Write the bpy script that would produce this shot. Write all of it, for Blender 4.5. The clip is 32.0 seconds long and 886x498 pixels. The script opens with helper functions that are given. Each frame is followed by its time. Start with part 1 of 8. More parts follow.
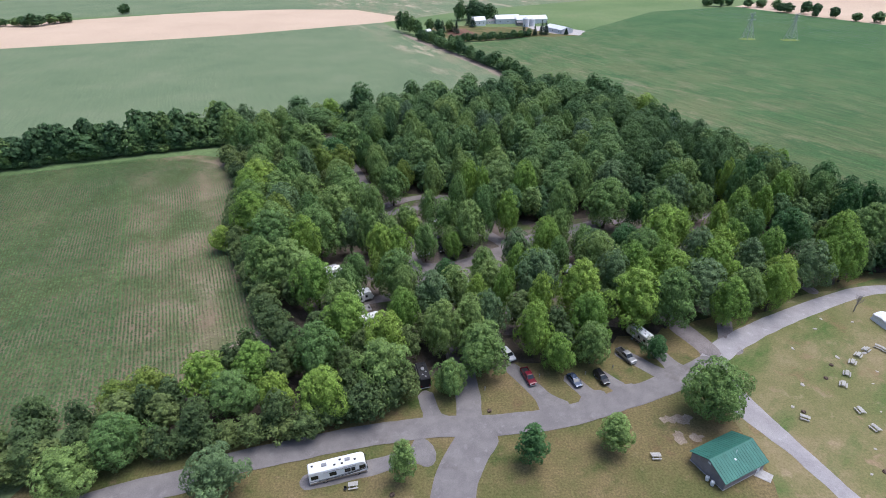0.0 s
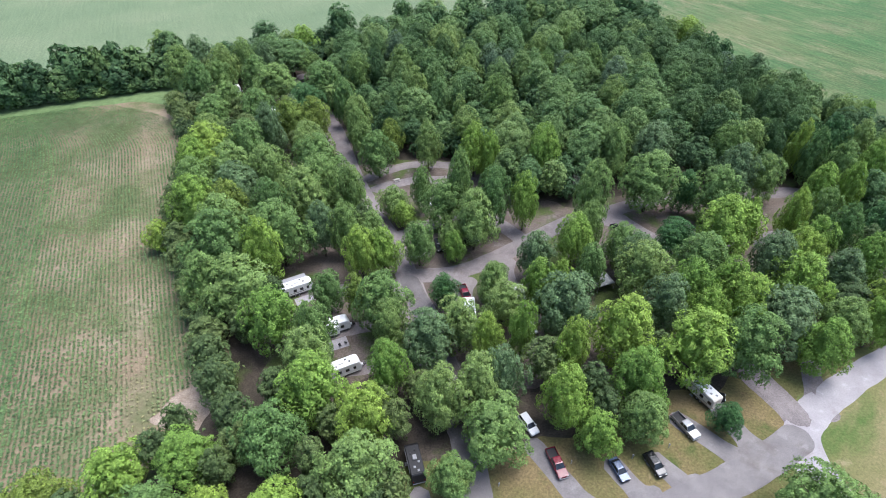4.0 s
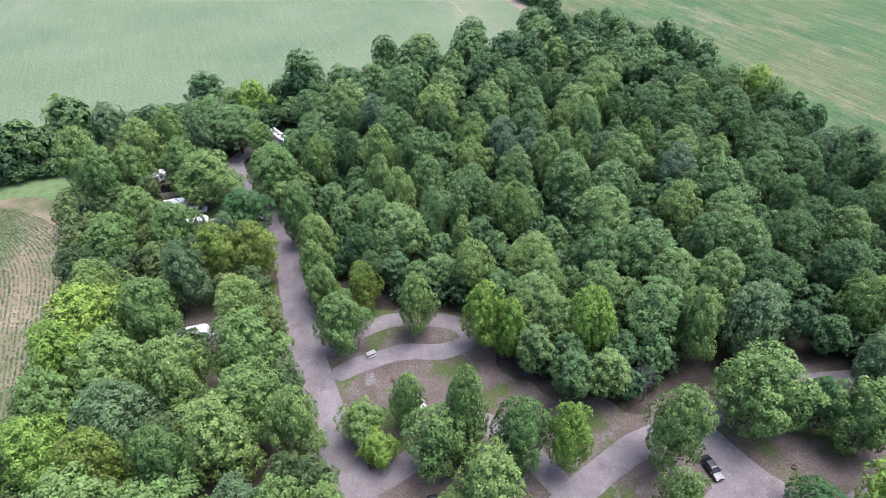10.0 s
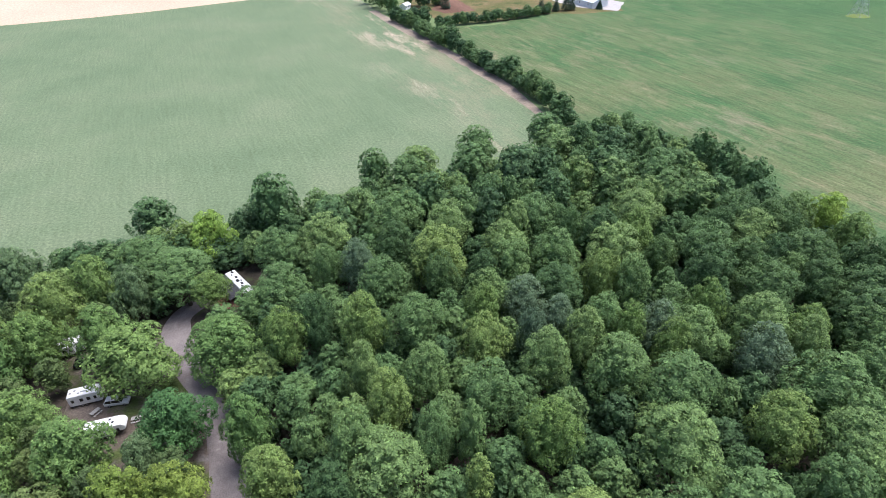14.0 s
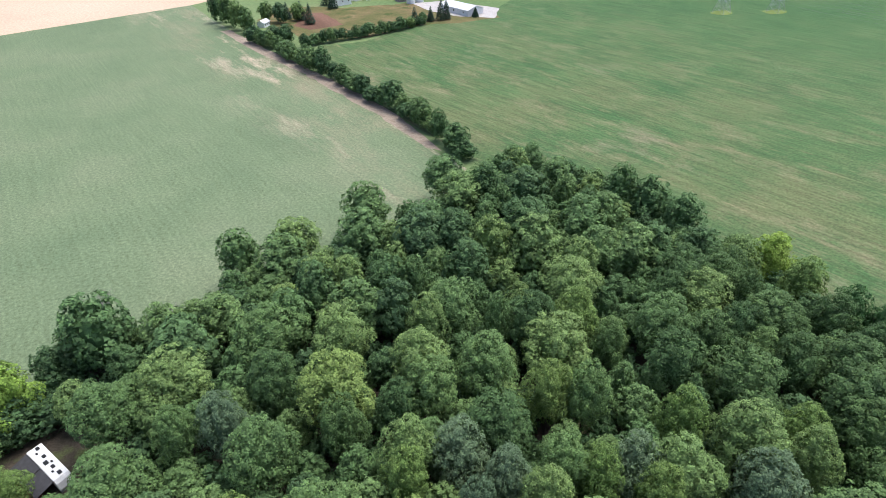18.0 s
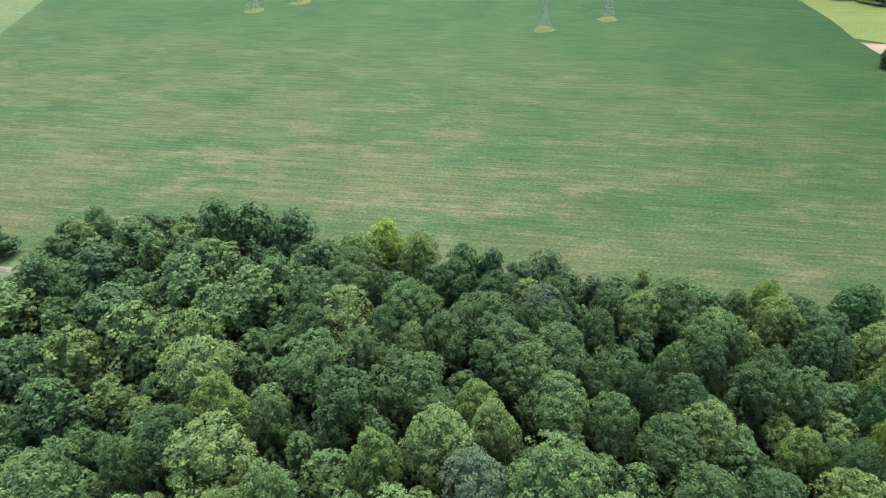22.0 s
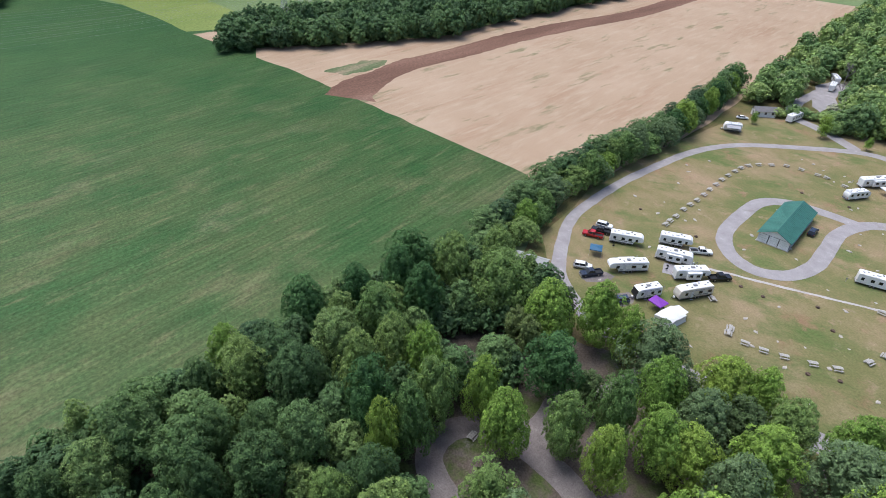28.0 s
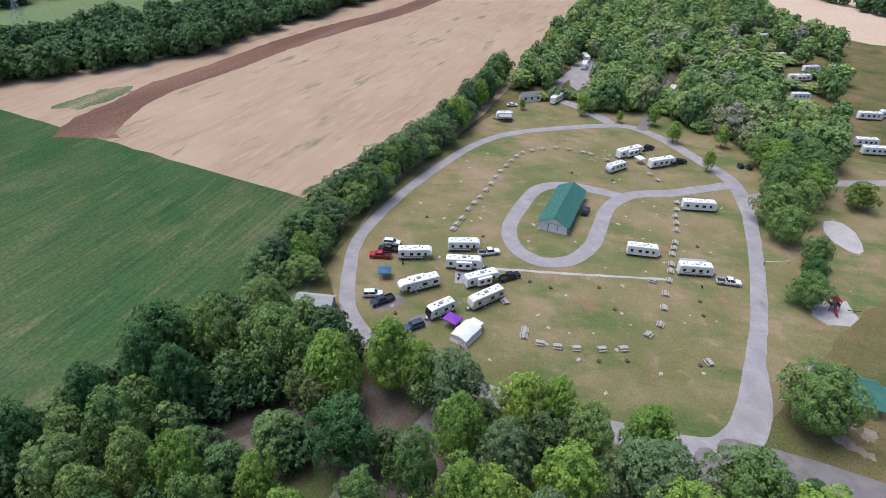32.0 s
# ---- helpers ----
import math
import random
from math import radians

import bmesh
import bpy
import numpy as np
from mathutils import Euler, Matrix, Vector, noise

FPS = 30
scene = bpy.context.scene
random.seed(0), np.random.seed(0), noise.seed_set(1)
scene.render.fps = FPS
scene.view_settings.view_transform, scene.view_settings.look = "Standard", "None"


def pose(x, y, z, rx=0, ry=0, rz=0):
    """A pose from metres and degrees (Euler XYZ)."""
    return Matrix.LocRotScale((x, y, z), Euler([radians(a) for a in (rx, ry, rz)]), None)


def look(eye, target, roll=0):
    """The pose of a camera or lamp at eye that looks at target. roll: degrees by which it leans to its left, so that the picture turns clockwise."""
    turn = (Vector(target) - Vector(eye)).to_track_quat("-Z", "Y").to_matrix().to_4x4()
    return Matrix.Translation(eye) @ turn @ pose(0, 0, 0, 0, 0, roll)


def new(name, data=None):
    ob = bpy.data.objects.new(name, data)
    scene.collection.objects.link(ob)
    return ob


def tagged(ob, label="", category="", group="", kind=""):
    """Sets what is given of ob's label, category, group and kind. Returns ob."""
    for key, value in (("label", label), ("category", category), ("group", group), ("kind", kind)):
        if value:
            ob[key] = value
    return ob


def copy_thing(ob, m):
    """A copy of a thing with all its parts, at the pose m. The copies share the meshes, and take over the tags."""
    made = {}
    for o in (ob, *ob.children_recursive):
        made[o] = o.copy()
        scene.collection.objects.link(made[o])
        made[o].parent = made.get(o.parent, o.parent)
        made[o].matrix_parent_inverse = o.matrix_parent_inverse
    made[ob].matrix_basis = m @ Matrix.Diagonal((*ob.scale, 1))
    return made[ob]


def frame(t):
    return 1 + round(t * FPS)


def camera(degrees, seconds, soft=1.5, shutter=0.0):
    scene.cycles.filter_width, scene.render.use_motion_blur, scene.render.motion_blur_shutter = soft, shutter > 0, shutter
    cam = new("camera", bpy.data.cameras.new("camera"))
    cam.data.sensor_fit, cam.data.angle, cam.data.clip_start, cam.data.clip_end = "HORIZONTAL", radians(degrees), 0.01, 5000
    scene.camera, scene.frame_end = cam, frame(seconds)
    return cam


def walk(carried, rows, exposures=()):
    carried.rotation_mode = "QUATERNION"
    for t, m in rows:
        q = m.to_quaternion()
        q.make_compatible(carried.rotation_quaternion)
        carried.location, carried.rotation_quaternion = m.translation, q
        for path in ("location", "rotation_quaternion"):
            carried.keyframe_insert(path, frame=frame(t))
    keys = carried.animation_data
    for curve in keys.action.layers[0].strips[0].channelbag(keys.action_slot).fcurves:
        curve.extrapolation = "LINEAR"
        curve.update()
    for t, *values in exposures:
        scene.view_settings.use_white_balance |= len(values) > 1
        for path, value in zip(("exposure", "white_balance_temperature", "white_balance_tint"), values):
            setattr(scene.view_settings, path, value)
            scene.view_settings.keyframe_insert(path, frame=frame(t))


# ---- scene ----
cam = camera(76.2, 32.0, soft=0.9)
PATH = [
    (0, (1.06, 2.27, 92.60), (0.62, 37.03, 72.80), -0.8),
    (0.5, (1.09, 8.03, 92.25), (0.63, 42.11, 71.31), -0.9),
    (1, (1.21, 13.75, 92.14), (0.69, 47.05, 69.96), -1.0),
    (1.5, (1.18, 19.56, 92.11), (0.66, 51.98, 68.69), -1.0),
    (2, (1.04, 25.66, 92.09), (0.52, 57.24, 67.53), -1.1),
    (2.5, (1.07, 31.90, 92.04), (0.55, 63.28, 67.22), -1.1),
    (3, (1.03, 37.99, 92.19), (0.53, 69.25, 67.23), -1.2),
    (3.5, (1.06, 43.92, 92.34), (0.58, 75.04, 67.24), -1.2),
    (5.5, (1.41, 67.33, 93.27), (1.01, 98.03, 67.63), -1.7),
    (6, (1.54, 73.53, 93.40), (1.10, 104.11, 67.62), -1.9),
    (6.5, (1.47, 79.83, 93.38), (1.05, 110.31, 67.48), -1.9),
    (7, (1.56, 86.08, 93.38), (1.14, 116.46, 67.36), -2.0),
    (7.5, (1.64, 92.26, 93.69), (1.20, 122.50, 67.51), -2.1),
    (8, (1.73, 98.27, 93.78), (1.33, 128.41, 67.48), -2.1),
    (8.5, (1.39, 104.10, 93.70), (1.07, 134.16, 67.32), -2.0),
    (9, (1.51, 109.91, 93.42), (1.19, 139.95, 67.02), -1.9),
    (9.5, (1.59, 115.99, 93.27), (1.27, 145.99, 66.81), -1.9),
    (10, (1.32, 122.40, 93.34), (1.10, 152.54, 67.04), -1.7),
    (10.5, (0.82, 129.09, 93.39), (0.74, 159.67, 67.63), -1.4),
    (11, (0.52, 135.67, 93.45), (0.52, 166.75, 68.27), -1.4),
    (11.5, (0.22, 142.14, 93.09), (0.32, 173.74, 68.57), -1.1),
    (12, (-0.40, 147.56, 92.48), (-0.20, 179.72, 68.70), -1.2),
    (12.5, (-0.80, 153.08, 91.98), (-0.48, 185.72, 68.88), -1.1),
    (13, (-0.80, 158.56, 91.60), (-0.48, 191.32, 68.64), -1.0),
    (13.5, (-0.69, 164.02, 91.39), (-0.35, 196.78, 68.43), -1.0),
    (14, (-0.42, 169.24, 91.17), (-0.06, 202.00, 68.23), -1.2),
    (14.5, (-0.07, 174.51, 90.97), (0.29, 207.29, 68.05), -1.3),
    (16.5, (0.61, 194.98, 90.85), (3.33, 227.62, 67.87), -1.5),
    (17, (1.09, 200.23, 90.52), (5.09, 232.67, 67.46), -1.2),
    (17.5, (1.71, 204.76, 90.32), (7.29, 236.98, 67.28), -0.9),
    (18, (3.10, 208.54, 90.18), (10.62, 240.36, 67.14), -0.9),
    (18.5, (4.88, 211.87, 89.99), (14.78, 243.01, 66.93), -0.9),
    (19, (6.82, 214.55, 89.51), (19.08, 244.87, 66.47), -0.9),
    (19.5, (8.84, 216.61, 88.93), (24.00, 245.63, 65.93), -0.9),
    (20, (10.84, 218.18, 88.58), (28.56, 245.72, 65.58), -0.7),
    (20.5, (12.61, 219.17, 88.69), (32.89, 244.83, 65.67), -0.5),
    (21, (14.71, 220.18, 88.50), (37.37, 243.72, 65.44), -0.2),
    (21.5, (17.26, 220.83, 88.05), (42.12, 242.01, 64.97), -0.2),
    (22, (19.39, 221.07, 87.97), (46.29, 239.57, 64.83), -0.0),
    (22.5, (21.41, 221.44, 87.96), (50.01, 237.10, 64.80), 0.2),
    (23, (24.15, 221.72, 87.49), (54.07, 234.72, 64.35), 0.5),
    (23.5, (26.76, 221.81, 87.02), (57.76, 232.09, 63.92), 0.8),
    (24, (29.60, 221.14, 86.85), (61.36, 228.82, 63.77), 0.8),
    (24.5, (32.46, 220.36, 86.65), (64.74, 225.44, 63.55), 0.8),
    (25, (35.61, 219.36, 86.31), (68.23, 221.78, 63.27), 0.8),
    (25.5, (38.00, 217.91, 86.34), (70.72, 217.51, 63.34), 0.8),
    (26, (40.32, 216.09, 86.39), (72.92, 212.87, 63.45), 0.9),
    (26.5, (42.22, 214.58, 86.59), (74.46, 208.72, 63.67), 1.0),
    (28.5, (47.75, 206.95, 86.27), (77.21, 192.17, 63.61), 1.4),
    (29, (49.00, 204.54, 86.21), (77.58, 188.16, 63.55), 1.5),
    (29.5, (50.08, 202.15, 86.16), (77.76, 184.27, 63.50), 1.5),
    (30, (51.19, 199.77, 86.07), (77.93, 180.53, 63.41), 1.6),
    (30.5, (51.71, 196.93, 85.76), (77.57, 176.43, 63.16), 1.6),
    (31, (52.18, 194.10, 85.52), (77.18, 172.48, 62.98), 1.5),
    (31.5, (52.83, 191.60, 85.46), (77.23, 169.30, 62.92), 1.4),
    (32, (53.45, 189.13, 85.56), (77.55, 166.55, 62.98), 1.4),
]
walk(cam, [(t, look(eye, target, roll)) for t, eye, target, roll in PATH],
     exposures=[(0, 0.44, 5660, 13), (3, 0.9, 5710, 10), (6, 1.05, 5600, 18), (10, 1.11, 5600, 19), (14, 0.89, 5800, 14), (19, 0.75, 5960, 11), (23, 0.94, 5960, 11), (26, 0.64, 5880, 9), (29, 0.31, 5760, 12), (32, 0.24, 5710, 13)])

# ---------------------------------------------------------------- light
world = bpy.data.worlds.new("sky")
scene.world = world
world.use_nodes = True
wn = world.node_tree
sky = wn.nodes.new("ShaderNodeTexSky")
sky.sky_type, sky.sun_disc = "NISHITA", False
sky.sun_elevation, sky.sun_rotation = radians(70), radians(66)
sky.air_density, sky.dust_density, sky.ozone_density = 1.0, 4.0, 1.0
wn.links.new(sky.outputs[0], wn.nodes["Background"].inputs[0])
wn.nodes["Background"].inputs[1].default_value = 0.138
sun = new("sun", bpy.data.lights.new("sun", "SUN"))
sun.data.energy, sun.data.angle, sun.data.color = 2.1, radians(42), (1.0, 0.95, 0.86)
SUN_TO = Vector((math.sin(radians(66)) * math.cos(radians(70)), math.cos(radians(66)) * math.cos(radians(70)), math.sin(radians(70))))
sun.matrix_world = look(SUN_TO * 400, (0, 0, 0))


# ---------------------------------------------------------------- materials
def start_material(name, rough, metal=0.0, specular=0.3):
    m = bpy.data.materials.new(name)
    m.use_nodes = True
    nt = m.node_tree
    b = nt.nodes["Principled BSDF"]
    b.inputs["Roughness"].default_value = rough
    b.inputs["Metallic"].default_value = metal
    b.inputs["Specular IOR Level"].default_value = specular
    return m, nt, b


def add(nt, kind, **values):
    n = nt.nodes.new(kind)
    for k, v in values.items():
        n.inputs[k].default_value = v
    return n


def noise_of(nt, scale, detail=4.0, rough=0.6, stretch=None, turn=0.0, coords="Object"):
    """A noise over real metres; scale: how many bumps a metre."""
    tc = nt.nodes.new("ShaderNodeTexCoord")
    out = tc.outputs[coords]
    if stretch or turn:
        mp = nt.nodes.new("ShaderNodeMapping")
        mp.vector_type = "TEXTURE"
        mp.inputs["Rotation"].default_value[2] = radians(turn)
        mp.inputs["Scale"].default_value = stretch or (1, 1, 1)
        nt.links.new(out, mp.inputs[0])
        out = mp.outputs[0]
    n = nt.nodes.new("ShaderNodeTexNoise")
    n.inputs["Scale"].default_value, n.inputs["Detail"].default_value, n.inputs["Roughness"].default_value = scale, detail, rough
    nt.links.new(out, n.inputs["Vector"])
    return n.outputs["Fac"]


def ramp(nt, fac, stops):
    r = nt.nodes.new("ShaderNodeValToRGB")
    e = r.color_ramp.elements
    while len(e) < len(stops):
        e.new(0.5)
    for el, (p, c) in zip(e, stops):
        el.position = p
        el.color = (*c, 1) if len(c) == 3 else c
    nt.links.new(fac, r.inputs[0])
    return r.outputs[0]


def grey(v):
    return (v, v, v)


def mixed(nt, fac, a, b, kind="MIX"):
    n = nt.nodes.new("ShaderNodeMix")
    n.data_type, n.blend_type = "RGBA", kind
    for sock, v in ((n.inputs[0], fac), (n.inputs[6], a), (n.inputs[7], b)):
        if isinstance(v, bpy.types.NodeSocket):
            nt.links.new(v, sock)
        elif isinstance(v, (int, float)):
            sock.default_value = v
        else:
            sock.default_value = (*v, 1)
    return n.outputs[2]


def bumped(nt, b, fac, strength, distance):
    n = nt.nodes.new("ShaderNodeBump")
    n.inputs["Strength"].default_value, n.inputs["Distance"].default_value = strength, distance
    nt.links.new(fac, n.inputs["Height"])
    nt.links.new(n.outputs[0], b.inputs["Normal"])


def plain(name, colour, rough=0.6, metal=0.0, vary=0.12, scale=3.0, bump=0.0, specular=0.3):
    """A painted, moulded or metal surface with faint dirt at two scales."""
    m, nt, b = start_material(name, rough, metal, specular)
    n1, n2 = noise_of(nt, scale), noise_of(nt, scale * 9)
    dark = tuple(c * (1 - 2 * vary) for c in colour)
    c = mixed(nt, ramp(nt, n1, ((0.35, grey(0)), (0.7, grey(1)))), dark, colour)
    c = mixed(nt, 0.35, c, ramp(nt, n2, ((0.3, grey(0.7)), (0.6, grey(1)))), "MULTIPLY")
    nt.links.new(c, b.inputs["Base Color"])
    if bump:
        bumped(nt, b, n2, bump, 0.02)
    return m


def patchy(name, stops, scale, fine_scale, fine, rough=0.95, bump=0.5, lift=0.05, stretch=None, turn=0.0, over=None):
    """Ground: colours by a broad noise, grain by a fine one; over: (colour, scale, from, to) patches on top."""
    m, nt, b = start_material(name, rough, 0.0, 0.1)
    c = ramp(nt, noise_of(nt, scale, 6, 0.62, stretch, turn), stops)
    for colour, s, lo, hi, st, tu in over or ():
        c = mixed(nt, ramp(nt, noise_of(nt, s, 5, 0.65, st, tu), ((lo, grey(0)), (hi, grey(1)))), c, colour)
    n = noise_of(nt, fine_scale, 5, 0.7)
    c = mixed(nt, fine, c, ramp(nt, n, ((0.3, grey(0.25)), (0.7, grey(1.6)))), "MULTIPLY")
    nt.links.new(c, b.inputs["Base Color"])
    bumped(nt, b, n, bump, lift)
    return m


GRASS = patchy("mown_dry_grass", ((0.30, (0.077, 0.096, 0.030)), (0.44, (0.119, 0.113, 0.044)), (0.56, (0.160, 0.128, 0.059)), (0.72, (0.214, 0.158, 0.086))),
               0.055, 2.2, 0.55, over=[((0.236, 0.183, 0.108), 0.30, 0.60, 0.78, None, 0), ((0.058, 0.085, 0.023), 0.07, 0.54, 0.68, None, 0), ((0.134, 0.088, 0.047), 0.15, 0.58, 0.74, None, 0)])
# Darkened beyond its own brown: canopy shade is put into the floor colour.
LITTER = patchy("canopy_shaded_litter", ((0.3, (0.034, 0.032, 0.024)), (0.5, (0.066, 0.055, 0.042)), (0.7, (0.118, 0.096, 0.078))), 0.15, 3.0, 0.6,
                over=[((0.075, 0.098, 0.033), 0.1, 0.55, 0.68, None, 0)])
GRAVEL = patchy("compacted_gravel", ((0.3, (0.255, 0.236, 0.236)), (0.5, (0.300, 0.279, 0.278)), (0.7, (0.350, 0.327, 0.323))), 0.25, 6.0, 0.25, bump=0.3, lift=0.02,
                over=[((0.179, 0.151, 0.129), 0.12, 0.60, 0.85, None, 0), ((0.370, 0.355, 0.357), 0.5, 0.6, 0.72, None, 0)])


def band(nt, through_point, normal, near, far):
    """1 beside a line over the ground, falling to 0 between two distances from it."""
    tc = nt.nodes.new("ShaderNodeTexCoord")
    d = nt.nodes.new("ShaderNodeVectorMath")
    d.operation = "DOT_PRODUCT"
    d.inputs[1].default_value = (*normal, 0)
    nt.links.new(tc.outputs["Object"], d.inputs[0])
    off = through_point[0] * normal[0] + through_point[1] * normal[1]
    r = nt.nodes.new("ShaderNodeMapRange")
    for k, v in ((1, off + near), (2, off + far), (3, 1.0), (4, 0.0)):
        r.inputs[k].default_value = v
    nt.links.new(d.outputs["Value"], r.inputs[0])
    return r.outputs[0]


def times(nt, a, b):
    n = nt.nodes.new("ShaderNodeMath")
    n.operation = "MULTIPLY"
    nt.links.new(a, n.inputs[0])
    if isinstance(b, bpy.types.NodeSocket):
        nt.links.new(b, n.inputs[1])
    else:
        n.inputs[1].default_value = b
    return n.outputs[0]


def soybean(name, stops, streaks, line, normal, near, far, turn, ribbed, dim_edge=None):
    """A crop in rows, thinned by drought beside one edge; streaks: (colour, scale, from, to, stretch); the optional
    last line darkens the colour beside it.
    """
    m, nt, b = start_material(name, 0.9, 0.0, 0.1)
    c = ramp(nt, noise_of(nt, 0.02, 6, 0.65), stops)
    by_edge = band(nt, line, normal, near, far)
    for colour, scale, lo, hi, stretch in streaks:
        f = ramp(nt, noise_of(nt, scale, 7, 0.72, (stretch, 1, 1), turn), ((lo, grey(0)), (hi, grey(1))))
        c = mixed(nt, times(nt, f, by_edge), c, colour)
    # darker green near the wheat; part of it stands in for less sheen there
    if dim_edge:
        c = mixed(nt, band(nt, *dim_edge), c, mixed(nt, 1.0, c, (0.56, 0.70, 0.56), "MULTIPLY"))
    rows = noise_of(nt, 0.9, 3, 0.6, (22, 1, 1), turn)
    c = mixed(nt, ribbed, c, ramp(nt, rows, ((0.3, grey(0.55)), (0.7, grey(1.4)))), "MULTIPLY")
    n = noise_of(nt, 1.1, 5, 0.8)
    c = mixed(nt, 0.7, c, ramp(nt, n, ((0.3, grey(0.35)), (0.7, grey(1.6)))), "MULTIPLY")
    nt.links.new(c, b.inputs["Base Color"])
    bumped(nt, b, n, 0.8, 0.25)
    return m


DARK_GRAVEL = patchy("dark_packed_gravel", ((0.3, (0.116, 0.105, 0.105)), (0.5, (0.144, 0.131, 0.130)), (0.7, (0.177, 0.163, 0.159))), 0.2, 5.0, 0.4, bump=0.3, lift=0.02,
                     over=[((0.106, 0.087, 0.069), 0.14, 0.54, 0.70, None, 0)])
OLD_GRAVEL = patchy("grey_worn_gravel", ((0.3, (0.155, 0.142, 0.139)), (0.5, (0.185, 0.170, 0.165)), (0.7, (0.218, 0.202, 0.192))), 0.25, 6.0, 0.3, bump=0.3, lift=0.02,
                    over=[((0.121, 0.104, 0.088), 0.12, 0.58, 0.80, None, 0), ((0.247, 0.233, 0.225), 0.4, 0.58, 0.72, None, 0)])
CAMP_GRAVEL = patchy("brownish_campground_gravel", ((0.3, (0.155, 0.136, 0.132)), (0.5, (0.199, 0.174, 0.168)), (0.7, (0.240, 0.214, 0.203))), 0.25, 5.0, 0.5, bump=0.3, lift=0.02,
                     over=[((0.134, 0.106, 0.085), 0.14, 0.58, 0.80, None, 0), ((0.269, 0.244, 0.232), 0.5, 0.6, 0.72, None, 0)])
SITE_GROUND = patchy("trodden_campsite_ground", ((0.3, (0.085, 0.070, 0.055)), (0.5, (0.130, 0.105, 0.086)), (0.7, (0.180, 0.150, 0.130))), 0.12, 2.6, 0.6,
                     over=[((0.080, 0.105, 0.034), 0.09, 0.50, 0.60, None, 0), ((0.190, 0.170, 0.168), 0.16, 0.60, 0.70, None, 0)])
# Base colours carry a slight lift in place of haze over the distance.
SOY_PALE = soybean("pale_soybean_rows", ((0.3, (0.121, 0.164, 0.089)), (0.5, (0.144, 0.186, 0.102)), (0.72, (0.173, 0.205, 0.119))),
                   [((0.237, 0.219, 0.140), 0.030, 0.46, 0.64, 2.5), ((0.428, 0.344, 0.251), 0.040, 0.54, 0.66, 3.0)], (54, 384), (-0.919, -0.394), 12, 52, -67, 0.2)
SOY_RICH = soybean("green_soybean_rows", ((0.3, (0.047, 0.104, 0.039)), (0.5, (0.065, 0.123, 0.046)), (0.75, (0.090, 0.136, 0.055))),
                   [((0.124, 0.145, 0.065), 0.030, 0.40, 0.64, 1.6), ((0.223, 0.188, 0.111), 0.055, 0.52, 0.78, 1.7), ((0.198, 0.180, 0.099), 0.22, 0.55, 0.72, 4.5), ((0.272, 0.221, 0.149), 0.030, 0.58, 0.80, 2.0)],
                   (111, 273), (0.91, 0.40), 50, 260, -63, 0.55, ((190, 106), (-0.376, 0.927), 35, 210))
WHEAT = patchy("cut_wheat_stubble", ((0.3, (0.332, 0.237, 0.156)), (0.55, (0.374, 0.273, 0.185)), (0.75, (0.420, 0.317, 0.224))), 0.02, 2.4, 0.26, bump=0.3, lift=0.06,
               over=[((0.190, 0.175, 0.095), 0.10, 0.575, 0.665, (3.5, 1, 1), -66), ((0.300, 0.192, 0.122), 0.06, 0.52, 0.8, (6, 1, 1), -66), ((0.408, 0.316, 0.222), 0.35, 0.50, 0.70, (6, 1, 1), -66)])
PLOUGHED = patchy("ploughed_red_brown_soil", ((0.3, (0.115, 0.064, 0.044)), (0.55, (0.175, 0.100, 0.070)), (0.8, (0.240, 0.150, 0.108))), 0.05, 0.9, 0.5, stretch=(6, 1, 1), turn=-70)
CORN_SOIL = patchy("dry_field_soil", ((0.3, (0.186, 0.143, 0.089)), (0.55, (0.234, 0.187, 0.123)), (0.75, (0.299, 0.243, 0.170))), 0.06, 1.5, 0.4,
                   over=[((0.11, 0.125, 0.055), 0.045, 0.45, 0.62, None, 0)])
MEADOW = patchy("open_farmland", ((0.3, (0.10, 0.16, 0.06)), (0.55, (0.15, 0.20, 0.085)), (0.75, (0.22, 0.22, 0.12))), 0.006, 0.4, 0.35)
YELLOW_CROP = patchy("yellow_green_crop", ((0.3, (0.136, 0.187, 0.048)), (0.7, (0.204, 0.238, 0.071))), 0.02, 0.7, 0.4)
WEEDS = patchy("weedy_green_stubble", ((0.3, (0.070, 0.115, 0.045)), (0.5, (0.130, 0.150, 0.075)), (0.7, (0.290, 0.220, 0.150))), 0.12, 0.8, 0.5, stretch=(4, 1, 1), turn=-66)
PALE_GRAVEL = patchy("pale_limestone_grit", ((0.3, (0.36, 0.33, 0.31)), (0.7, (0.46, 0.43, 0.41))), 0.3, 7.0, 0.35, bump=0.2, lift=0.01)


# Paler than WHEAT: distance haze is put into the far fields' colour.
HAZY_WHEAT = patchy("haze_paled_wheat", ((0.3, (0.46, 0.345, 0.245)), (0.55, (0.52, 0.395, 0.285)), (0.75, (0.56, 0.43, 0.32))), 0.008, 0.6, 0.3, bump=0.4, lift=0.1)
BARE = patchy("bare_trodden_earth", ((0.3, (0.22, 0.17, 0.125)), (0.7, (0.34, 0.28, 0.22))), 0.6, 4.0, 0.5)


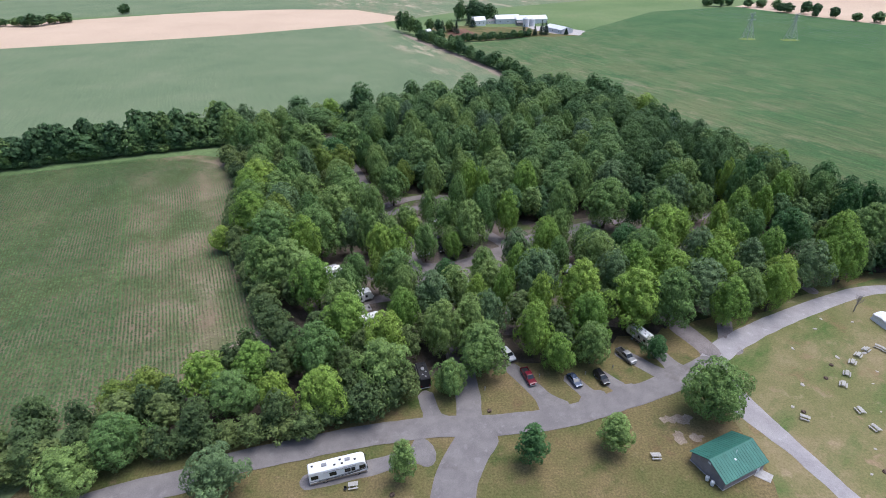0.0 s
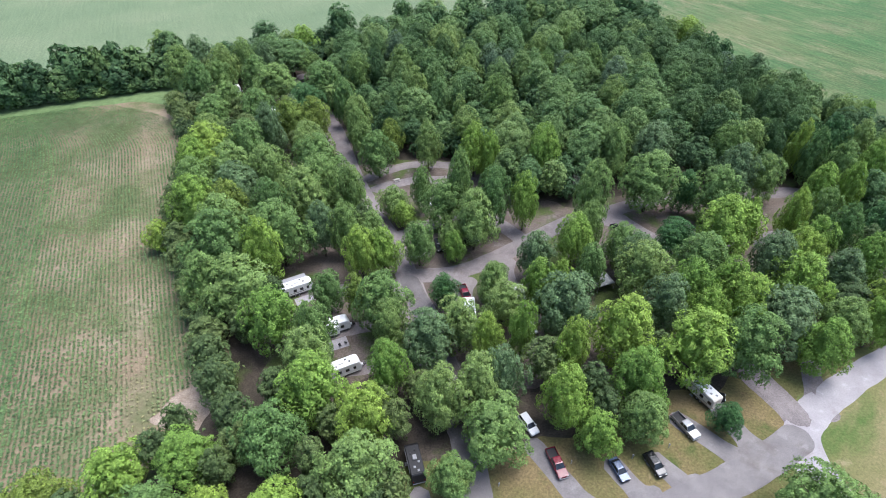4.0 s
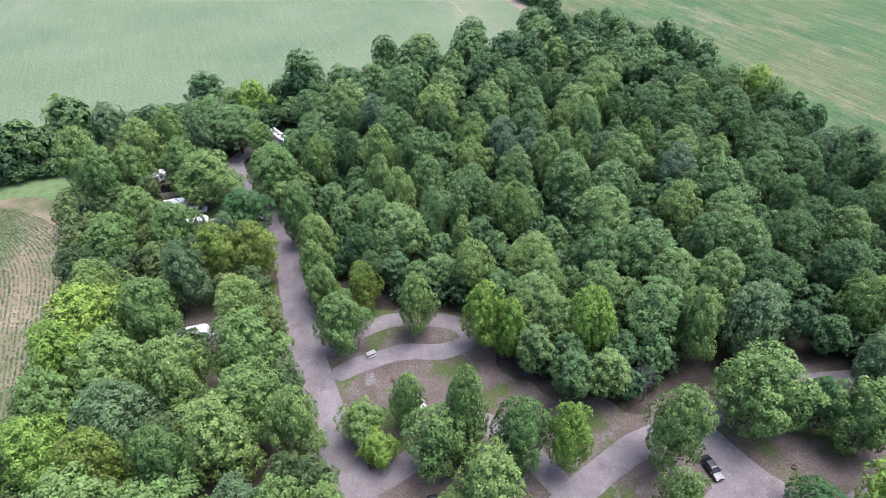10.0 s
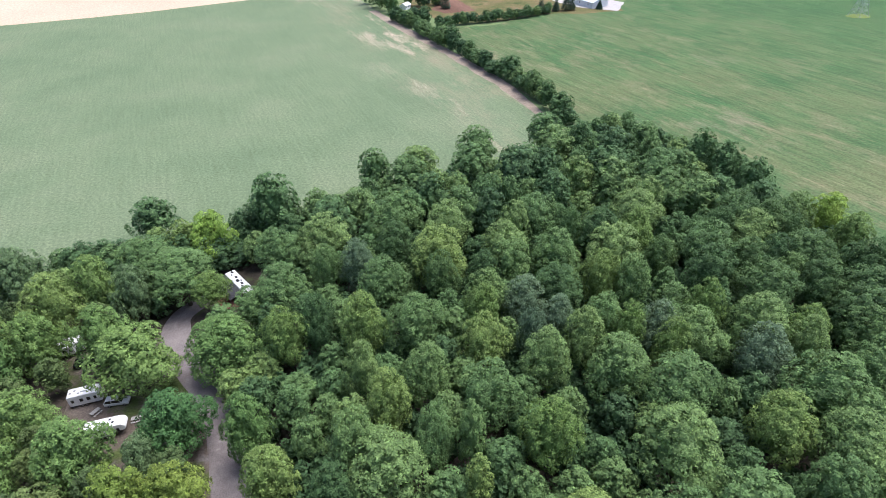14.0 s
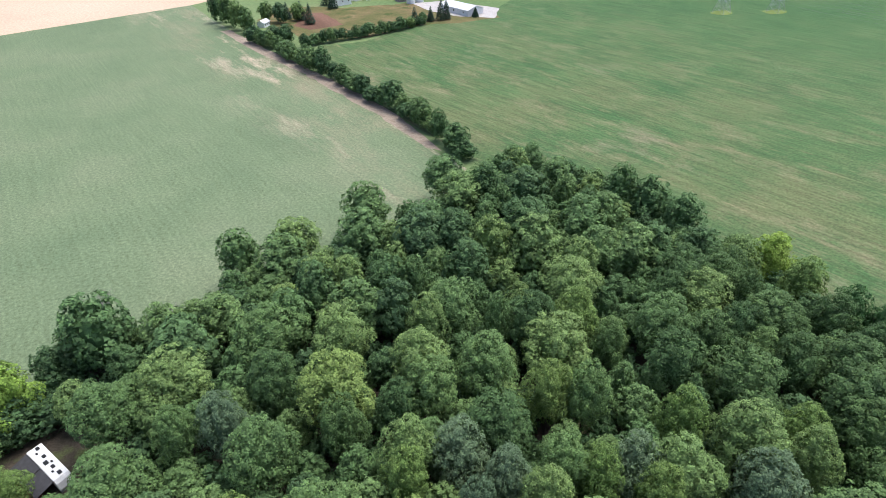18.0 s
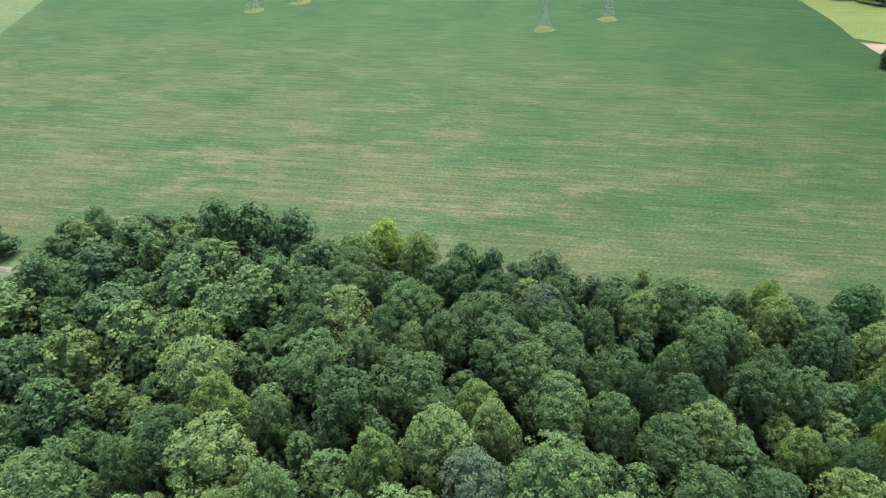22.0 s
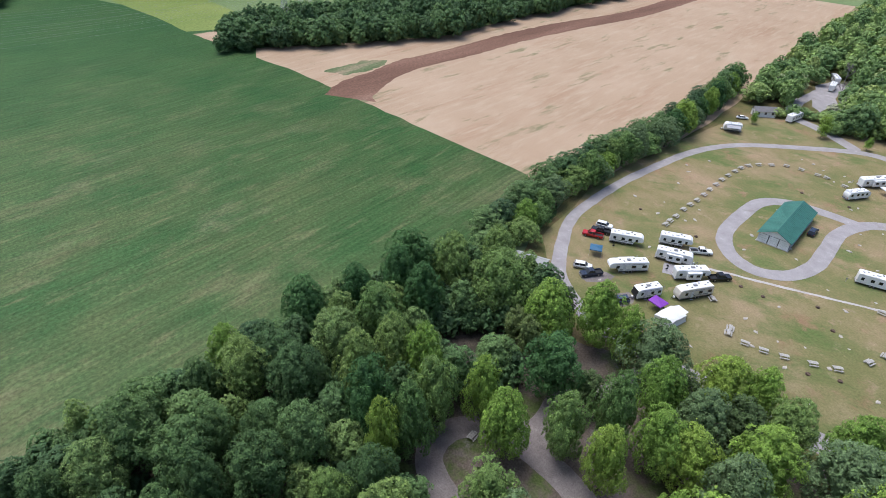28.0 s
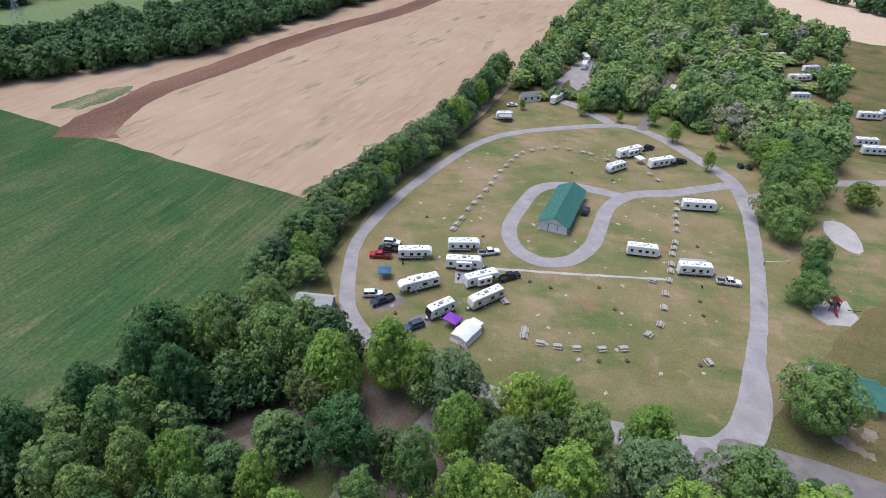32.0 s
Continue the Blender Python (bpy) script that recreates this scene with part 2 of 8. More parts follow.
def foliage(name, stops, tint=False, through_light=0.12):
    """Leaves: hue by tree; random tone by spray also stands in for small shadows."""
    m, nt, b = start_material(name, 0.65, 0.0, 0.18)
    if tint:
        a = nt.nodes.new("ShaderNodeAttribute")
        a.attribute_name = "tint"
        which = a.outputs["Fac"]
    else:
        which = nt.nodes.new("ShaderNodeObjectInfo").outputs["Random"]
    c = ramp(nt, which, stops)
    g = nt.nodes.new("ShaderNodeNewGeometry")
    c = mixed(nt, 1.0, c, ramp(nt, g.outputs["Random Per Island"], ((0.0, grey(0.74)), (0.5, grey(1.0)), (1.0, (1.28, 1.28, 1.16)))), "MULTIPLY")
    c = mixed(nt, 0.7, c, ramp(nt, noise_of(nt, 0.55, 3, 0.6), ((0.35, grey(0.7)), (0.65, grey(1.3)))), "MULTIPLY")
    sprays = noise_of(nt, 2.6, 4, 0.7)
    c = mixed(nt, 0.8, c, ramp(nt, sprays, ((0.34, grey(0.72)), (0.52, grey(1.0)), (0.68, grey(1.25)))), "MULTIPLY")
    bumped(nt, b, sprays, 0.5, 0.3)
    nt.links.new(c, b.inputs["Base Color"])
    tr = nt.nodes.new("ShaderNodeBsdfTranslucent")
    nt.links.new(c, tr.inputs["Color"])
    mx = nt.nodes.new("ShaderNodeMixShader")
    mx.inputs[0].default_value = through_light
    nt.links.new(b.outputs[0], mx.inputs[1])
    nt.links.new(tr.outputs[0], mx.inputs[2])
    nt.links.new(mx.outputs[0], nt.nodes["Material Output"].inputs["Surface"])
    return m


LEAVES = {
    "M": foliage("maple_leaves", ((0.0, (0.120, 0.208, 0.063)), (0.5, (0.159, 0.249, 0.071)), (1.0, (0.204, 0.286, 0.082)))),
    "L": foliage("fresh_lime_leaves", ((0.0, (0.163, 0.275, 0.054)), (0.5, (0.207, 0.321, 0.057)), (1.0, (0.257, 0.358, 0.063)))),
    "D": foliage("dark_oak_leaves", ((0.0, (0.055, 0.128, 0.042)), (1.0, (0.079, 0.163, 0.051)))),
    "Y": foliage("yellowing_leaves", ((0.0, (0.154, 0.223, 0.044)), (1.0, (0.194, 0.248, 0.049)))),
    "G": foliage("grey_green_leaves", ((0.0, (0.115, 0.183, 0.078)), (1.0, (0.146, 0.212, 0.092)))),
    "F": foliage("woodland_leaves", ((0.0, (0.106, 0.181, 0.063)), (0.5, (0.139, 0.226, 0.076)), (1.0, (0.182, 0.267, 0.086)))),
    "K": foliage("light_woodland_leaves", ((0.0, (0.140, 0.224, 0.059)), (1.0, (0.190, 0.268, 0.075)))),
    "E": foliage("dark_woodland_leaves", ((0.0, (0.067, 0.124, 0.045)), (1.0, (0.101, 0.168, 0.055)))),
    "B": foliage("greyish_woodland_leaves", ((0.0, (0.102, 0.162, 0.089)), (1.0, (0.138, 0.201, 0.105)))),
    "S": foliage("spruce_needles", ((0.0, (0.032, 0.064, 0.037)), (1.0, (0.045, 0.081, 0.045)))),
}
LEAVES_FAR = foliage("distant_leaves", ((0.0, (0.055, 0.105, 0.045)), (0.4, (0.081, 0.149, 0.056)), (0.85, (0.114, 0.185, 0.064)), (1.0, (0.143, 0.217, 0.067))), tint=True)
LEAVES_WOOD = foliage("wood_edge_leaves", ((0.0, (0.072, 0.130, 0.054)), (0.4, (0.105, 0.185, 0.067)), (0.85, (0.148, 0.229, 0.077)), (1.0, (0.186, 0.269, 0.080))), tint=True)
LEAVES_THICKET = foliage("thicket_leaves", ((0.0, (0.070, 0.110, 0.042)), (0.5, (0.100, 0.148, 0.052)), (1.0, (0.150, 0.195, 0.062))), tint=True)
# Mixed greens and grey; the raised lightness stands in for stronger light eastwards.
LEAVES_MIXED = foliage("brightened_mixed_leaves", ((0.0, (0.147, 0.236, 0.088)), (0.45, (0.207, 0.311, 0.104)), (0.75, (0.267, 0.367, 0.116)), (0.9, (0.298, 0.374, 0.123)), (1.0, (0.324, 0.329, 0.239))), tint=True)
CROP_LEAF = foliage("maize_leaves", ((0.0, (0.088, 0.146, 0.055)), (0.5, (0.130, 0.188, 0.071)), (1.0, (0.245, 0.220, 0.115))), tint=True)
BARK = plain("bark", (0.11, 0.09, 0.07), 0.9, vary=0.25, scale=2.0, bump=0.5)
DEADWOOD = plain("grey_dead_wood", (0.30, 0.27, 0.25), 0.9, vary=0.2, scale=2.0)


# ---------------------------------------------------------------- geometry helpers
class Geo:
    """Collects the points and faces of one part."""

    def __init__(self):
        self.v, self.f = [], []

    def put(self, pts, faces, m=None):
        n = len(self.v)
        self.v += [tuple(m @ Vector(p)) if m else tuple(p) for p in pts]
        self.f += [tuple(i + n for i in f) for f in faces]
        return self

    def box(self, x0, x1, y0, y1, z0, z1, c=0.0, m=None):
        """A block, its edges cut off by c."""
        c = min(c, (x1 - x0) / 2.2, (y1 - y0) / 2.2, (z1 - z0) / 2.2)
        if c <= 0:
            p = [(x, y, z) for z in (z0, z1) for x, y in ((x0, y0), (x1, y0), (x1, y1), (x0, y1))]
            return self.put(p, [(3, 2, 1, 0), (4, 5, 6, 7), (0, 1, 5, 4), (1, 2, 6, 5), (2, 3, 7, 6), (3, 0, 4, 7)], m)
        rings = []
        for z, i in ((z0, c), (z0 + c, 0), (z1 - c, 0), (z1, c)):
            k = c
            rings.append([(x0 + i + k, y0 + i, z), (x1 - i - k, y0 + i, z), (x1 - i, y0 + i + k, z), (x1 - i, y1 - i - k, z),
                          (x1 - i - k, y1 - i, z), (x0 + i + k, y1 - i, z), (x0 + i, y1 - i - k, z), (x0 + i, y0 + i + k, z)])
        return self.loft(rings, m)

    def loft(self, rings, m=None, caps=True, closed=True):
        n = len(rings[0])
        pts = [p for r in rings for p in r]
        faces = []
        for a in range(len(rings) - 1):
            for b in range(n if closed else n - 1):
                b2 = (b + 1) % n
                faces.append((a * n + b, a * n + b2, (a + 1) * n + b2, (a + 1) * n + b))
        if caps:
            faces.append(tuple(reversed(range(n))))
            faces.append(tuple(range((len(rings) - 1) * n, len(rings) * n)))
        return self.put(pts, faces, m)

    def tube(self, a, b, r0, r1=None, n=8, m=None):
        a, b = Vector(a), Vector(b)
        r1 = r0 if r1 is None else r1
        q = (b - a).to_track_quat("Z", "Y")
        ring = lambda p, r: [p + q @ Vector((math.cos(2 * math.pi * i / n) * r, math.sin(2 * math.pi * i / n) * r, 0)) for i in range(n)]
        return self.loft([ring(a, r0), ring(b, r1)], m)

    def slab(self, profile, y0, y1, c=0.0, m=None):
        """A profile of (x, z), anticlockwise seen from -y, drawn out from y0 to y1; its rims cut off by c."""
        cx, cz = sum(p[0] for p in profile) / len(profile), sum(p[1] for p in profile) / len(profile)
        def ring(y, i):
            return [(x - i * (1 if x > cx else -1), y, z - i * (1 if z > cz else -1)) for x, z in profile]
        rings = [ring(y0, c), ring(y0 + c, 0), ring(y1 - c, 0), ring(y1, c)] if c else [ring(y0, 0), ring(y1, 0)]
        return self.loft([list(reversed(r)) for r in rings], m)

    def mesh(self, name, material, smooth=False):
        me = bpy.data.meshes.new(name)
        me.from_pydata(self.v, [], self.f)
        if len(self.f) < 400:
            bm = bmesh.new()
            bm.from_mesh(me)
            bmesh.ops.recalc_face_normals(bm, faces=bm.faces)
            bm.to_mesh(me)
            bm.free()
        if material:
            me.materials.append(material)
        if smooth:
            me.polygons.foreach_set("use_smooth", [True] * len(me.polygons))
        me.update()
        return me


def part(name, geo, material, parent=None, label="", smooth=False):
    """One mesh object, under a thing or a part."""
    ob = new(name, geo.mesh(name, material, smooth) if isinstance(geo, Geo) else geo)
    ob.parent = parent
    if label:
        ob["label"] = label
    return ob


def thing(name, label, category, group="", kind=""):
    return tagged(new(name), label, category, group, kind)


def at(x, y, heading=0.0, z=0.0, s=(1, 1, 1)):
    return Matrix.Translation((x, y, z)) @ Matrix.Rotation(radians(heading), 4, "Z") @ Matrix.Diagonal((*s, 1))


def glide(points, step=2.5, closed=False):
    """A smooth line through points, at even steps."""
    P = [Vector(p) for p in points]
    n = len(P)
    out = []
    for i in range(n if closed else n - 1):
        a, b, c, d = (P[(i + k) % n] if closed else P[min(max(i + k, 0), n - 1)] for k in (-1, 0, 1, 2))
        m = max(1, int((c - b).length / step))
        for k in range(m):
            t = k / m
            out.append(0.5 * (2 * b + (c - a) * t + (2 * a - 5 * b + 4 * c - d) * t * t + (3 * b - a - 3 * c + d) * t ** 3))
    return out if closed else out + [P[-1]]


def inside(x, y, poly):
    r = False
    for i in range(len(poly)):
        (x1, y1), (x2, y2) = poly[i - 1], poly[i]
        if (y1 > y) != (y2 > y) and x < (x2 - x1) * (y - y1) / (y2 - y1) + x1:
            r = not r
    return r


def ragged(points, amount, step, size=0.12):
    """A closed outline through points with a small uneven edge."""
    out = []
    line = [Vector((*p, 0)) for p in points]
    for i in range(len(line)):
        a, b = line[i], line[(i + 1) % len(line)]
        m = max(1, int((b - a).length / step))
        side = Vector((-(b - a).y, (b - a).x, 0)).normalized()
        for k in range(m):
            p = a.lerp(b, k / m)
            out.append(p + side * amount * noise.noise((p.x * size, p.y * size, 3.1)))
    return out


def sheet(name, outline, z, material, label="", category="", thick=0.0):
    """A flat piece of ground with its outline; thick: how far its rim reaches down."""
    bm = bmesh.new()
    vs = [bm.verts.new((p[0], p[1], z)) for p in outline]
    f = bm.faces.new(vs)
    if f.normal.z < 0:
        f.normal_flip()
    f.normal_update()
    if f.normal.z < 0:
        bmesh.ops.reverse_faces(bm, faces=[f])
    if thick:
        low = [bm.verts.new((p[0], p[1], z - thick)) for p in outline]
        for i in range(len(vs)):
            j = (i + 1) % len(vs)
            bm.faces.new((vs[i], low[i], low[j], vs[j]))
    bmesh.ops.triangulate(bm, faces=[g for g in bm.faces if len(g.verts) > 4])
    me = bpy.data.meshes.new(name)
    bm.to_mesh(me)
    bm.free()
    me.materials.append(material)
    return tagged(new(name, me), label, category, kind="structure")


# ---------------------------------------------------------------- ground and fields
R = 4600
sheet("ground", [(R * math.cos(a * math.pi / 24), R * math.sin(a * math.pi / 24)) for a in range(48)], 0.0, MEADOW, "open green farmland reaching the horizon", "ground")
FIELD_RISE = 0.02
sheet("ground_lawn", ragged([(-95, 20), (-80, 78), (-62, 96), (-44, 112), (30, 150), (120, 172), (160, 134), (175, 112), (196, 62), (204, 30), (250, -60), (300, -210), (230, -330), (120, -330), (40, -150), (30, -20)], 2.0, 8),
      FIELD_RISE, GRASS, "mown dry campground lawn with brown patches", "lawn")
DRY_GRASS = patchy("straw_dry_grass", ((0.30, (0.122, 0.141, 0.052)), (0.44, (0.181, 0.165, 0.073)), (0.58, (0.246, 0.194, 0.106)), (0.74, (0.319, 0.231, 0.150))), 0.05, 2.2, 0.36,
                   over=[((0.373, 0.273, 0.193), 0.22, 0.58, 0.76, None, 0), ((0.108, 0.143, 0.047), 0.075, 0.51, 0.65, (2, 1, 1), 40), ((0.254, 0.156, 0.097), 0.11, 0.57, 0.72, None, 0)])
sheet("ground_field_margin", ragged([(-45.5, 597), (-23.5, 547), (-0.5, 502), (19, 458), (30, 433), (42, 398), (47, 394), (37, 434), (25.5, 461), (5, 505), (-18, 551), (-40, 599)], 1.4, 5), FIELD_RISE + 0.012, BARE, "bare tan margin of the pale field along the hedge", "field margin")
# the lawn keeps more green towards the wood
dry = DRY_GRASS.node_tree
dry_paint = dry.nodes["Principled BSDF"].inputs["Base Color"]
dry_colour = dry_paint.links[0].from_socket
dry.links.new(mixed(dry, band(dry, (64, 108), (0.55, -0.83), 8, 44), dry_colour, mixed(dry, 1.0, dry_colour, (0.74, 0.84, 0.72), "MULTIPLY")), dry_paint)
FOREST = [(-112, 284), (-96, 296), (-77, 303), (-60, 298), (-49, 320), (-34, 311), (-20, 324), (-3, 321), (13, 334), (27, 335), (43, 352), (56, 374), (70, 374), (86, 341), (94, 320), (101, 301),
          (106, 287), (112, 268), (120, 254), (129, 234), (137, 212), (146, 196), (152, 180), (155, 150), (142, 146), (125, 150), (100, 141), (80, 131), (60, 121), (40, 115), (28, 110), (12, 108), (-2, 104), (-14, 98), (-30, 91), (-60, 82), (-84, 76),
          (-80, 86), (-58, 98), (-42, 116), (-47, 128), (-60, 148), (-72, 170), (-80, 200), (-86, 225), (-102, 256)]
sheet("ground_forest_floor", ragged(FOREST, 5.0, 2.5), FIELD_RISE * 2, LITTER, "brown leaf litter and thin grass under the trees", "forest floor")
sheet("ground_lawn_ring", ragged([(62, 104), (68, 117), (100, 136), (131, 145), (157, 132), (179, 100), (193, 62), (202, 30), (206, 4), (190, -30), (160, -42), (110, -40), (66, -60), (56, -40), (58, 30), (62, 70)], 1.6, 4), FIELD_RISE * 2 - 0.006, DRY_GRASS, "straw-coloured dry lawn round the loop road", "lawn")
sheet("ground_campsites", ragged([(-38, 124), (10, 119), (70, 128), (128, 150), (122, 174), (108, 180), (97, 192), (60, 190), (34, 182), (15, 190), (8, 204), (-13, 211), (-30, 225), (-44, 250), (-66, 268), (-88, 258), (-64, 235), (-60, 200), (-48, 160)], 5.0, 2.5), FIELD_RISE * 2 + 0.006, SITE_GROUND, "trodden brown campsite ground with grassy patches", "campsite ground")
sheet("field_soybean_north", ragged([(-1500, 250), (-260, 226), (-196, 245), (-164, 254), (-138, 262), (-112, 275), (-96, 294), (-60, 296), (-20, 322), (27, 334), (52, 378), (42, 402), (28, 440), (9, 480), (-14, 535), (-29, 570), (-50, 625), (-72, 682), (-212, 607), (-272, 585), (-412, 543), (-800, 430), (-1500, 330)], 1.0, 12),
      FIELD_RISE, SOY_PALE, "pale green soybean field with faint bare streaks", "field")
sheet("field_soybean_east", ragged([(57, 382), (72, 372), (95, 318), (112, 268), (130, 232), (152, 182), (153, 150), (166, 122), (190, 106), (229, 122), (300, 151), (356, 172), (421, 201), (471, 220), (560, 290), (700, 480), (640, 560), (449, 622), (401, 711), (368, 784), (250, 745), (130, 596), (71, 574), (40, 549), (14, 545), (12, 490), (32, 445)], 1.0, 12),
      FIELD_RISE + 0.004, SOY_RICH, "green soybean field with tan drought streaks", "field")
sheet("field_wheat_east", ragged([(192, 117), (270, 147), (334, 172), (358, 184), (376, 182), (372, 150), (369, 110), (369, 70), (398, 8), (432, -92), (490, -200), (340, -262), (314, -208), (264, -95), (206, 26), (190, 66), (180, 98), (170, 122)], 1.2, 8),
      FIELD_RISE + 0.012, WHEAT, "harvested tan wheat stubble field", "field")
sheet("field_wheat_north", ragged([(-412, 544), (-272, 586), (-213, 608), (-72, 682), (-40, 712), (-120, 800), (-213, 812), (-292, 802), (-356, 780), (-520, 700), (-700, 640), (-800, 431)], 1.2, 14),
      FIELD_RISE * 2, HAZY_WHEAT, "harvested tan wheat field far away", "field")
sheet("field_wheat_far", ragged([(368, 784), (401, 711), (449, 622), (640, 560), (1100, 700), (900, 1000), (500, 900)], 1.2, 30), FIELD_RISE * 2, HAZY_WHEAT, "distant tan wheat field", "field")
sheet("field_wheat_south", ragged([(232, -302), (176, -246), (138, -240), (100, -262), (60, -420), (260, -480)], 1.2, 14), FIELD_RISE * 2, HAZY_WHEAT, "distant tan wheat field beyond the woods", "field")
# pale crop colour again stands in for haze over the distance
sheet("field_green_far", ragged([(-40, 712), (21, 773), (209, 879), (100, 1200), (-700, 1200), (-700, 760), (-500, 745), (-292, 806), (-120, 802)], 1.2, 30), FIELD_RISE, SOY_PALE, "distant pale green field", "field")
OUTER = [(291, 163.5), (300, 157.5), (307.8, 149.9), (316.1, 134.9), (329.5, 116.5), (336, 96.4), (346, 71.8), (360.7, 37.9), (375.4, -8.9), (390, -73.8), (424, -150)]
INNER = [(274.4, 144.5), (281, 144.5), (286, 140.6), (294.7, 134.0), (305, 123.8), (313.5, 109.7), (320.0, 91.7), (329.1, 67.4), (342.7, 34.0), (358, -15.9), (374, -78), (408, -158)]
sheet("field_ploughed_strip", [(p.x + noise.noise((p.x * 0.2, p.y * 0.2, 1)), p.y + noise.noise((p.x * 0.2, p.y * 0.2, 7))) for p in glide([(*q, 0) for q in OUTER], 2) + glide([(*q, 0) for q in INNER[::-1]], 2)], FIELD_RISE + 0.018, PLOUGHED, "curved strip of ploughed red-brown soil", "field strip")
sheet("field_weedy_strip", ragged([(325, 156), (331, 142), (335, 132), (331, 121), (325, 126), (317, 136), (315, 149)], 2.5, 1.5, 0.3), FIELD_RISE + 0.024, WEEDS, "patch of green weeds in the stubble", "field strip")
sheet("ground_farmyard", ragged([(-6, 650), (9.8, 652), (33, 640), (86, 640), (130, 610), (132, 580), (100, 574), (78, 577), (40, 556), (10, 556), (-8, 590), (-24, 620)], 2, 4), FIELD_RISE + 0.03, GRASS, "dry yellowish farmyard grass", "farmyard")
sheet("ground_garden_plot", ragged([(9.2, 631.6), (20.0, 629.2), (30.8, 591.7), (8.9, 584.1), (-0.6, 598.3)], 1.2, 3), FIELD_RISE + 0.036, PLOUGHED, "bare reddish garden plot of the farm", "garden plot")
sheet("pavement_farm_yard", ragged([(84, 640), (112, 640), (140, 606), (128, 580), (108, 590), (92, 612)], 1.2, 3), FIELD_RISE + 0.042, PALE_GRAVEL, "pale gravel yard by the farm sheds", "farm yard")
sheet("field_wheat_corner", ragged([(417, 213), (422, 190), (389, 199)], 1, 6), FIELD_RISE * 2 + 0.01, WHEAT, "small tan stubble corner", "field")
sheet("field_yellow_crop", ragged([(424, 216), (424, 193), (470, 184), (560, 215), (530, 262), (467, 232)], 1, 10), FIELD_RISE + 0.014, YELLOW_CROP, "yellow-green crop strip below the power line", "field")
CORN = [(-42, 119), (-54, 146), (-68, 170), (-79, 205), (-92, 232), (-104, 252), (-118, 257), (-140, 252), (-165, 243), (-198, 231), (-260, 214), (-300, 120), (-180, 40), (-98, 80), (-84, 87), (-70, 95), (-56, 101), (-46, 108)]
sheet("field_maize", ragged(CORN, 1.0, 4), FIELD_RISE + 0.008, CORN_SOIL, "maize field with sparse tan rows by the wood", "field")


def road(name, points, width, z, material=GRAVEL, closed=False, label="", uneven=0.22, widths=None):
    """A gravel road with a worn, uneven edge."""
    line = glide([(*p, widths[i] if widths else width) for i, p in enumerate(points)], 1.2, closed)
    g = Geo()
    pts, faces = [], []
    n = len(line)
    gone = [0.0]
    for a, b in zip(line, line[1:]):
        gone.append(gone[-1] + (b.xy - a.xy).length)
    for i, p in enumerate(line):
        end = 1.0 if closed else math.sqrt(max(0.02, 1 - (1 - min(1.0, min(gone[i], gone[-1] - gone[i]) / (0.5 * p.z))) ** 2))
        a, b = (line[i - 1], line[(i + 1) % n]) if closed else (line[max(i - 1, 0)], line[min(i + 1, n - 1)])
        s = Vector((-(b - a).y, (b - a).x, 0)).normalized()
        wl = p.z / 2 * end + uneven * noise.noise((p.x * 0.23, p.y * 0.23, 1.7)) + 0.4 * uneven * noise.noise((p.x * 0.9, p.y * 0.9, 5))
        wr = p.z / 2 * end + uneven * noise.noise((p.x * 0.23, p.y * 0.23, 8.7)) + 0.4 * uneven * noise.noise((p.x * 0.9, p.y * 0.9, 9))
        for k, h in ((wl + 0.25, -0.03), (wl, 0), (0, 0.03), (-wr, 0), (-wr - 0.25, -0.03)):
            pts.append((p.x + s.x * k, p.y + s.y * k, z + h))
    for i in range(n if closed else n - 1):
        j = (i + 1) % n
        for k in range(4):
            faces.append((i * 5 + k, i * 5 + k + 1, j * 5 + k + 1, j * 5 + k))
    g.put(pts, faces)
    return tagged(part(name, g, material), label or "grey compacted gravel campground road", "road", kind="structure")


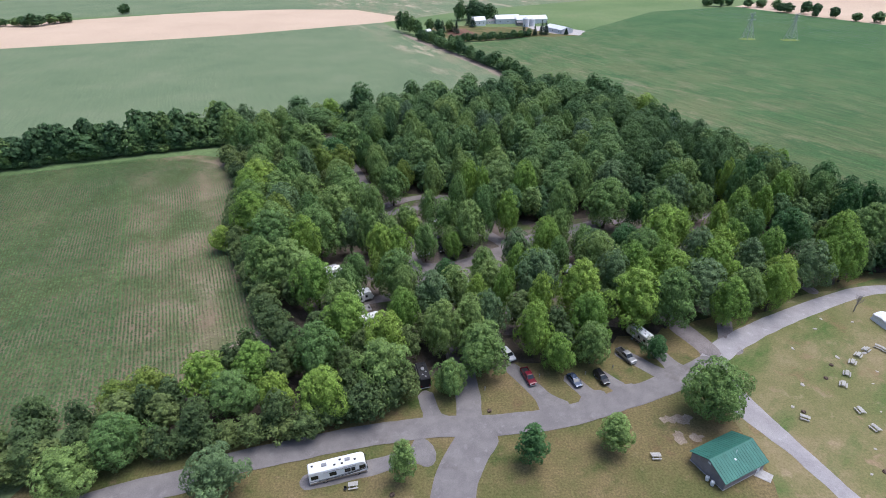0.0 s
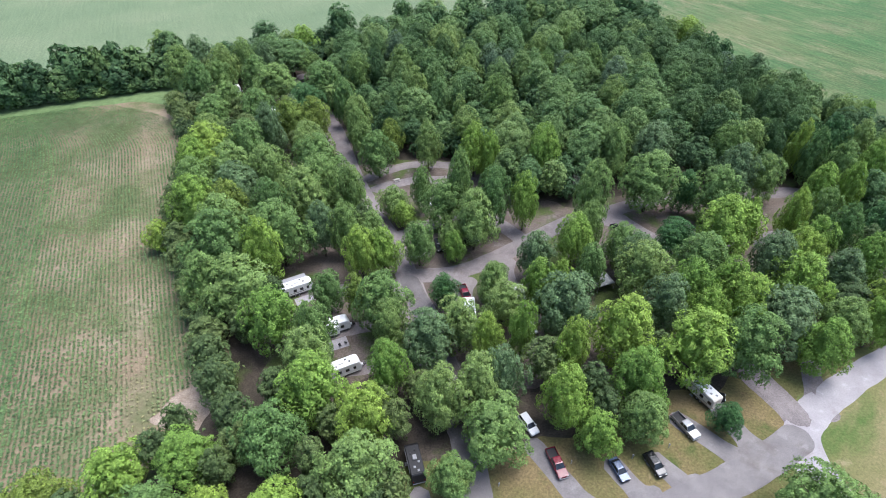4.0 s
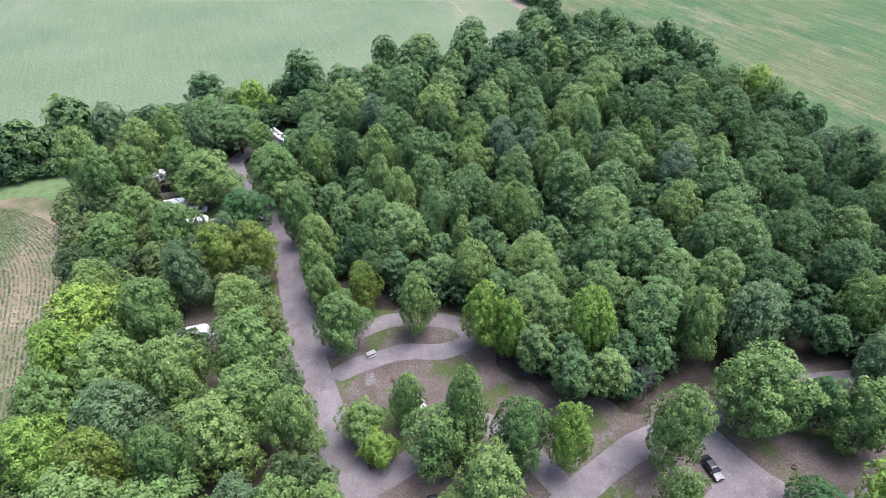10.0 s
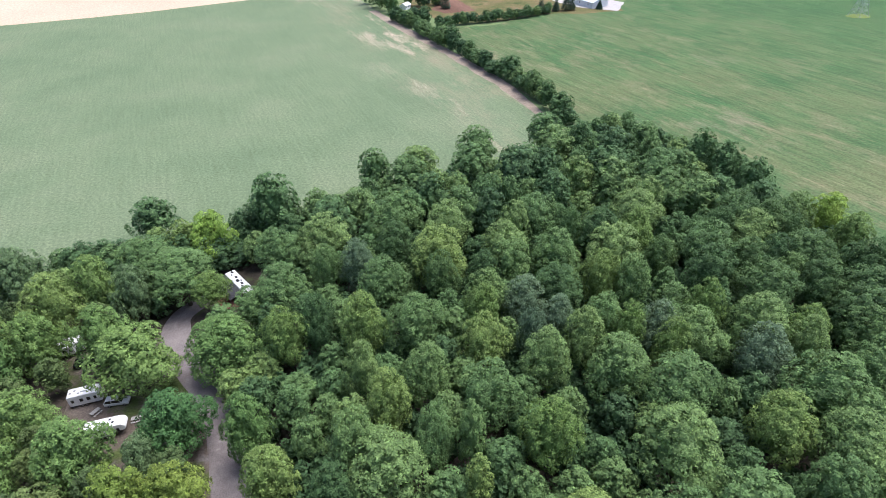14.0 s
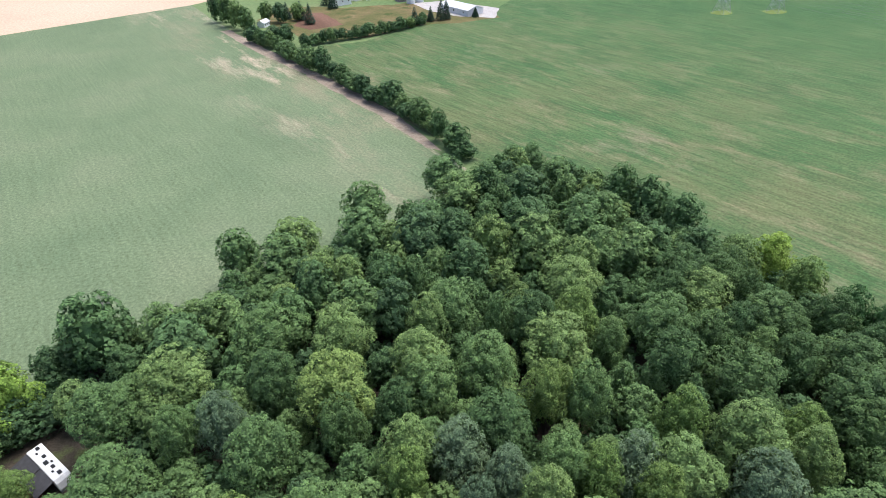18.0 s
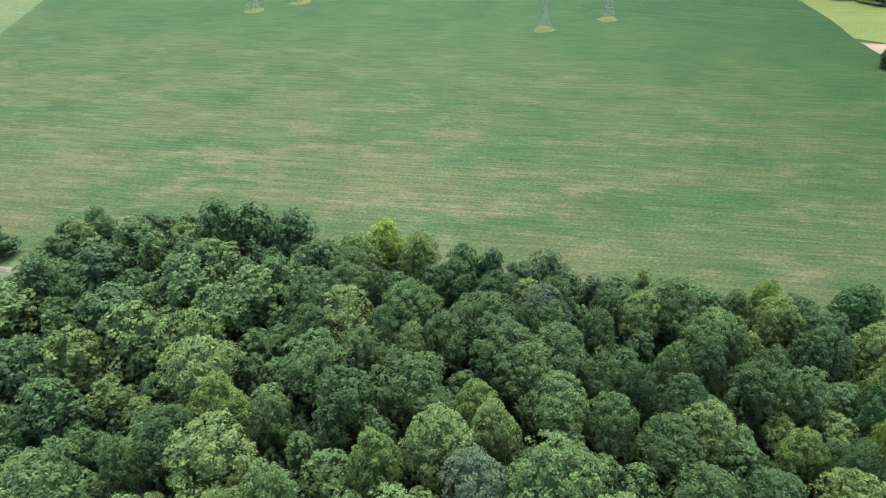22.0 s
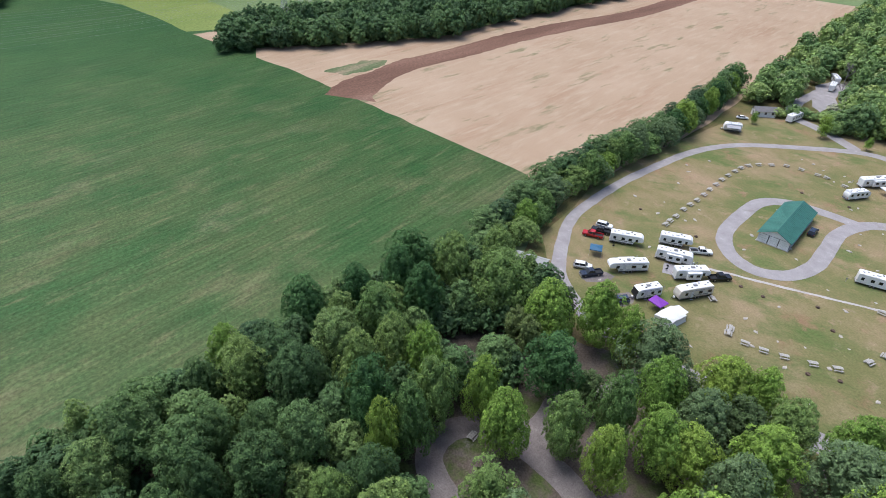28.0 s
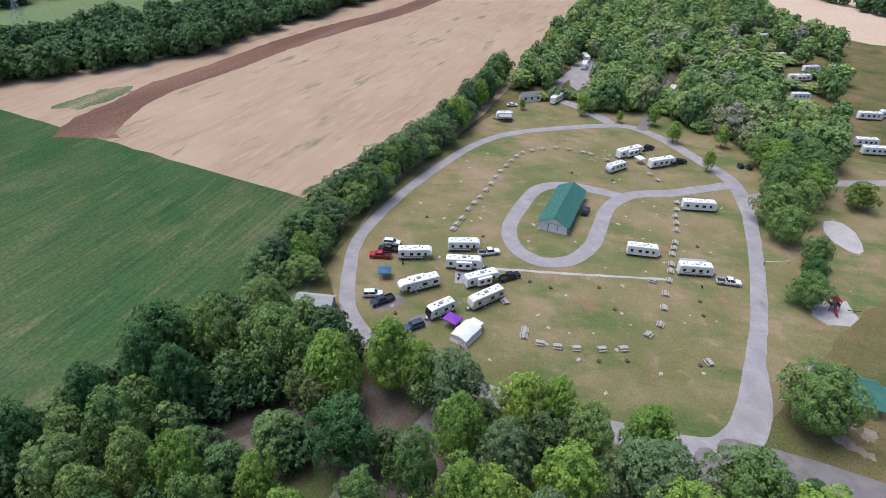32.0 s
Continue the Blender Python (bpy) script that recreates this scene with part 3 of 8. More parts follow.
ROADS = [
    ("road_loop", [(67, 111), (82, 121), (100, 130), (119, 138), (131, 139), (142, 136), (153, 128), (164, 117), (174, 97), (181, 76), (187, 51), (186, 31), (176, 10), (163, -9), (149, -11), (129, -4), (112, 4), (100, 19), (88, 41), (77, 65), (71, 81), (66, 93), (64, 103)], 5.2, True),
    ("road_main", [(-190, 22), (-140, 42), (-95, 58), (-63, 71), (-50, 75), (-42, 79), (-31, 82), (-20, 85), (-3, 88), (11, 88.5), (26, 91), (40, 96), (54, 102), (66, 109)], 5.4, False),
    ("road_stem", [(9, 88), (4, 80), (1.5, 71), (0, 50), (-2, 15), (-5, -30), (-10, -90)], 8.0, False),
    ("road_spine_south", [(5, 87), (5, 98), (3, 112)], 5.2, False),
    ("road_spine", [(3.6, 107), (3, 110), (2, 119), (0, 125), (-3, 131), (-4, 138), (-7, 146), (-10, 155), (-15, 168), (-19, 176), (-23, 185), (-28, 197), (-32, 209), (-38, 227), (-43, 240), (-49, 250), (-57, 259), (-62, 267), (-63, 274), (-58, 282)], 5.0, False),
    ("road_inner", [(-9, 153), (2, 154), (12, 159), (23, 167), (35, 175), (46, 179), (58, 184), (74, 187), (92, 187), (103, 187), (107, 180), (102, 172), (90, 167), (76, 166), (66, 162), (57, 155), (54, 145), (58, 132), (63, 120), (67, 110)], 4.6, False),
    ("road_site_loop", [(-22, 191), (-17, 194), (-8, 197), (0, 197), (6, 200), (2, 205), (-10, 206), (-19, 202), (-25, 197)], 3.6, False),
    ("road_site_link", [(-14, 168), (-10, 170), (-4, 174), (5, 180), (12, 177), (20.5, 166.5)], 4.2, False),
    ("road_site_gravel", [(46, 178), (49, 172), (54, 166), (60, 161)], 6.0, False),
    ("road_pavilion", [(110, 6), (116, 18), (121, 28), (128, 38), (128.5, 50), (124, 61), (119.5, 72), (119, 82), (124.5, 88.5), (133, 88), (141, 81), (147, 68), (150, 57), (146, 49), (137, 44), (128, 41)], 3.9, False),
    ("road_south", [(103, 14), (92, -15), (77, -35), (50, -72)], 3.6, False),
    ("road_east_site", [(155, -11), (160, -25), (172, -50), (182, -80)], 4.0, False),
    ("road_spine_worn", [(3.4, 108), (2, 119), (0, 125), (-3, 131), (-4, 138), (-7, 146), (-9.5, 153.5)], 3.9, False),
    ("road_east_camp", [(166, -8), (185, -13), (200, -15), (211, -30), (218, -51), (226, -75)], 4.5, False),
]
DRIVES = [[(-5, 99), (-2, 88)], [(15, 108), (25, 92)], [(28.5, 104), (34, 95)], [(36, 105), (42, 97)], [(42.5, 113), (54, 101)], [(51, 117), (56, 103)], [(60, 123), (67, 109)], [(75, 126), (70, 112)],
          [(-27, 134), (-8, 139)], [(-36, 148), (-9, 149)], [(-22, 124), (-1, 128)], [(5, 136), (4, 152)], [(17, 142), (14, 159)], [(45, 172), (44, 178)], [(44, 160), (50, 170)], [(35, 150), (36, 158), (50, 168)],
          [(-54, 201), (-31, 207)], [(145, 138), (148, 146)], [(-28, 74), (-14, 78), (-3, 82)], [(18, 128), (18, 140)], [(106, 137), (104, 148), (106, 158), (100, 169)]]
LEVELS = {"road_main": 0.165, "road_stem": 0.155, "road_spine": 0.125, "road_spine_south": 0.13, "road_spine_worn": 0.142, "road_inner": 0.115, "road_site_link": 0.100, "road_site_gravel": 0.095, "road_site_loop": 0.105}
WIDTHS = {"road_spine": [5.2] * 8 + [5.8] + [6.3] * 9 + [5.0, 4.4], "road_spine_worn": [4.4, 4.4, 4.6, 4.8, 4.8, 4.6, 4.0], "road_loop": [5.6, 5.0, 4.4, 4.0, 3.6, 3.3, 3.1, 3.0, 3.0, 3.0, 3.0, 3.1, 3.3, 3.6, 4.0, 4.4, 4.8, 3.8, 3.3, 3.3, 3.6, 5.8, 6.0]}
for i, (name, pts, width, closed) in enumerate(ROADS):
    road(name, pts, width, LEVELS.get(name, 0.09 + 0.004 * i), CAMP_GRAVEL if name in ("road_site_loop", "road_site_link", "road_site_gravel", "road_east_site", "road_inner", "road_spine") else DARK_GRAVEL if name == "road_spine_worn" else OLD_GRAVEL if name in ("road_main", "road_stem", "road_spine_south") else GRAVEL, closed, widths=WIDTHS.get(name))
for i, pts in enumerate(DRIVES):
    a, b = Vector(pts[-2]), Vector(pts[-1])
    line = [*pts[:-1], tuple(a.lerp(b, 0.4)), tuple(a.lerp(b, 0.68)), tuple(b - (b - a).normalized() * 2.6), tuple(b + (b - a).normalized() * 0.8)]
    road("road_drive", line, 3.4, 0.062 + 0.001 * i, CAMP_GRAVEL if pts[0][1] > 122 else OLD_GRAVEL, widths=[3.3] * (len(line) - 3) + [3.7, 6.2, 10.5], label="short gravel drive of a camping site")
road("path_gravel_line", [(131, 101), (117, 88), (98, 70)], 0.5, 0.06, PALE_GRAVEL, label="narrow pale gravel line across the lawn", uneven=0.34)
sheet("pavement_parking_bare", ragged([(137.4, 132.4), (138, 128), (137.4, 125.2), (134.9, 124), (134, 126), (134.6, 129.5), (135.6, 132)], 0.4, 0.8), 0.045, CAMP_GRAVEL, "worn gravel patch under a parked pickup", "parking patch")
sheet("pavement_parking_bare_two", ragged([(127.6, 131), (129, 128), (128.4, 124.6), (126.4, 124.2), (124.6, 126.4), (124.4, 129), (125.4, 131.2)], 0.4, 0.8), 0.045, CAMP_GRAVEL, "worn gravel patch beside a camper", "parking patch")
sheet("pavement_east_clearing", ragged([(200, -30), (206, -33), (215, -44), (226, -60), (228, -74), (220, -76), (213, -58), (203, -44)], 1.5, 3), 0.085, GRAVEL, "grey gravel clearing among the eastern campers", "gravel yard")
sheet("pavement_play_court", ragged([(69.4, 52.3), (67.8, 47.6), (64.5, 44.4), (60.3, 49.5), (60.9, 54.3), (64.5, 57.9), (68.3, 56.6)], 0.5, 1.2), 0.05, PALE_GRAVEL, "pale gravel bed of the playground", "play bed")
sheet("pavement_sand_court", ragged([(81.2, 10.5), (82, 8), (80.2, 5.4), (77.5, 5.2), (73.4, 7.7), (70.4, 12.5), (68.9, 17), (69.2, 19.6), (71, 20.3), (75.8, 18.7), (79.5, 14.5)], 0.7, 1.2), 0.05, PALE_GRAVEL, "pale sand court in the lawn", "sand court")
for k, (x, y, rx, ry) in enumerate(((48, 90, 1.8, 1.0), (48.5, 85, 1.4, 1.8), (52, 85, 1.6, 0.8), (51, 90, 2.0, 1.4))):
    sheet("ground_bare_patch", ragged([(x + rx * math.cos(a), y + ry * math.sin(a)) for a in np.linspace(0, 6.28, 12)[:-1]], 1.1, 0.35, 1.1), 0.046 + 0.005 * k, BARE, "worn bare patch in the lawn", "bare patch")

# ---------------------------------------------------------------- where the campers and vehicles stand
# kind, x, y, heading of its nose, length
CAMPERS = [("fifth", 146.5, 111.8, -130, 8.8), ("fifth", 140.8, 99.6, -131, 8.4), ("slide", 135.0, 105.2, -136, 9.2), ("fifth_slide", 136.0, 119.6, 71, 10.2), ("fifth_slide", 127.5, 106.4, -110, 8.8),
           ("graphic", 121.6, 111.2, 82, 9.4), ("black_nose", 125.6, 121.9, 82, 6.8), ("plain", 108.0, 65.2, -143, 8.2), ("awning", 94.5, 62.6, -138, 8.6), ("plain", 109.8, 30.7, -138, 10.0),
           ("fifth_slide", 145.0, 13.0, -105, 11.0), ("fifth", 133.0, 12.0, -113, 10.0), ("round", 141.4, 26.8, -100, 8.2)]
CAMPERS_WEST = [("slide", -25.6, 134.6, 24, 9.6), ("awning", -35.0, 147.6, 27, 7.5), ("plain", -21.0, 123.4, 26, 7.8), ("fifth", 5.5, 139.0, 92, 7.6), ("awning", 17.0, 143.6, 92, 6.5), ("slide", -53.0, 201.6, 14, 7.2),
                ("plain", 43.8, 160.8, 104, 6.2), ("slide", 34.4, 153.4, 68, 7.2), ("plain", -73.0, 248.3, 17, 6.2), ("fifth", -65.0, 240.0, 15, 7.4), ("slide", -84.0, 262.8, 20, 6.4),
                ("dark", -5.4, 102.6, 105, 6.5), ("graphic", 49.5, 117.0, 118, 7.0)]
CAMPERS_EAST = [("awning", 197.5, 22.0, 50, 6.6), ("plain", 196.8, -11.2, -78, 9.0), ("slide", 139.0, -129.0, -129, 11.5), ("plain", 99.5, -97.0, -138, 9.5), ("slide", 94.0, -106.0, -138, 9.0), ("plain", 87.0, -58.0, -138, 9.0), ("plain", 91.5, -64.5, -138, 8.5),
                ("slide", 132.0, -162.0, -131, 9.5), ("plain", 219.0, -62.0, -60, 8.0), ("fifth", 227.0, -74.0, -40, 9.0), ("plain", 162.0, -161.0, -120, 9.0), ("slide", 186.0, -198.0, -110, 9.0), ("plain", 170.0, -62.0, -70, 7.5), ("slide", 152.0, -110.0, -120, 9.0), ("plain", 170.0, -140.0, -125, 9.0), ("fifth", 196.0, -178.0, -110, 9.5), ("plain", 128.0, -100.0, -130, 8.5), ("plain", 141.0, -150.0, -125, 9.0), ("slide", 204.0, -50.0, -60, 8.0), ("plain", 208.0, -68.0, -50, 8.0)]
# kind, colour, x, y, heading
CARS = [("suv", "white", 155.4, 112.6, -140), ("pickup", "black", 153.4, 115.0, 41), ("pickup", "red", 152.6, 118.5, 44), ("pickup", "white", 135.0, 96.0, -120), ("pickup", "black", 124.2, 100.0, -107), ("suv", "white", 141.0, 129.6, -129),
        ("pickup", "navy", 137.6, 129.4, 79), ("suv", "blue", 126.0, 129.4, 75), ("pickup", "white", 86.8, 60.0, -144), ("pickup", "black", 143.6, 3.4, -105), ("pickup", "black", 130.1, 5.2, -115), ("suv", "navy", 131.2, 58.4, -66)]
CARS_WEST = [("pickup", "maroon", 19.4, 102.8, -73), ("sedan", "blue", 30.0, 101.6, -71), ("suv", "black", 36.4, 102.4, -70), ("pickup", "silver", 44.2, 110.0, -64), ("suv", "white", 15.4, 110.6, -63), 
             ("suv", "white", -6.6, 160.6, 27), ("sedan", "black", 45.8, 170.0, -73), ("suv", "black", -1.6, 163.9, -79), ("sedan", "black", 6.4, 165.4, 21), ("pickup", "maroon", 4.6, 145.9, -75), ("sedan", "white", 18.6, 135.2, -70),
             ("suv", "white", -66.6, 247.4, 8), ("suv", "black", -78.4, 258.4, 13), ("sedan", "white", -4.8, 184.6, -60), ("suv", "black", 51.6, 116.8, -20), ("sedan", "white", 205.5, 8.1, -129)]

# ---------------------------------------------------------------- trees
def crown_arrays(seed, radius=4.5, low=2.2, high=11.5, tufts=70, leaves=5200, leaf=0.26, widest=0.5, lumps=0.15, tuft=0.25, point=0.57):
    """A domed, uneven crown of leafy tufts round a shaded inner mass. Points and triangles."""
    rng = np.random.default_rng(seed)
    turns, phases = rng.integers(2, 5, 4), rng.uniform(0, 6.28, 4)

    def surface(ang, u):
        body = np.where(u < widest, 0.5 + 0.5 * np.sin(np.clip(u / widest, 0, 1) * 1.5708), np.clip(1 - (np.maximum(u - widest, 0) / (1 - widest)) ** 1.85, 0, 1) ** point)
        wave = sum(np.cos(n * ang + f + 2.6 * k * u) for k, (n, f) in enumerate(zip(turns, phases))) / 2
        rho = radius * body * (1 + lumps * wave)
        return np.stack([np.cos(ang) * rho, np.sin(ang) * rho, low + (high - low) * u], -1)

    # the inner mass
    rings, sides = 7, 11
    uu, aa = np.meshgrid(np.linspace(0.0, 1.0, rings), np.arange(sides) * 2 * np.pi / sides, indexing="ij")
    mid = np.array([0, 0, low + (high - low) * 0.5])
    V = [mid + (surface(aa.ravel(), uu.ravel()) - mid) * np.array([0.52, 0.52, 0.6])]
    i, j = np.meshgrid(np.arange(rings - 1), np.arange(sides), indexing="ij")
    i, j = i.ravel(), j.ravel()
    a, b, c, d = i * sides + j, i * sides + (j + 1) % sides, (i + 1) * sides + (j + 1) % sides, (i + 1) * sides + j
    T = [np.stack([a, b, c], 1), np.stack([a, c, d], 1)]
    n = rings * sides
    # tufts, spread evenly over the surface
    cen = []
    room = tuft * 1.12 * radius
    for k in range(tufts * 14):
        u = 1 - rng.random() ** 1.25 * 0.97
        p = surface(np.array(rng.uniform(0, 6.2832)), np.array(u))
        if all((p[0] - q[0]) ** 2 + (p[1] - q[1]) ** 2 + (p[2] - q[2]) ** 2 > room * room for q in cen):
            cen.append(p)
        if len(cen) == tufts:
            break
    cen = np.array(cen)
    out = cen - np.array([0, 0, low + (high - low) * 0.42])
    out[:, 2] *= radius / (high - low) * 1.6
    out /= np.linalg.norm(out, axis=1)[:, None]
    size = tuft * radius * rng.uniform(0.65, 1.4, len(cen))
    cen = cen - out * size[:, None] * 0.75
    which = rng.choice(len(cen), leaves, p=size ** 2 / (size ** 2).sum())
    way = out[which] + np.array([0, 0, 0.5])
    d = rng.normal(size=(leaves, 3)) * 0.62 + way
    d /= np.linalg.norm(d, axis=1)[:, None]
    deep = rng.uniform(0.82, 1.12, (leaves, 1)) + (rng.random((leaves, 1)) < 0.07) * rng.uniform(0, 0.3, (leaves, 1))
    pts = cen[which] + d * size[which][:, None] * deep
    fill_in = rng.random(leaves) < 0.24
    inner = surface(rng.uniform(0, 6.2832, leaves), 1 - rng.random(leaves) * 0.95)
    pts[fill_in] = (mid + (inner - mid) * rng.uniform(0.64, 0.80, (leaves, 1)))[fill_in]
    face = d + rng.normal(size=(leaves, 3)) * 0.34 + np.array([0, 0, 0.12])
    face /= np.linalg.norm(face, axis=1)[:, None]
    a = np.cross(face, rng.normal(size=(leaves, 3)))
    a /= np.linalg.norm(a, axis=1)[:, None]
    b = np.cross(face, a)
    s = leaf * rng.uniform(0.6, 1.4, (leaves, 1)) * np.where(fill_in, 1.6, 1.0)[:, None]
    w = s * rng.uniform(0.5, 0.8, (leaves, 1))
    V.append(np.stack([pts + a * s, pts - a * s * 0.6 + b * w, pts - a * s * 0.6 - b * w], 1).reshape(-1, 3))
    T.append(n + np.arange(3 * leaves).reshape(-1, 3))
    return np.vstack(V), np.vstack(T)


def raw_mesh(name, V, T, material, tint=None):
    me = bpy.data.meshes.new(name)
    me.vertices.add(len(V))
    me.vertices.foreach_set("co", np.asarray(V, np.float32).ravel())
    me.loops.add(3 * len(T))
    me.loops.foreach_set("vertex_index", np.asarray(T, np.int32).ravel())
    me.polygons.add(len(T))
    me.polygons.foreach_set("loop_start", np.arange(len(T), dtype=np.int32) * 3)
    if tint is not None:
        me.attributes.new("tint", "FLOAT", "POINT").data.foreach_set("value", np.asarray(tint, np.float32))
    me.polygons.foreach_set("use_smooth", np.ones(len(T), dtype=bool))
    me.update(calc_edges=True)
    me.materials.append(material)
    return me


def trunk_geo(seed, high=11.5, thick=0.26, limbs=5, reach=2.6):
    rng = random.Random(seed)
    g = Geo()
    p, r = Vector((0, 0, -0.1)), thick
    for k in range(4):
        q = p + Vector((rng.uniform(-0.15, 0.15), rng.uniform(-0.15, 0.15), high * 0.2))
        g.tube(p, q, r * (1.25 if k == 0 else 1), r * 0.78, 7)
        p, r = q, r * 0.78
    for k in range(limbs):
        a, z = k * 2.4 + rng.random(), high * rng.uniform(0.28, 0.6)
        out = Vector((math.cos(a), math.sin(a), rng.uniform(0.5, 1.0)))
        b = Vector((0, 0, z))
        c = b + out * reach * rng.uniform(0.7, 1.1)
        g.tube(b, c, thick * 0.42, thick * 0.2, 5)
        g.tube(c, c + out * reach * 0.4 + Vector((rng.uniform(-0.4, 0.4), rng.uniform(-0.4, 0.4), 0.5)), thick * 0.2, thick * 0.06, 4)
    return g


SHAPES = {"round": [dict(seed=s, low=1.2, tufts=96 + 6 * (s % 4), tuft=0.21, leaves=8000, leaf=0.185, widest=0.34 + 0.04 * (s % 3), lumps=0.20 + 0.05 * (s % 3), point=0.66 + 0.05 * (s % 2)) for s in range(9)],
          "oval": [dict(seed=20 + s, radius=2.6, low=1.2, tufts=70, leaves=3400, leaf=0.17, widest=0.38, lumps=0.1) for s in range(3)],
          "big": [dict(seed=50, radius=7.0, low=1.6, high=14.0, tufts=130, leaves=11000, leaf=0.24, lumps=0.24, tuft=0.18)],
          "wood": [dict(seed=40 + s, radius=5.0, low=4.0, high=18.0, tufts=96 + 5 * (s % 4), tuft=0.21, leaves=8000, leaf=0.2, widest=0.40 + 0.03 * (s % 3), lumps=0.14 + 0.04 * (s % 3)) for s in range(8)]}
SIZE = {"round": (4.5, 11.5), "oval": (2.6, 11.5), "wood": (5.0, 18.0), "big": (7.0, 14.0)}
WORDS = {"M": "leafy mid-green maple tree", "L": "bright lime-green maple tree", "D": "dark green dense round tree", "Y": "yellowish-green broadleaf tree", "G": "grey-green feathery broadleaf tree", "F": "tall green broadleaf woodland tree", "K": "light green broadleaf woodland tree", "E": "dark green broadleaf woodland tree", "B": "greyish-green broadleaf woodland tree", "S": "dark spruce"}
ARRAYS = {(k, i): crown_arrays(**d) for k, some in SHAPES.items() for i, d in enumerate(some)}
TRUNKS = {k: [trunk_geo(s, SIZE[k][1], {"round": 0.26, "wood": 0.34, "big": 0.36}.get(k, 0.12), 5 if k in ("round", "wood", "big") else 3, SIZE[k][0] * 0.55).mesh("trunk", BARK) for s in range(2)] for k in SHAPES}
MOULDS, STANDING = {}, []


def tree(x, y, high, radius, style="M", shape="round", where="on the campground", group="", turn=None, seed=None):
    """One tree with its trunk and crown at its place."""
    seed = int(abs(x * 13 + y * 7)) if seed is None else seed
    i = seed % len(SHAPES[shape])
    key = (shape, i, style)
    m = at(x, y, (seed * 37) % 360 if turn is None else turn, 0, (radius / SIZE[shape][0], radius / SIZE[shape][0], high / SIZE[shape][1]))
    STANDING.append((x, y, radius))
    if key not in MOULDS:
        t = thing("tree", "", "tree")
        part("trunk", TRUNKS[shape][i % 2], None, t)
        part("crown", raw_mesh("crown", *ARRAYS[shape, i], LEAVES[style]), None, t)
        t.matrix_basis = m
        MOULDS[key] = t
    else:
        src = MOULDS[key]
        t = copy_thing(src, m)
        t.matrix_basis = m
    tagged(t, f"{'small ' if high < 8 else ''}{WORDS[style]} {where}")
    t["group"] = group or "campground trees"
    return t


def clear_of(x, y, radius, share=0.62):
    return all((x - a) ** 2 + (y - b) ** 2 > (share * (radius + r)) ** 2 for a, b, r in STANDING)


KEEP_OFF = []  # places kept free of trees: x, y, radius
ROAD_POINTS = [(p.x, p.y) for _, pts, w, c in ROADS for p in glide([(*q, 0) for q in pts], 3.0, c)] + [(p.x, p.y) for pts in DRIVES for p in glide([(*q, 0) for q in pts], 3.0)]


def free(x, y, room=3.2):
    return all((x - a) ** 2 + (y - b) ** 2 > room * room for a, b in ROAD_POINTS) and all((x - a) ** 2 + (y - b) ** 2 > (r + room * 0.5) ** 2 for a, b, r in KEEP_OFF)


def fill(poly, spacing, seed, jitter=0.28):
    """Uneven places in an area, nearest rows first."""
    rng = random.Random(seed)
    xs, ys = [p[0] for p in poly], [p[1] for p in poly]
    out, row = [], 0
    y = min(ys)
    while y < max(ys):
        x = min(xs) + (spacing / 2 if row % 2 else 0)
        while x < max(xs):
            px, py = x + rng.uniform(-1, 1) * jitter * spacing, y + rng.uniform(-1, 1) * jitter * spacing
            if inside(px, py, poly):
                out.append((px, py, rng.random(), rng.random()))
            x += spacing
        y += spacing * 0.866
        row += 1
    return out

KEEP_OFF += [(x, y, 3.4) for _, x, y, _, _ in CAMPERS_WEST] + [(x, y, 2.0) for _, _, x, y, _ in CARS_WEST] + [(146, 142, 6), (55, 78, 7), (-50.7, 285, 7), (37, 148, 4), (104, 182, 7), (98, 172, 5), (-70, 250, 3.5), (-46, 277, 6), (-14, 197, 9), (30, 172, 5), (121.5, 171, 4.0), (84, 176, 4)]
KEEP_OFF += [(x, y, 5.0) for _, x, y, _, _ in CAMPERS_EAST]
KEEP_OFF += [(-61.5, 236, 4), (-69.5, 244.5, 4), (-80.5, 259, 3.5), (-64, 241, 4), (-68, 246, 4), (-59.5, 260, 3)]
KEEP_OFF += [(104, 181, 6), (100, 181, 5), (93, 177, 6), (92, 168, 4), (108, 152, 4), (121, 169, 3), (-57, 262, 6), (-50, 247, 5), (-60, 268, 6), (-55, 279, 5), (-59, 284, 4), (-52, 273, 4), (-60, 277, 4), (-50, 268, 3.5)]
KEEP_OFF += [(-24, 131.5, 4), (-22, 128.5, 3.5), (-32.5, 143.5, 4), (-30, 140, 3.5), (-20, 136.5, 3), (-27, 150.5, 3)]

WOOD = [(-62, 272), (-44, 254), (-33, 232), (-22, 219), (-13, 214), (8, 206), (13, 193), (24, 183), (34, 184), (51, 195), (73, 195), (84, 191), (97, 192), (110, 176), (112, 164), (118, 152), (130, 144), (140, 147), (152, 150), (153, 166), (150, 182), (139, 196), (131, 213), (123, 236), (113, 258), (105, 274), (101, 287),
        (96, 301), (89, 320), (82, 341), (70, 366), (58, 366), (43, 350), (24, 341), (9, 335), (-5, 327), (-18, 322), (-34, 310), (-49, 314), (-59, 292), (-77, 297), (-94, 290), (-104, 280)]
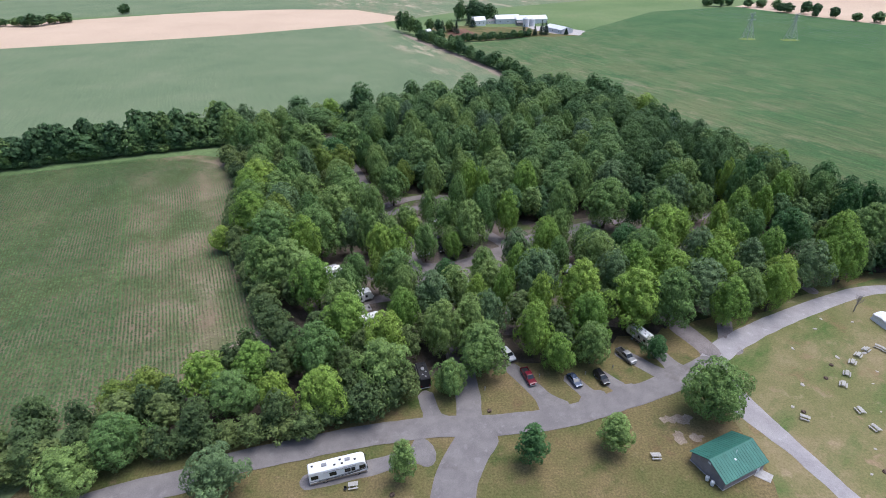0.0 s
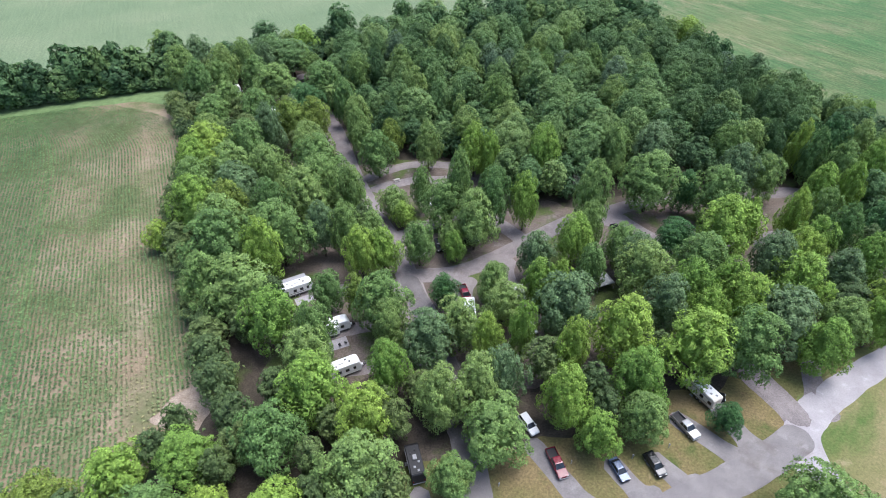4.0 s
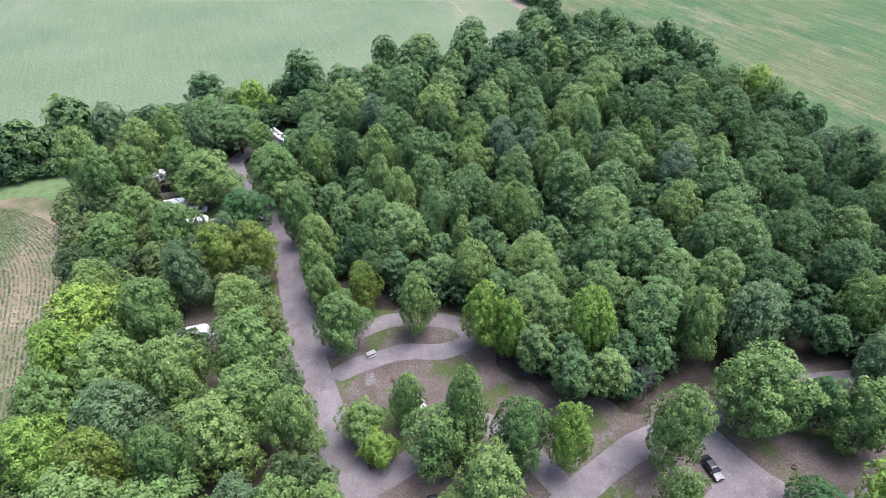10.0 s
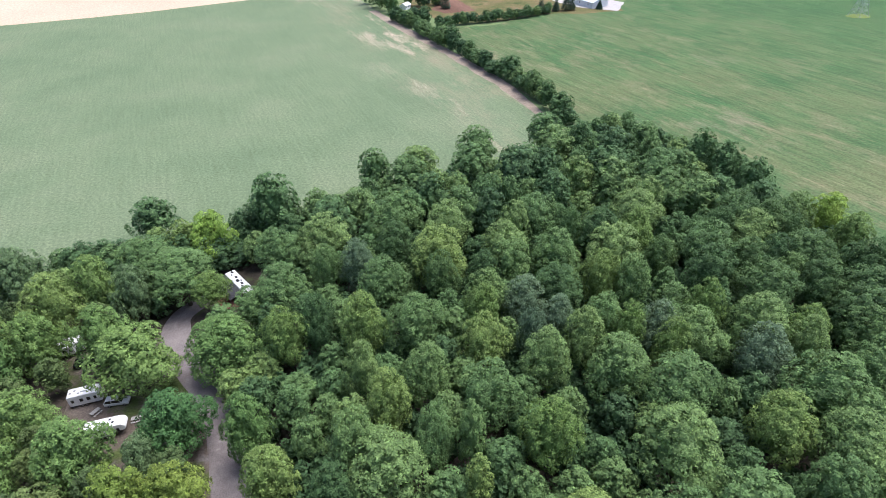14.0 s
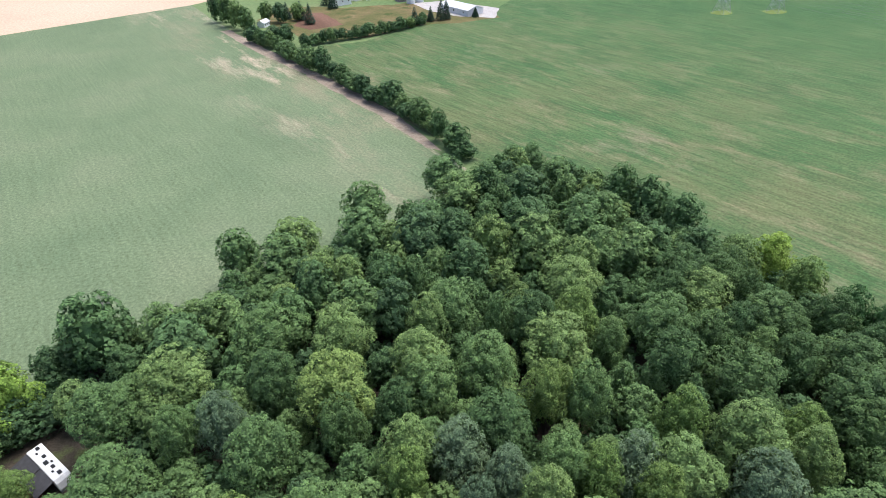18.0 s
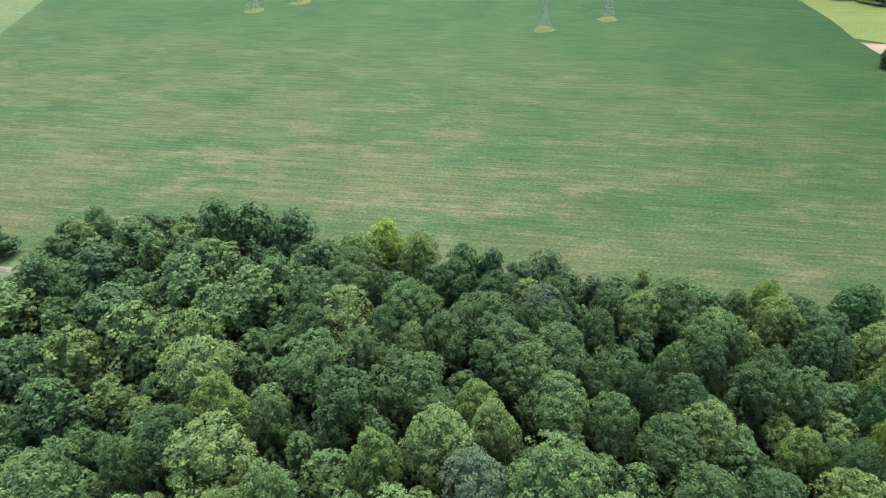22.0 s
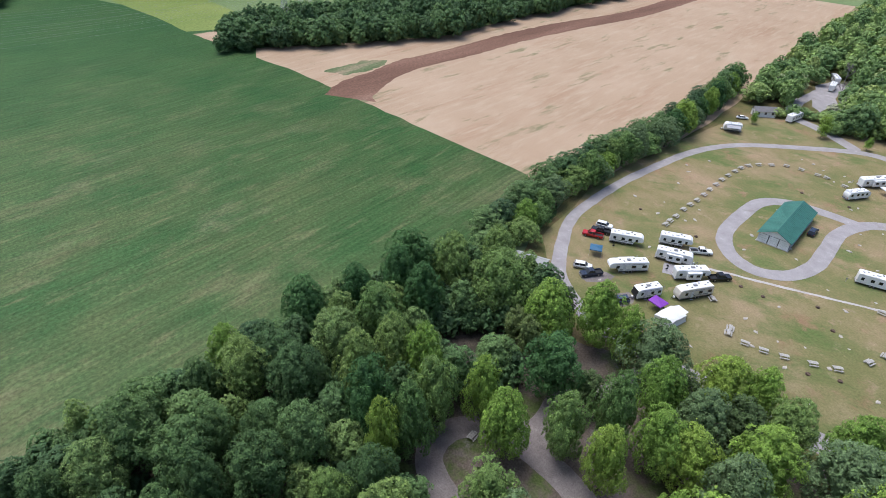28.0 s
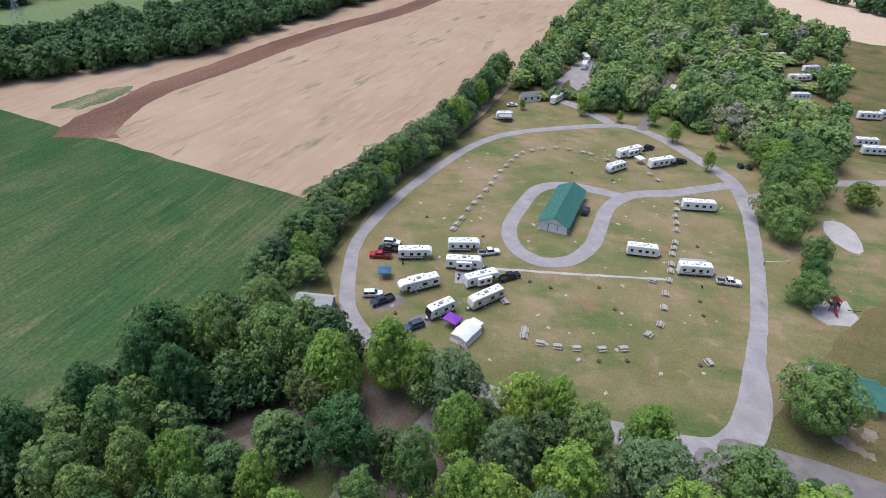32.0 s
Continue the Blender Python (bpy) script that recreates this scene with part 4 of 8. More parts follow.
# x, y, height, crown radius, kind
GROVE_A = [
    (-71, 72.9, 9.5, 5.6, "M"), (-64.6, 79.9, 11, 5.4, "M"), (-42.6, 72, 10.5, 5.2, "G"), (-70.5, 91.6, 9, 4.1, "Y"), (-65.2, 94.3, 10, 4.6, "Y"), (-46, 91.8, 11, 5.1, "M"), (-36.4, 91.9, 11, 3.6, "L"),
    (-25.9, 90.7, 13, 5.2, "L"), (-54.2, 98.1, 11, 5.1, "L"), (-43.2, 100.8, 12, 5.3, "L"), (-29.4, 103.3, 15, 5.5, "M"), (-14.2, 97.8, 14, 6.2, "M"), (-14, 107.6, 15, 5, "L"), (-0.8, 110.6, 15, 4.1, "M"),
    (1.1, 98.1, 9, 3.7, "M"), (1.4, 98.4, 8, 3, "M"), (8.3, 105, 13, 5.9, "M"), (21.5, 110.8, 14.5, 3.9, "L"), (26.4, 105.2, 10.5, 3.7, "L"),
]
GROVE_B = [
    (34.9, 108, 11.5, 4.3, "M"), (51.1, 109.7, 6, 2.6, "D"), (-26.3, 119.5, 15, 4.4, "M"), (-25.9, 126.8, 15, 3.3, "M"), (-24.2, 113.1, 15, 5.2, "L"), (-10.7, 117.8, 14, 3.3, "L"), (-3.5, 124.9, 14, 5, "G"),
    (6.1, 113.9, 14.5, 4.4, "M"), (8.3, 125.6, 13, 2.9, "L"), (10.5, 115.4, 14.5, 3.9, "G"), (15.6, 127.4, 14, 2.7, "L"), (24.5, 121.5, 15.5, 3, "L"), (35, 125.3, 16.5, 5.5, "L"), (35.7, 115.2, 14, 4.4, "L"),
    (48.2, 121.3, 16, 6.2, "L"), (57.9, 121.9, 16, 5.3, "M"), (98.5, 175, 16, 4.2, "L"), (-52.8, 141.8, 15, 4.4, "M"), (-45.1, 139.8, 15, 6.2, "M"),
]
GROVE_C = [
    (-35, 130.5, 15, 4.8, "L"), (-26, 140.7, 11, 3.2, "M"), (-19.4, 138.7, 12, 2.2, "Y"), (-13.3, 134.7, 15, 4.6, "M"), (-11, 128.7, 14, 3.2, "M"), (-0.2, 142.9, 8, 2.9, "D"), (2.9, 129.1, 13, 4.5, "M"),
    (10.5, 141.5, 12, 3.3, "M"), (12.6, 136.7, 11, 4.3, "M"), (20.7, 141.6, 13, 3.3, "L"), (25.1, 133.2, 15.5, 5.7, "G"), (25.7, 142.3, 12, 2.7, "L"), (44.2, 143.2, 15, 5.2, "M"), (45.8, 133.2, 15, 4.5, "G"),
    (52.3, 137.9, 15, 4.3, "L"), (52.3, 128.8, 15, 3.6, "L"), (60.7, 138.5, 15, 3.9, "L"), (61.8, 133, 15, 4.9, "L"), (95, 165.5, 15, 3.8, "M"),
]
GROVE_D = [
    (106.5, 175.2, 16, 3.5, "L"), (119.5, 154, 17, 5.2, "L"), (107.5, 160, 15, 5.6, "D"), (116, 143.4, 16, 5, "L"), (109, 141.8, 15, 3.3, "L"), (94, 156, 17, 3.7, "M"), (86.5, 163.5, 16, 3.4, "L"),
    (-53.2, 154, 17, 6.1, "M"), (-42, 150.8, 17, 3.9, "L"), (-39.9, 157.6, 17, 6.2, "M"), (-19.9, 152.4, 14, 3.3, "L"), (-14.5, 152.8, 13, 3.3, "L"), (-6.4, 156.9, 12, 3.3, "M"), (2.2, 157.7, 9, 2.5, "L"),
    (11.4, 145.9, 9, 2.7, "M"), (21.3, 150.6, 13, 4.2, "G"), (31, 156.3, 14, 4.1, "L"), (33.5, 147.8, 12, 3.3, "M"), (42.3, 155.2, 12, 4.1, "M"),
]
GROVE_E = [
    (44.2, 149.7, 13, 3.9, "G"), (56.8, 159.6, 10, 4.6, "D"), (58.3, 148.1, 14, 5.2, "M"), (68.2, 158.6, 16, 6.2, "L"), (74.9, 148.1, 15, 4.9, "G"), (94.8, 145.8, 16, 4.3, "L"), (92, 133.5, 14, 4.6, "L"),
    (87.5, 129, 14, 3.8, "L"), (86.2, 153.1, 15, 4.3, "L"), (82.2, 150.5, 14, 4.3, "L"), (76.8, 140.1, 15, 5.5, "L"), (73.2, 122.6, 14, 4.7, "L"), (131.7, 158.2, 17, 6.2, "M"), (143, 154, 16, 4.5, "M"),
    (-73, 165.1, 8, 3.3, "L"), (-63.7, 169.4, 17, 5.2, "L"), (-54.9, 175.7, 17, 5.6, "G"), (-54.6, 167.5, 17, 4.4, "Y"), (-54.2, 160.7, 17, 5.8, "M"),
]
GROVE_F = [
    (-43.8, 167.8, 17, 3.7, "M"), (-36.8, 172.6, 17, 5.7, "M"), (-30.5, 161, 15, 3.5, "G"), (-24.6, 174.5, 17, 3.7, "M"), (-24.4, 160.8, 15, 3.4, "M"), (-17.9, 161.3, 12, 3.3, "M"), (-11.1, 173.1, 7, 2.6, "L"),
    (-0.1, 172.8, 13, 4.6, "M"), (1.5, 161.6, 9, 2.6, "M"), (4.1, 175.5, 20, 3, "M"), (7.3, 163, 16, 4.6, "M"), (12.6, 171, 18, 3.8, "M"), (20.6, 171.1, 16, 3.1, "L"), (35.7, 161, 14, 2.9, "M"),
    (38, 171.4, 18.7, 3.9, "M"), (71.7, 174.1, 16, 6, "M"), (74.5, 161.3, 15, 2.9, "L"), (68.6, 129.9, 14, 6.2, "G"), (87.3, 142.6, 14, 4.8, "G"),
]
GROVE_G = [
    (80.8, 129.2, 13, 4.6, "M"), (103, 139.8, 15, 5.8, "G"), (88.1, 183, 14, 4.6, "M"), (135.2, 175.8, 16, 4.6, "D"), (143.7, 165.4, 16, 5, "M"), (148.6, 173.8, 16, 5.7, "D"),
    (-70.7, 189.6, 17, 4.6, "L"), (-66.6, 178.1, 17, 4.9, "M"), (-59.5, 185.9, 17, 6, "M"), (-48.2, 184.8, 17, 5.2, "M"), (-36.3, 190.2, 17, 5.7, "M"), (-33, 178.7, 17, 5.3, "M"), (-14, 177.5, 9, 3.4, "M"),
    (-6.1, 180.3, 13, 2.6, "M"), (55.2, 178.9, 16.5, 6.2, "M"), (64.8, 178, 12, 3.2, "D"), (80.2, 183.8, 17, 5.2, "G"),
]
GROVE_H = [
    (104, 190, 18, 3.6, "M"), (108.3, 184.1, 17, 4.1, "M"), (115.5, 183, 18, 4, "L"), (120.3, 187.2, 18, 4.1, "M"), (131.8, 186.7, 16, 5, "M"), (143.2, 188.4, 14, 4.2, "D"),
    (143.3, 178.7, 16, 4.3, "D"), (-72.2, 207.6, 17, 5.1, "M"), (-69.5, 198.2, 17, 6.2, "L"), (-58.6, 199.8, 17, 5.2, "M"), (-40.7, 201.8, 17, 5.6, "M"), (-20, 198.5, 14, 4.2, "M"), (-5.1, 202.4, 16, 3.8, "M"),
    (8.8, 198.5, 16, 3.7, "L"), (13.4, 195, 15, 2.8, "L"), (18.9, 200.9, 17, 5.1, "M"), (21.8, 207, 17, 3.9, "M"), (22.3, 196.1, 16, 3.7, "M"),
]
GROVE_I = [
    (28.8, 195.1, 17, 4.2, "L"), (32.1, 203.5, 18, 4.4, "M"), (41.8, 197, 18, 5.8, "M"), (47.5, 205, 19, 5.1, "M"), (49.1, 194.4, 17, 4.1, "M"), (56.4, 204.5, 19, 4.8, "M"), (60.1, 194.9, 17, 5.3, "G"),
    (66.4, 204.4, 18, 5.6, "D"), (82.5, 207.6, 18, 4.6, "D"), (83.2, 197.4, 18, 4.3, "L"), (88.8, 198.2, 18, 4.5, "L"), (95.8, 198.5, 18, 3.4, "D"), (96, 205, 15, 3.4, "L"), (102.6, 195.1, 18, 2.9, "L"),
    (106.9, 206.8, 18, 4.1, "M"), (110.1, 194.9, 19, 4.7, "D"), (118.3, 194.4, 18, 4.4, "M"), (120, 205.2, 18, 4.5, "D"), (129.1, 196.4, 16, 4.3, "M"),
]
GROVE_J = [
    (141.2, 199.9, 15, 5.2, "D"), (-55, 211.5, 18, 4.9, "G"), (-50.5, 219.3, 16, 5.6, "Y"), (-42.4, 219.7, 16, 5.2, "Y"), (-28.8, 223.7, 15, 4.5, "M"), (-27.8, 214.5, 15, 3.5, "M"), (-18, 220.6, 15, 3.8, "D"),
    (-16.8, 208.9, 14, 3.4, "Y"), (-25.5, 209.5, 13, 3.6, "M"), (-15.5, 215.5, 12, 2.8, "D"), (-9.5, 223.4, 18, 6.2, "M"), (5, 220.9, 17, 2.3, "L"), (7, 211.8, 17, 4.2, "L"), (20, 212.5, 18, 4.9, "L"), (33.6, 212.1, 19, 4.6, "M"),
    (37.2, 223.8, 21, 6.2, "M"), (44, 212.8, 20, 6.2, "M"), (58.1, 216.1, 19.5, 4.6, "M"), (65.2, 213.8, 19.5, 5.2, "M"), (65.4, 223.8, 19.5, 5.5, "M"),
]
GROVE_K = [
    (76.4, 215.8, 19.5, 5, "D"), (84, 222.4, 18, 5, "M"), (90.3, 218.7, 18, 4.4, "M"), (92.9, 223.5, 19, 4, "M"), (102.8, 213.9, 19, 4.3, "M"), (103.3, 221.7, 18, 3, "D"), (109.3, 212.9, 18, 3.2, "D"),
    (109.5, 223.8, 19, 4.6, "M"), (113.2, 220.3, 18, 3.7, "M"), (124.9, 213.9, 18, 4.1, "L"), (126.4, 221.1, 15, 3.1, "D"), (127.2, 208.7, 16, 5.2, "D"), (129.7, 214, 15, 3.2, "L"), (133.6, 216.5, 14, 3.6, "L"),
    (-77.5, 225.4, 15, 6.2, "M"), (-75.5, 236.4, 15, 5.2, "M"), (-64.2, 229.5, 15, 5.9, "M"), (-51.4, 228.3, 13, 3.3, "G"), (-48.9, 235.7, 14, 6.3, "D"),
]
GROVE_L = [
    (-34.5, 232.6, 17, 4.3, "M"), (-15, 228.1, 19.5, 3.9, "M"), (-9.7, 234.7, 21, 4, "L"), (-1.7, 228.7, 19.5, 3.4, "M"), (4.4, 229.1, 19.5, 2.4, "M"), (7.8, 237.1, 19.5, 5.1, "M"), (17.4, 227.4, 21, 4.3, "L"),
    (42.3, 236.8, 19.5, 6, "M"), (56.2, 228.2, 19.5, 4.9, "L"), (67.1, 234.6, 21, 6.2, "M"), (83.5, 231.7, 18, 3.8, "M"), (91, 237, 18, 3.7, "D"), (91.8, 230.6, 18, 3.2, "D"), (100.2, 227.2, 18, 3, "M"),
    (112, 236.4, 17, 4.2, "M"), (116.5, 232, 19, 5.3, "D"), (124.1, 230.3, 15, 4.1, "M"), (-90.8, 251.1, 17, 5.5, "M"), (-62.2, 251.4, 15, 7.8, "M"),
]
GROVE_M = [
    (-45.2, 254.2, 15, 7.2, "M"), (-31.6, 253.3, 19.5, 4, "L"), (-16, 255.3, 21, 4.3, "L"), (-15, 243.2, 19.5, 3.2, "M"), (-4.9, 255.2, 20, 5.1, "M"), (-2.9, 242, 19.5, 4.2, "M"), (8, 249.3, 20, 4.4, "L"),
    (17.8, 251.7, 19.5, 2.8, "G"), (19.6, 245.2, 19.5, 4.3, "M"), (23.6, 255, 19, 3.8, "G"), (27.9, 250, 20, 3.9, "M"), (32.7, 242.2, 19.5, 5.5, "M"), (32.7, 255.1, 19, 4.3, "M"), (37.3, 251.8, 19.5, 3.5, "L"),
    (43.4, 252.3, 19, 4, "G"), (43.9, 246.3, 20, 3.5, "L"), (48.6, 249.5, 19.5, 5.3, "M"), (60.5, 244.1, 19.5, 4.8, "G"), (63.7, 252.1, 20, 5.4, "M"),
]
GROVE_N = [
    (70, 246.5, 19.5, 3.7, "M"), (73.1, 251.2, 18, 3.8, "L"), (81, 240.5, 19, 5.3, "M"), (82.9, 246.8, 20, 5.3, "D"), (86.2, 253.1, 19.5, 6.2, "D"), (90.7, 245.4, 19.5, 6.2, "M"), (95.2, 253.7, 18, 2.6, "D"),
    (98.3, 249.8, 18, 3.1, "M"), (101, 241.4, 18, 3.5, "M"), (102.6, 253.7, 17, 4.6, "G"), (108, 253.3, 16, 3.8, "M"), (110.9, 242.9, 16, 3.3, "D"), (124.8, 240.2, 13, 2.6, "M"), (-98.7, 257.6, 20, 6.2, "M"),
    (-86.7, 267.4, 17, 5.8, "M"), (-85.1, 257, 15, 5.3, "M"), (-71, 257.4, 16, 5.6, "M"), (-70.9, 271.8, 16, 4.2, "G"), (-72.5, 284.5, 16, 6.2, "M"),
]
GROVE_O = [
    (-62.3, 278, 16, 7, "M"), (-54.6, 275, 12, 4.1, "L"), (-42, 266.2, 14, 4.5, "M"), (-36.1, 270.6, 17, 5.8, "M"), (-25.5, 256.8, 19.5, 3.5, "D"), (-13, 268.7, 19.5, 5.3, "M"), (0, 271.1, 19.5, 3.8, "D"),
    (8.7, 258.3, 20, 3.4, "L"), (9.7, 263.5, 19.5, 4.2, "M"), (17.9, 261.4, 19, 4.7, "G"), (25.3, 264.8, 19.5, 5.6, "D"), (36.2, 269.1, 20, 3.8, "L"), (42.5, 267, 20, 3.9, "M"), (55.2, 258.4, 19.5, 3.8, "L"),
    (61.1, 269.6, 20, 5.2, "M"), (70, 262.4, 20, 6.2, "D"), (78.2, 268.6, 18, 3.4, "M"), (82.7, 264.2, 19, 4.7, "M"), (91.8, 260.9, 19, 6, "D"),
]
GROVE_P = [
    (100.2, 263.3, 18, 4.4, "M"), (108.8, 269.4, 15, 3.7, "D"), (118.2, 259.6, 13, 4.7, "G"), (-116.8, 283.9, 17, 6.2, "M"), (-99.7, 277.8, 17, 6.2, "G"), (-80.6, 274, 17, 5.1, "M"), (-67, 281.1, 15, 6.2, "M"),
    (-40.4, 285.3, 17, 5.3, "M"), (-26.9, 276.9, 18, 3.3, "M"), (-19.3, 276.5, 19.5, 3.9, "G"), (-10.7, 283.4, 19.5, 4.7, "D"), (-0.4, 278.7, 21, 6.2, "L"), (9.9, 273.8, 17, 3.8, "D"), (15.6, 281.8, 19.5, 5.4, "M"),
    (16.3, 275.7, 19, 4.7, "M"), (27.4, 278.1, 19.5, 5.3, "M"), (40.1, 287.9, 19, 4.9, "D"), (41.8, 279.7, 19.5, 6.2, "M"), (48.8, 285.9, 20, 4.4, "L"),
]
GROVE_Q = [
    (52.4, 278.4, 17, 3.4, "D"), (64.7, 280.1, 19.5, 5.8, "M"), (70.2, 286.8, 19, 4.3, "M"), (72.2, 274.3, 18, 5.1, "D"), (77.5, 285.1, 19, 5.5, "M"), (78.1, 274.7, 19, 4.2, "M"), (85.6, 274.8, 19.5, 6.2, "D"),
    (87.3, 284.2, 18, 3.3, "D"), (99.1, 272.6, 18, 4.3, "M"), (104, 285.6, 16, 5, "M"), (105.4, 274.8, 16, 4.3, "D"), (-67.5, 295.7, 13, 4.3, "M"), (-60.8, 296.1, 15, 6, "L"), (-28.9, 289.9, 18, 6.2, "M"),
    (-28.4, 298.3, 18, 5.7, "G"), (-11.7, 296.3, 19, 6.2, "M"), (-8, 301.9, 18, 4.6, "M"), (2, 292.7, 19.5, 5.7, "M"), (6.1, 300.4, 19, 5.5, "M"),
]
GROVE_R = [
    (13.9, 298.5, 19, 4.7, "L"), (19.5, 292.7, 19, 4.3, "M"), (25.2, 295.2, 19.5, 5.8, "M"), (33.5, 289.6, 19, 2.9, "M"), (52.1, 295.7, 19.5, 6.2, "M"), (56.9, 302.3, 19.5, 4.7, "D"), (71.3, 303.6, 19.5, 5.7, "M"),
    (77.8, 293.5, 19.5, 6.2, "D"), (83.6, 289.1, 19, 5.3, "D"), (87.7, 301.2, 18, 5, "M"), (89.9, 293.6, 17, 4.2, "M"), (95.7, 296.6, 17, 4.8, "M"), (103.2, 295.2, 16, 5.9, "L"), (-79.9, 305.6, 14, 6.1, "M"),
    (-45.4, 305.5, 22, 6.2, "D"), (-33.7, 306.9, 16, 4.4, "D"), (-22.4, 306.8, 16, 4.9, "L"), (-1.8, 308.9, 19, 4.2, "M"), (-1.2, 315.1, 17, 4, "G"),
]
GROVE_S = [
    (5.3, 311.1, 18, 3.8, "M"), (14.4, 307.2, 19, 4.2, "G"), (19.7, 306, 19, 3.1, "G"), (32.7, 309.6, 18, 4.9, "D"), (41, 317.2, 19, 4.8, "G"), (50.4, 312.6, 20, 6.2, "G"), (63.9, 305.8, 19, 5.2, "G"),
    (65.6, 319, 19.5, 6, "M"), (77.5, 304.5, 18, 4.8, "M"), (94.3, 317, 16, 4.8, "M"), (-19.6, 329.6, 16, 5.2, "L"), (-9.5, 326.2, 15, 6.2, "D"), (-6.1, 332.6, 15, 6.2, "M"), (10.5, 331.4, 17, 6.2, "M"),
    (24.7, 324.2, 19, 6.2, "L"), (27.6, 333.1, 16, 5.7, "L"), (32.7, 322.4, 19, 4.9, "M"), (51.4, 321.9, 19.5, 6, "D"), (74.2, 323.1, 17, 5.3, "D"),
]
GROVE_T = [
    (84.7, 333.3, 18, 4.9, "M"), (89.7, 326.2, 17, 5.6, "D"), (13.6, 345, 16, 6.2, "M"), (39.9, 344.3, 17, 6.2, "G"), (49.3, 347.3, 17, 4.2, "L"), (59.2, 341.9, 17, 5.6, "M"), (69.3, 337.3, 16, 3.5, "M"),
    (70.1, 345.5, 17, 5.3, "D"), (38.6, 357.4, 15, 6.2, "G"),
]
GROVES = (GROVE_A, GROVE_B, GROVE_C, GROVE_D, GROVE_E, GROVE_F, GROVE_G, GROVE_H, GROVE_I, GROVE_J, GROVE_K, GROVE_L, GROVE_M, GROVE_N, GROVE_O, GROVE_P, GROVE_Q, GROVE_R, GROVE_S, GROVE_T)
WOODLAND = {"M": "F", "L": "K", "D": "E", "G": "B", "Y": "K"}
joined = []
for grove in GROVES:
    for x, y, h, r, style in grove:
        deep = inside(x, y, WOOD) and y > 196
        near = 108 < y < 200 and x < 70 and not deep
        r *= 1.02 if deep else (1.05 if x > -5 and y < 160 else 1.14) if near else 0.96
        h *= 1.0 if deep else 1.15 if near else 1.08
        kind = WOODLAND[style] if deep else style
        if kind == "F" and x > 60 and int(x * 7 + y * 3) % 5 < 2:
            kind = "E"
        if y > 298:
            STANDING.append((x, y, r))
            joined.append((x, y, r, h))
            continue
        tree(x, y, h, r, kind, "oval" if r < 2.6 else "wood" if deep else "round", "in the dense wood" if deep else "between the camping sites", "woodland trees" if deep else "")


# ---------------------------------------------------------------- maize rows
BARE_CORNER = [(-56.5, 112.3), (-53.6, 118.6), (-47.0, 123.8), (-41.3, 114.2), (-43.1, 110.9), (-50.4, 109.7)]
sheet("ground_bare_corner", ragged(BARE_CORNER, 1.2, 1.0, 0.4), FIELD_RISE + 0.016, BARE, "bare tan soil in the corner of the maize field", "bare patch")


def maize():
    """Rows of small leafy plants, thin and dry on the side towards the wood."""
    rng = np.random.default_rng(8)
    along = np.array([-0.405, 0.914])
    across = np.array([0.914, 0.405])
    origin = np.array([-44.0, 112.0])
    V, F, tint = [], [], []
    n = 0
    rows = np.concatenate([np.arange(-160, -37, 0.95), np.arange(-37, 6, 0.95)])
    for u in rows:
        green = u < -35.2
        t = np.arange(-60, 190, 0.5 if green else 0.42)
        t = t + rng.uniform(-0.24, 0.24, len(t))
        bend = np.maximum(0, t - 118) ** 2 * 0.012 * np.clip((u + 60) / 60, 0, 1)
        p = origin + along * t[:, None] + across * (u - bend)[:, None] + rng.normal(size=(len(t), 2)) * 0.07
        base = float(np.interp(u, [-160, -36, -35, -26, -18, -4, 6], [0.04, 0.10, 0.20, 0.34, 0.30, 0.28, 0.5]))
        streak = np.interp(t, [20, 34, 45, 62, 82, 130], [-13, -12, -15, -16, -10, -7])
        dry = base + (0.0 if green else 0.5) * np.exp(-(((u - streak) / 3.2) ** 2)) * np.clip(np.sin(t * 0.075) * 0.5 + 0.65, 0.2, 1)
        margin = 0.25 if -39.5 < u < -35.2 else 0.0
        spotty = np.array([noise.noise((x * 0.045, y * 0.045, 2.0)) for x, y in p])
        keep = np.array([inside(x, y, CORN) and not inside(x, y, BARE_CORNER) for x, y in p]) & (rng.random(len(t)) > dry * 0.55 + np.clip(spotty * 1.1, 0, 0.5) * (0.05 + 0.5 * dry))
        p, s, dry = p[keep], spotty[keep], dry[keep]
        m = len(p)
        if not m:
            continue
        h = rng.uniform(0.45, 0.75, m) * (1 - 0.45 * dry)
        a = rng.uniform(0, 3.1416, m)
        for k in (0, 1):
            d = np.stack([np.cos(a + k * 1.57), np.sin(a + k * 1.57)], 1) * ((0.60 if green else 0.52) * (1 - 0.45 * dry))[:, None] * rng.uniform(0.7, 1.2, (m, 1))
            e = np.stack([-d[:, 1], d[:, 0]], 1) * 0.42
            q = np.stack([np.c_[p - d, h * 0.5], np.c_[p - e, h * (0.8 + 0.2 * k)], np.c_[p + d, h * 0.5], np.c_[p + e, h * (0.8 + 0.2 * k)]], 1).reshape(-1, 3)
            i = n + 4 * np.arange(m)[:, None]
            V.append(q)
            F += [np.hstack([i, i + 1, i + 3]), np.hstack([i + 1, i + 2, i + 3])]
            tint.append(np.repeat(np.clip(dry * 0.8 + margin + s * 0.5 + rng.normal(size=m) * 0.12, 0, 1), 4))
            n += 4 * m
    ob = part("maize_rows", raw_mesh("maize_rows", np.vstack(V), np.vstack(F), CROP_LEAF, np.concatenate(tint)), None)
    tagged(ob, "rows of low green maize, sparse and dry by the wood", "crop", kind="stuff")


maize()

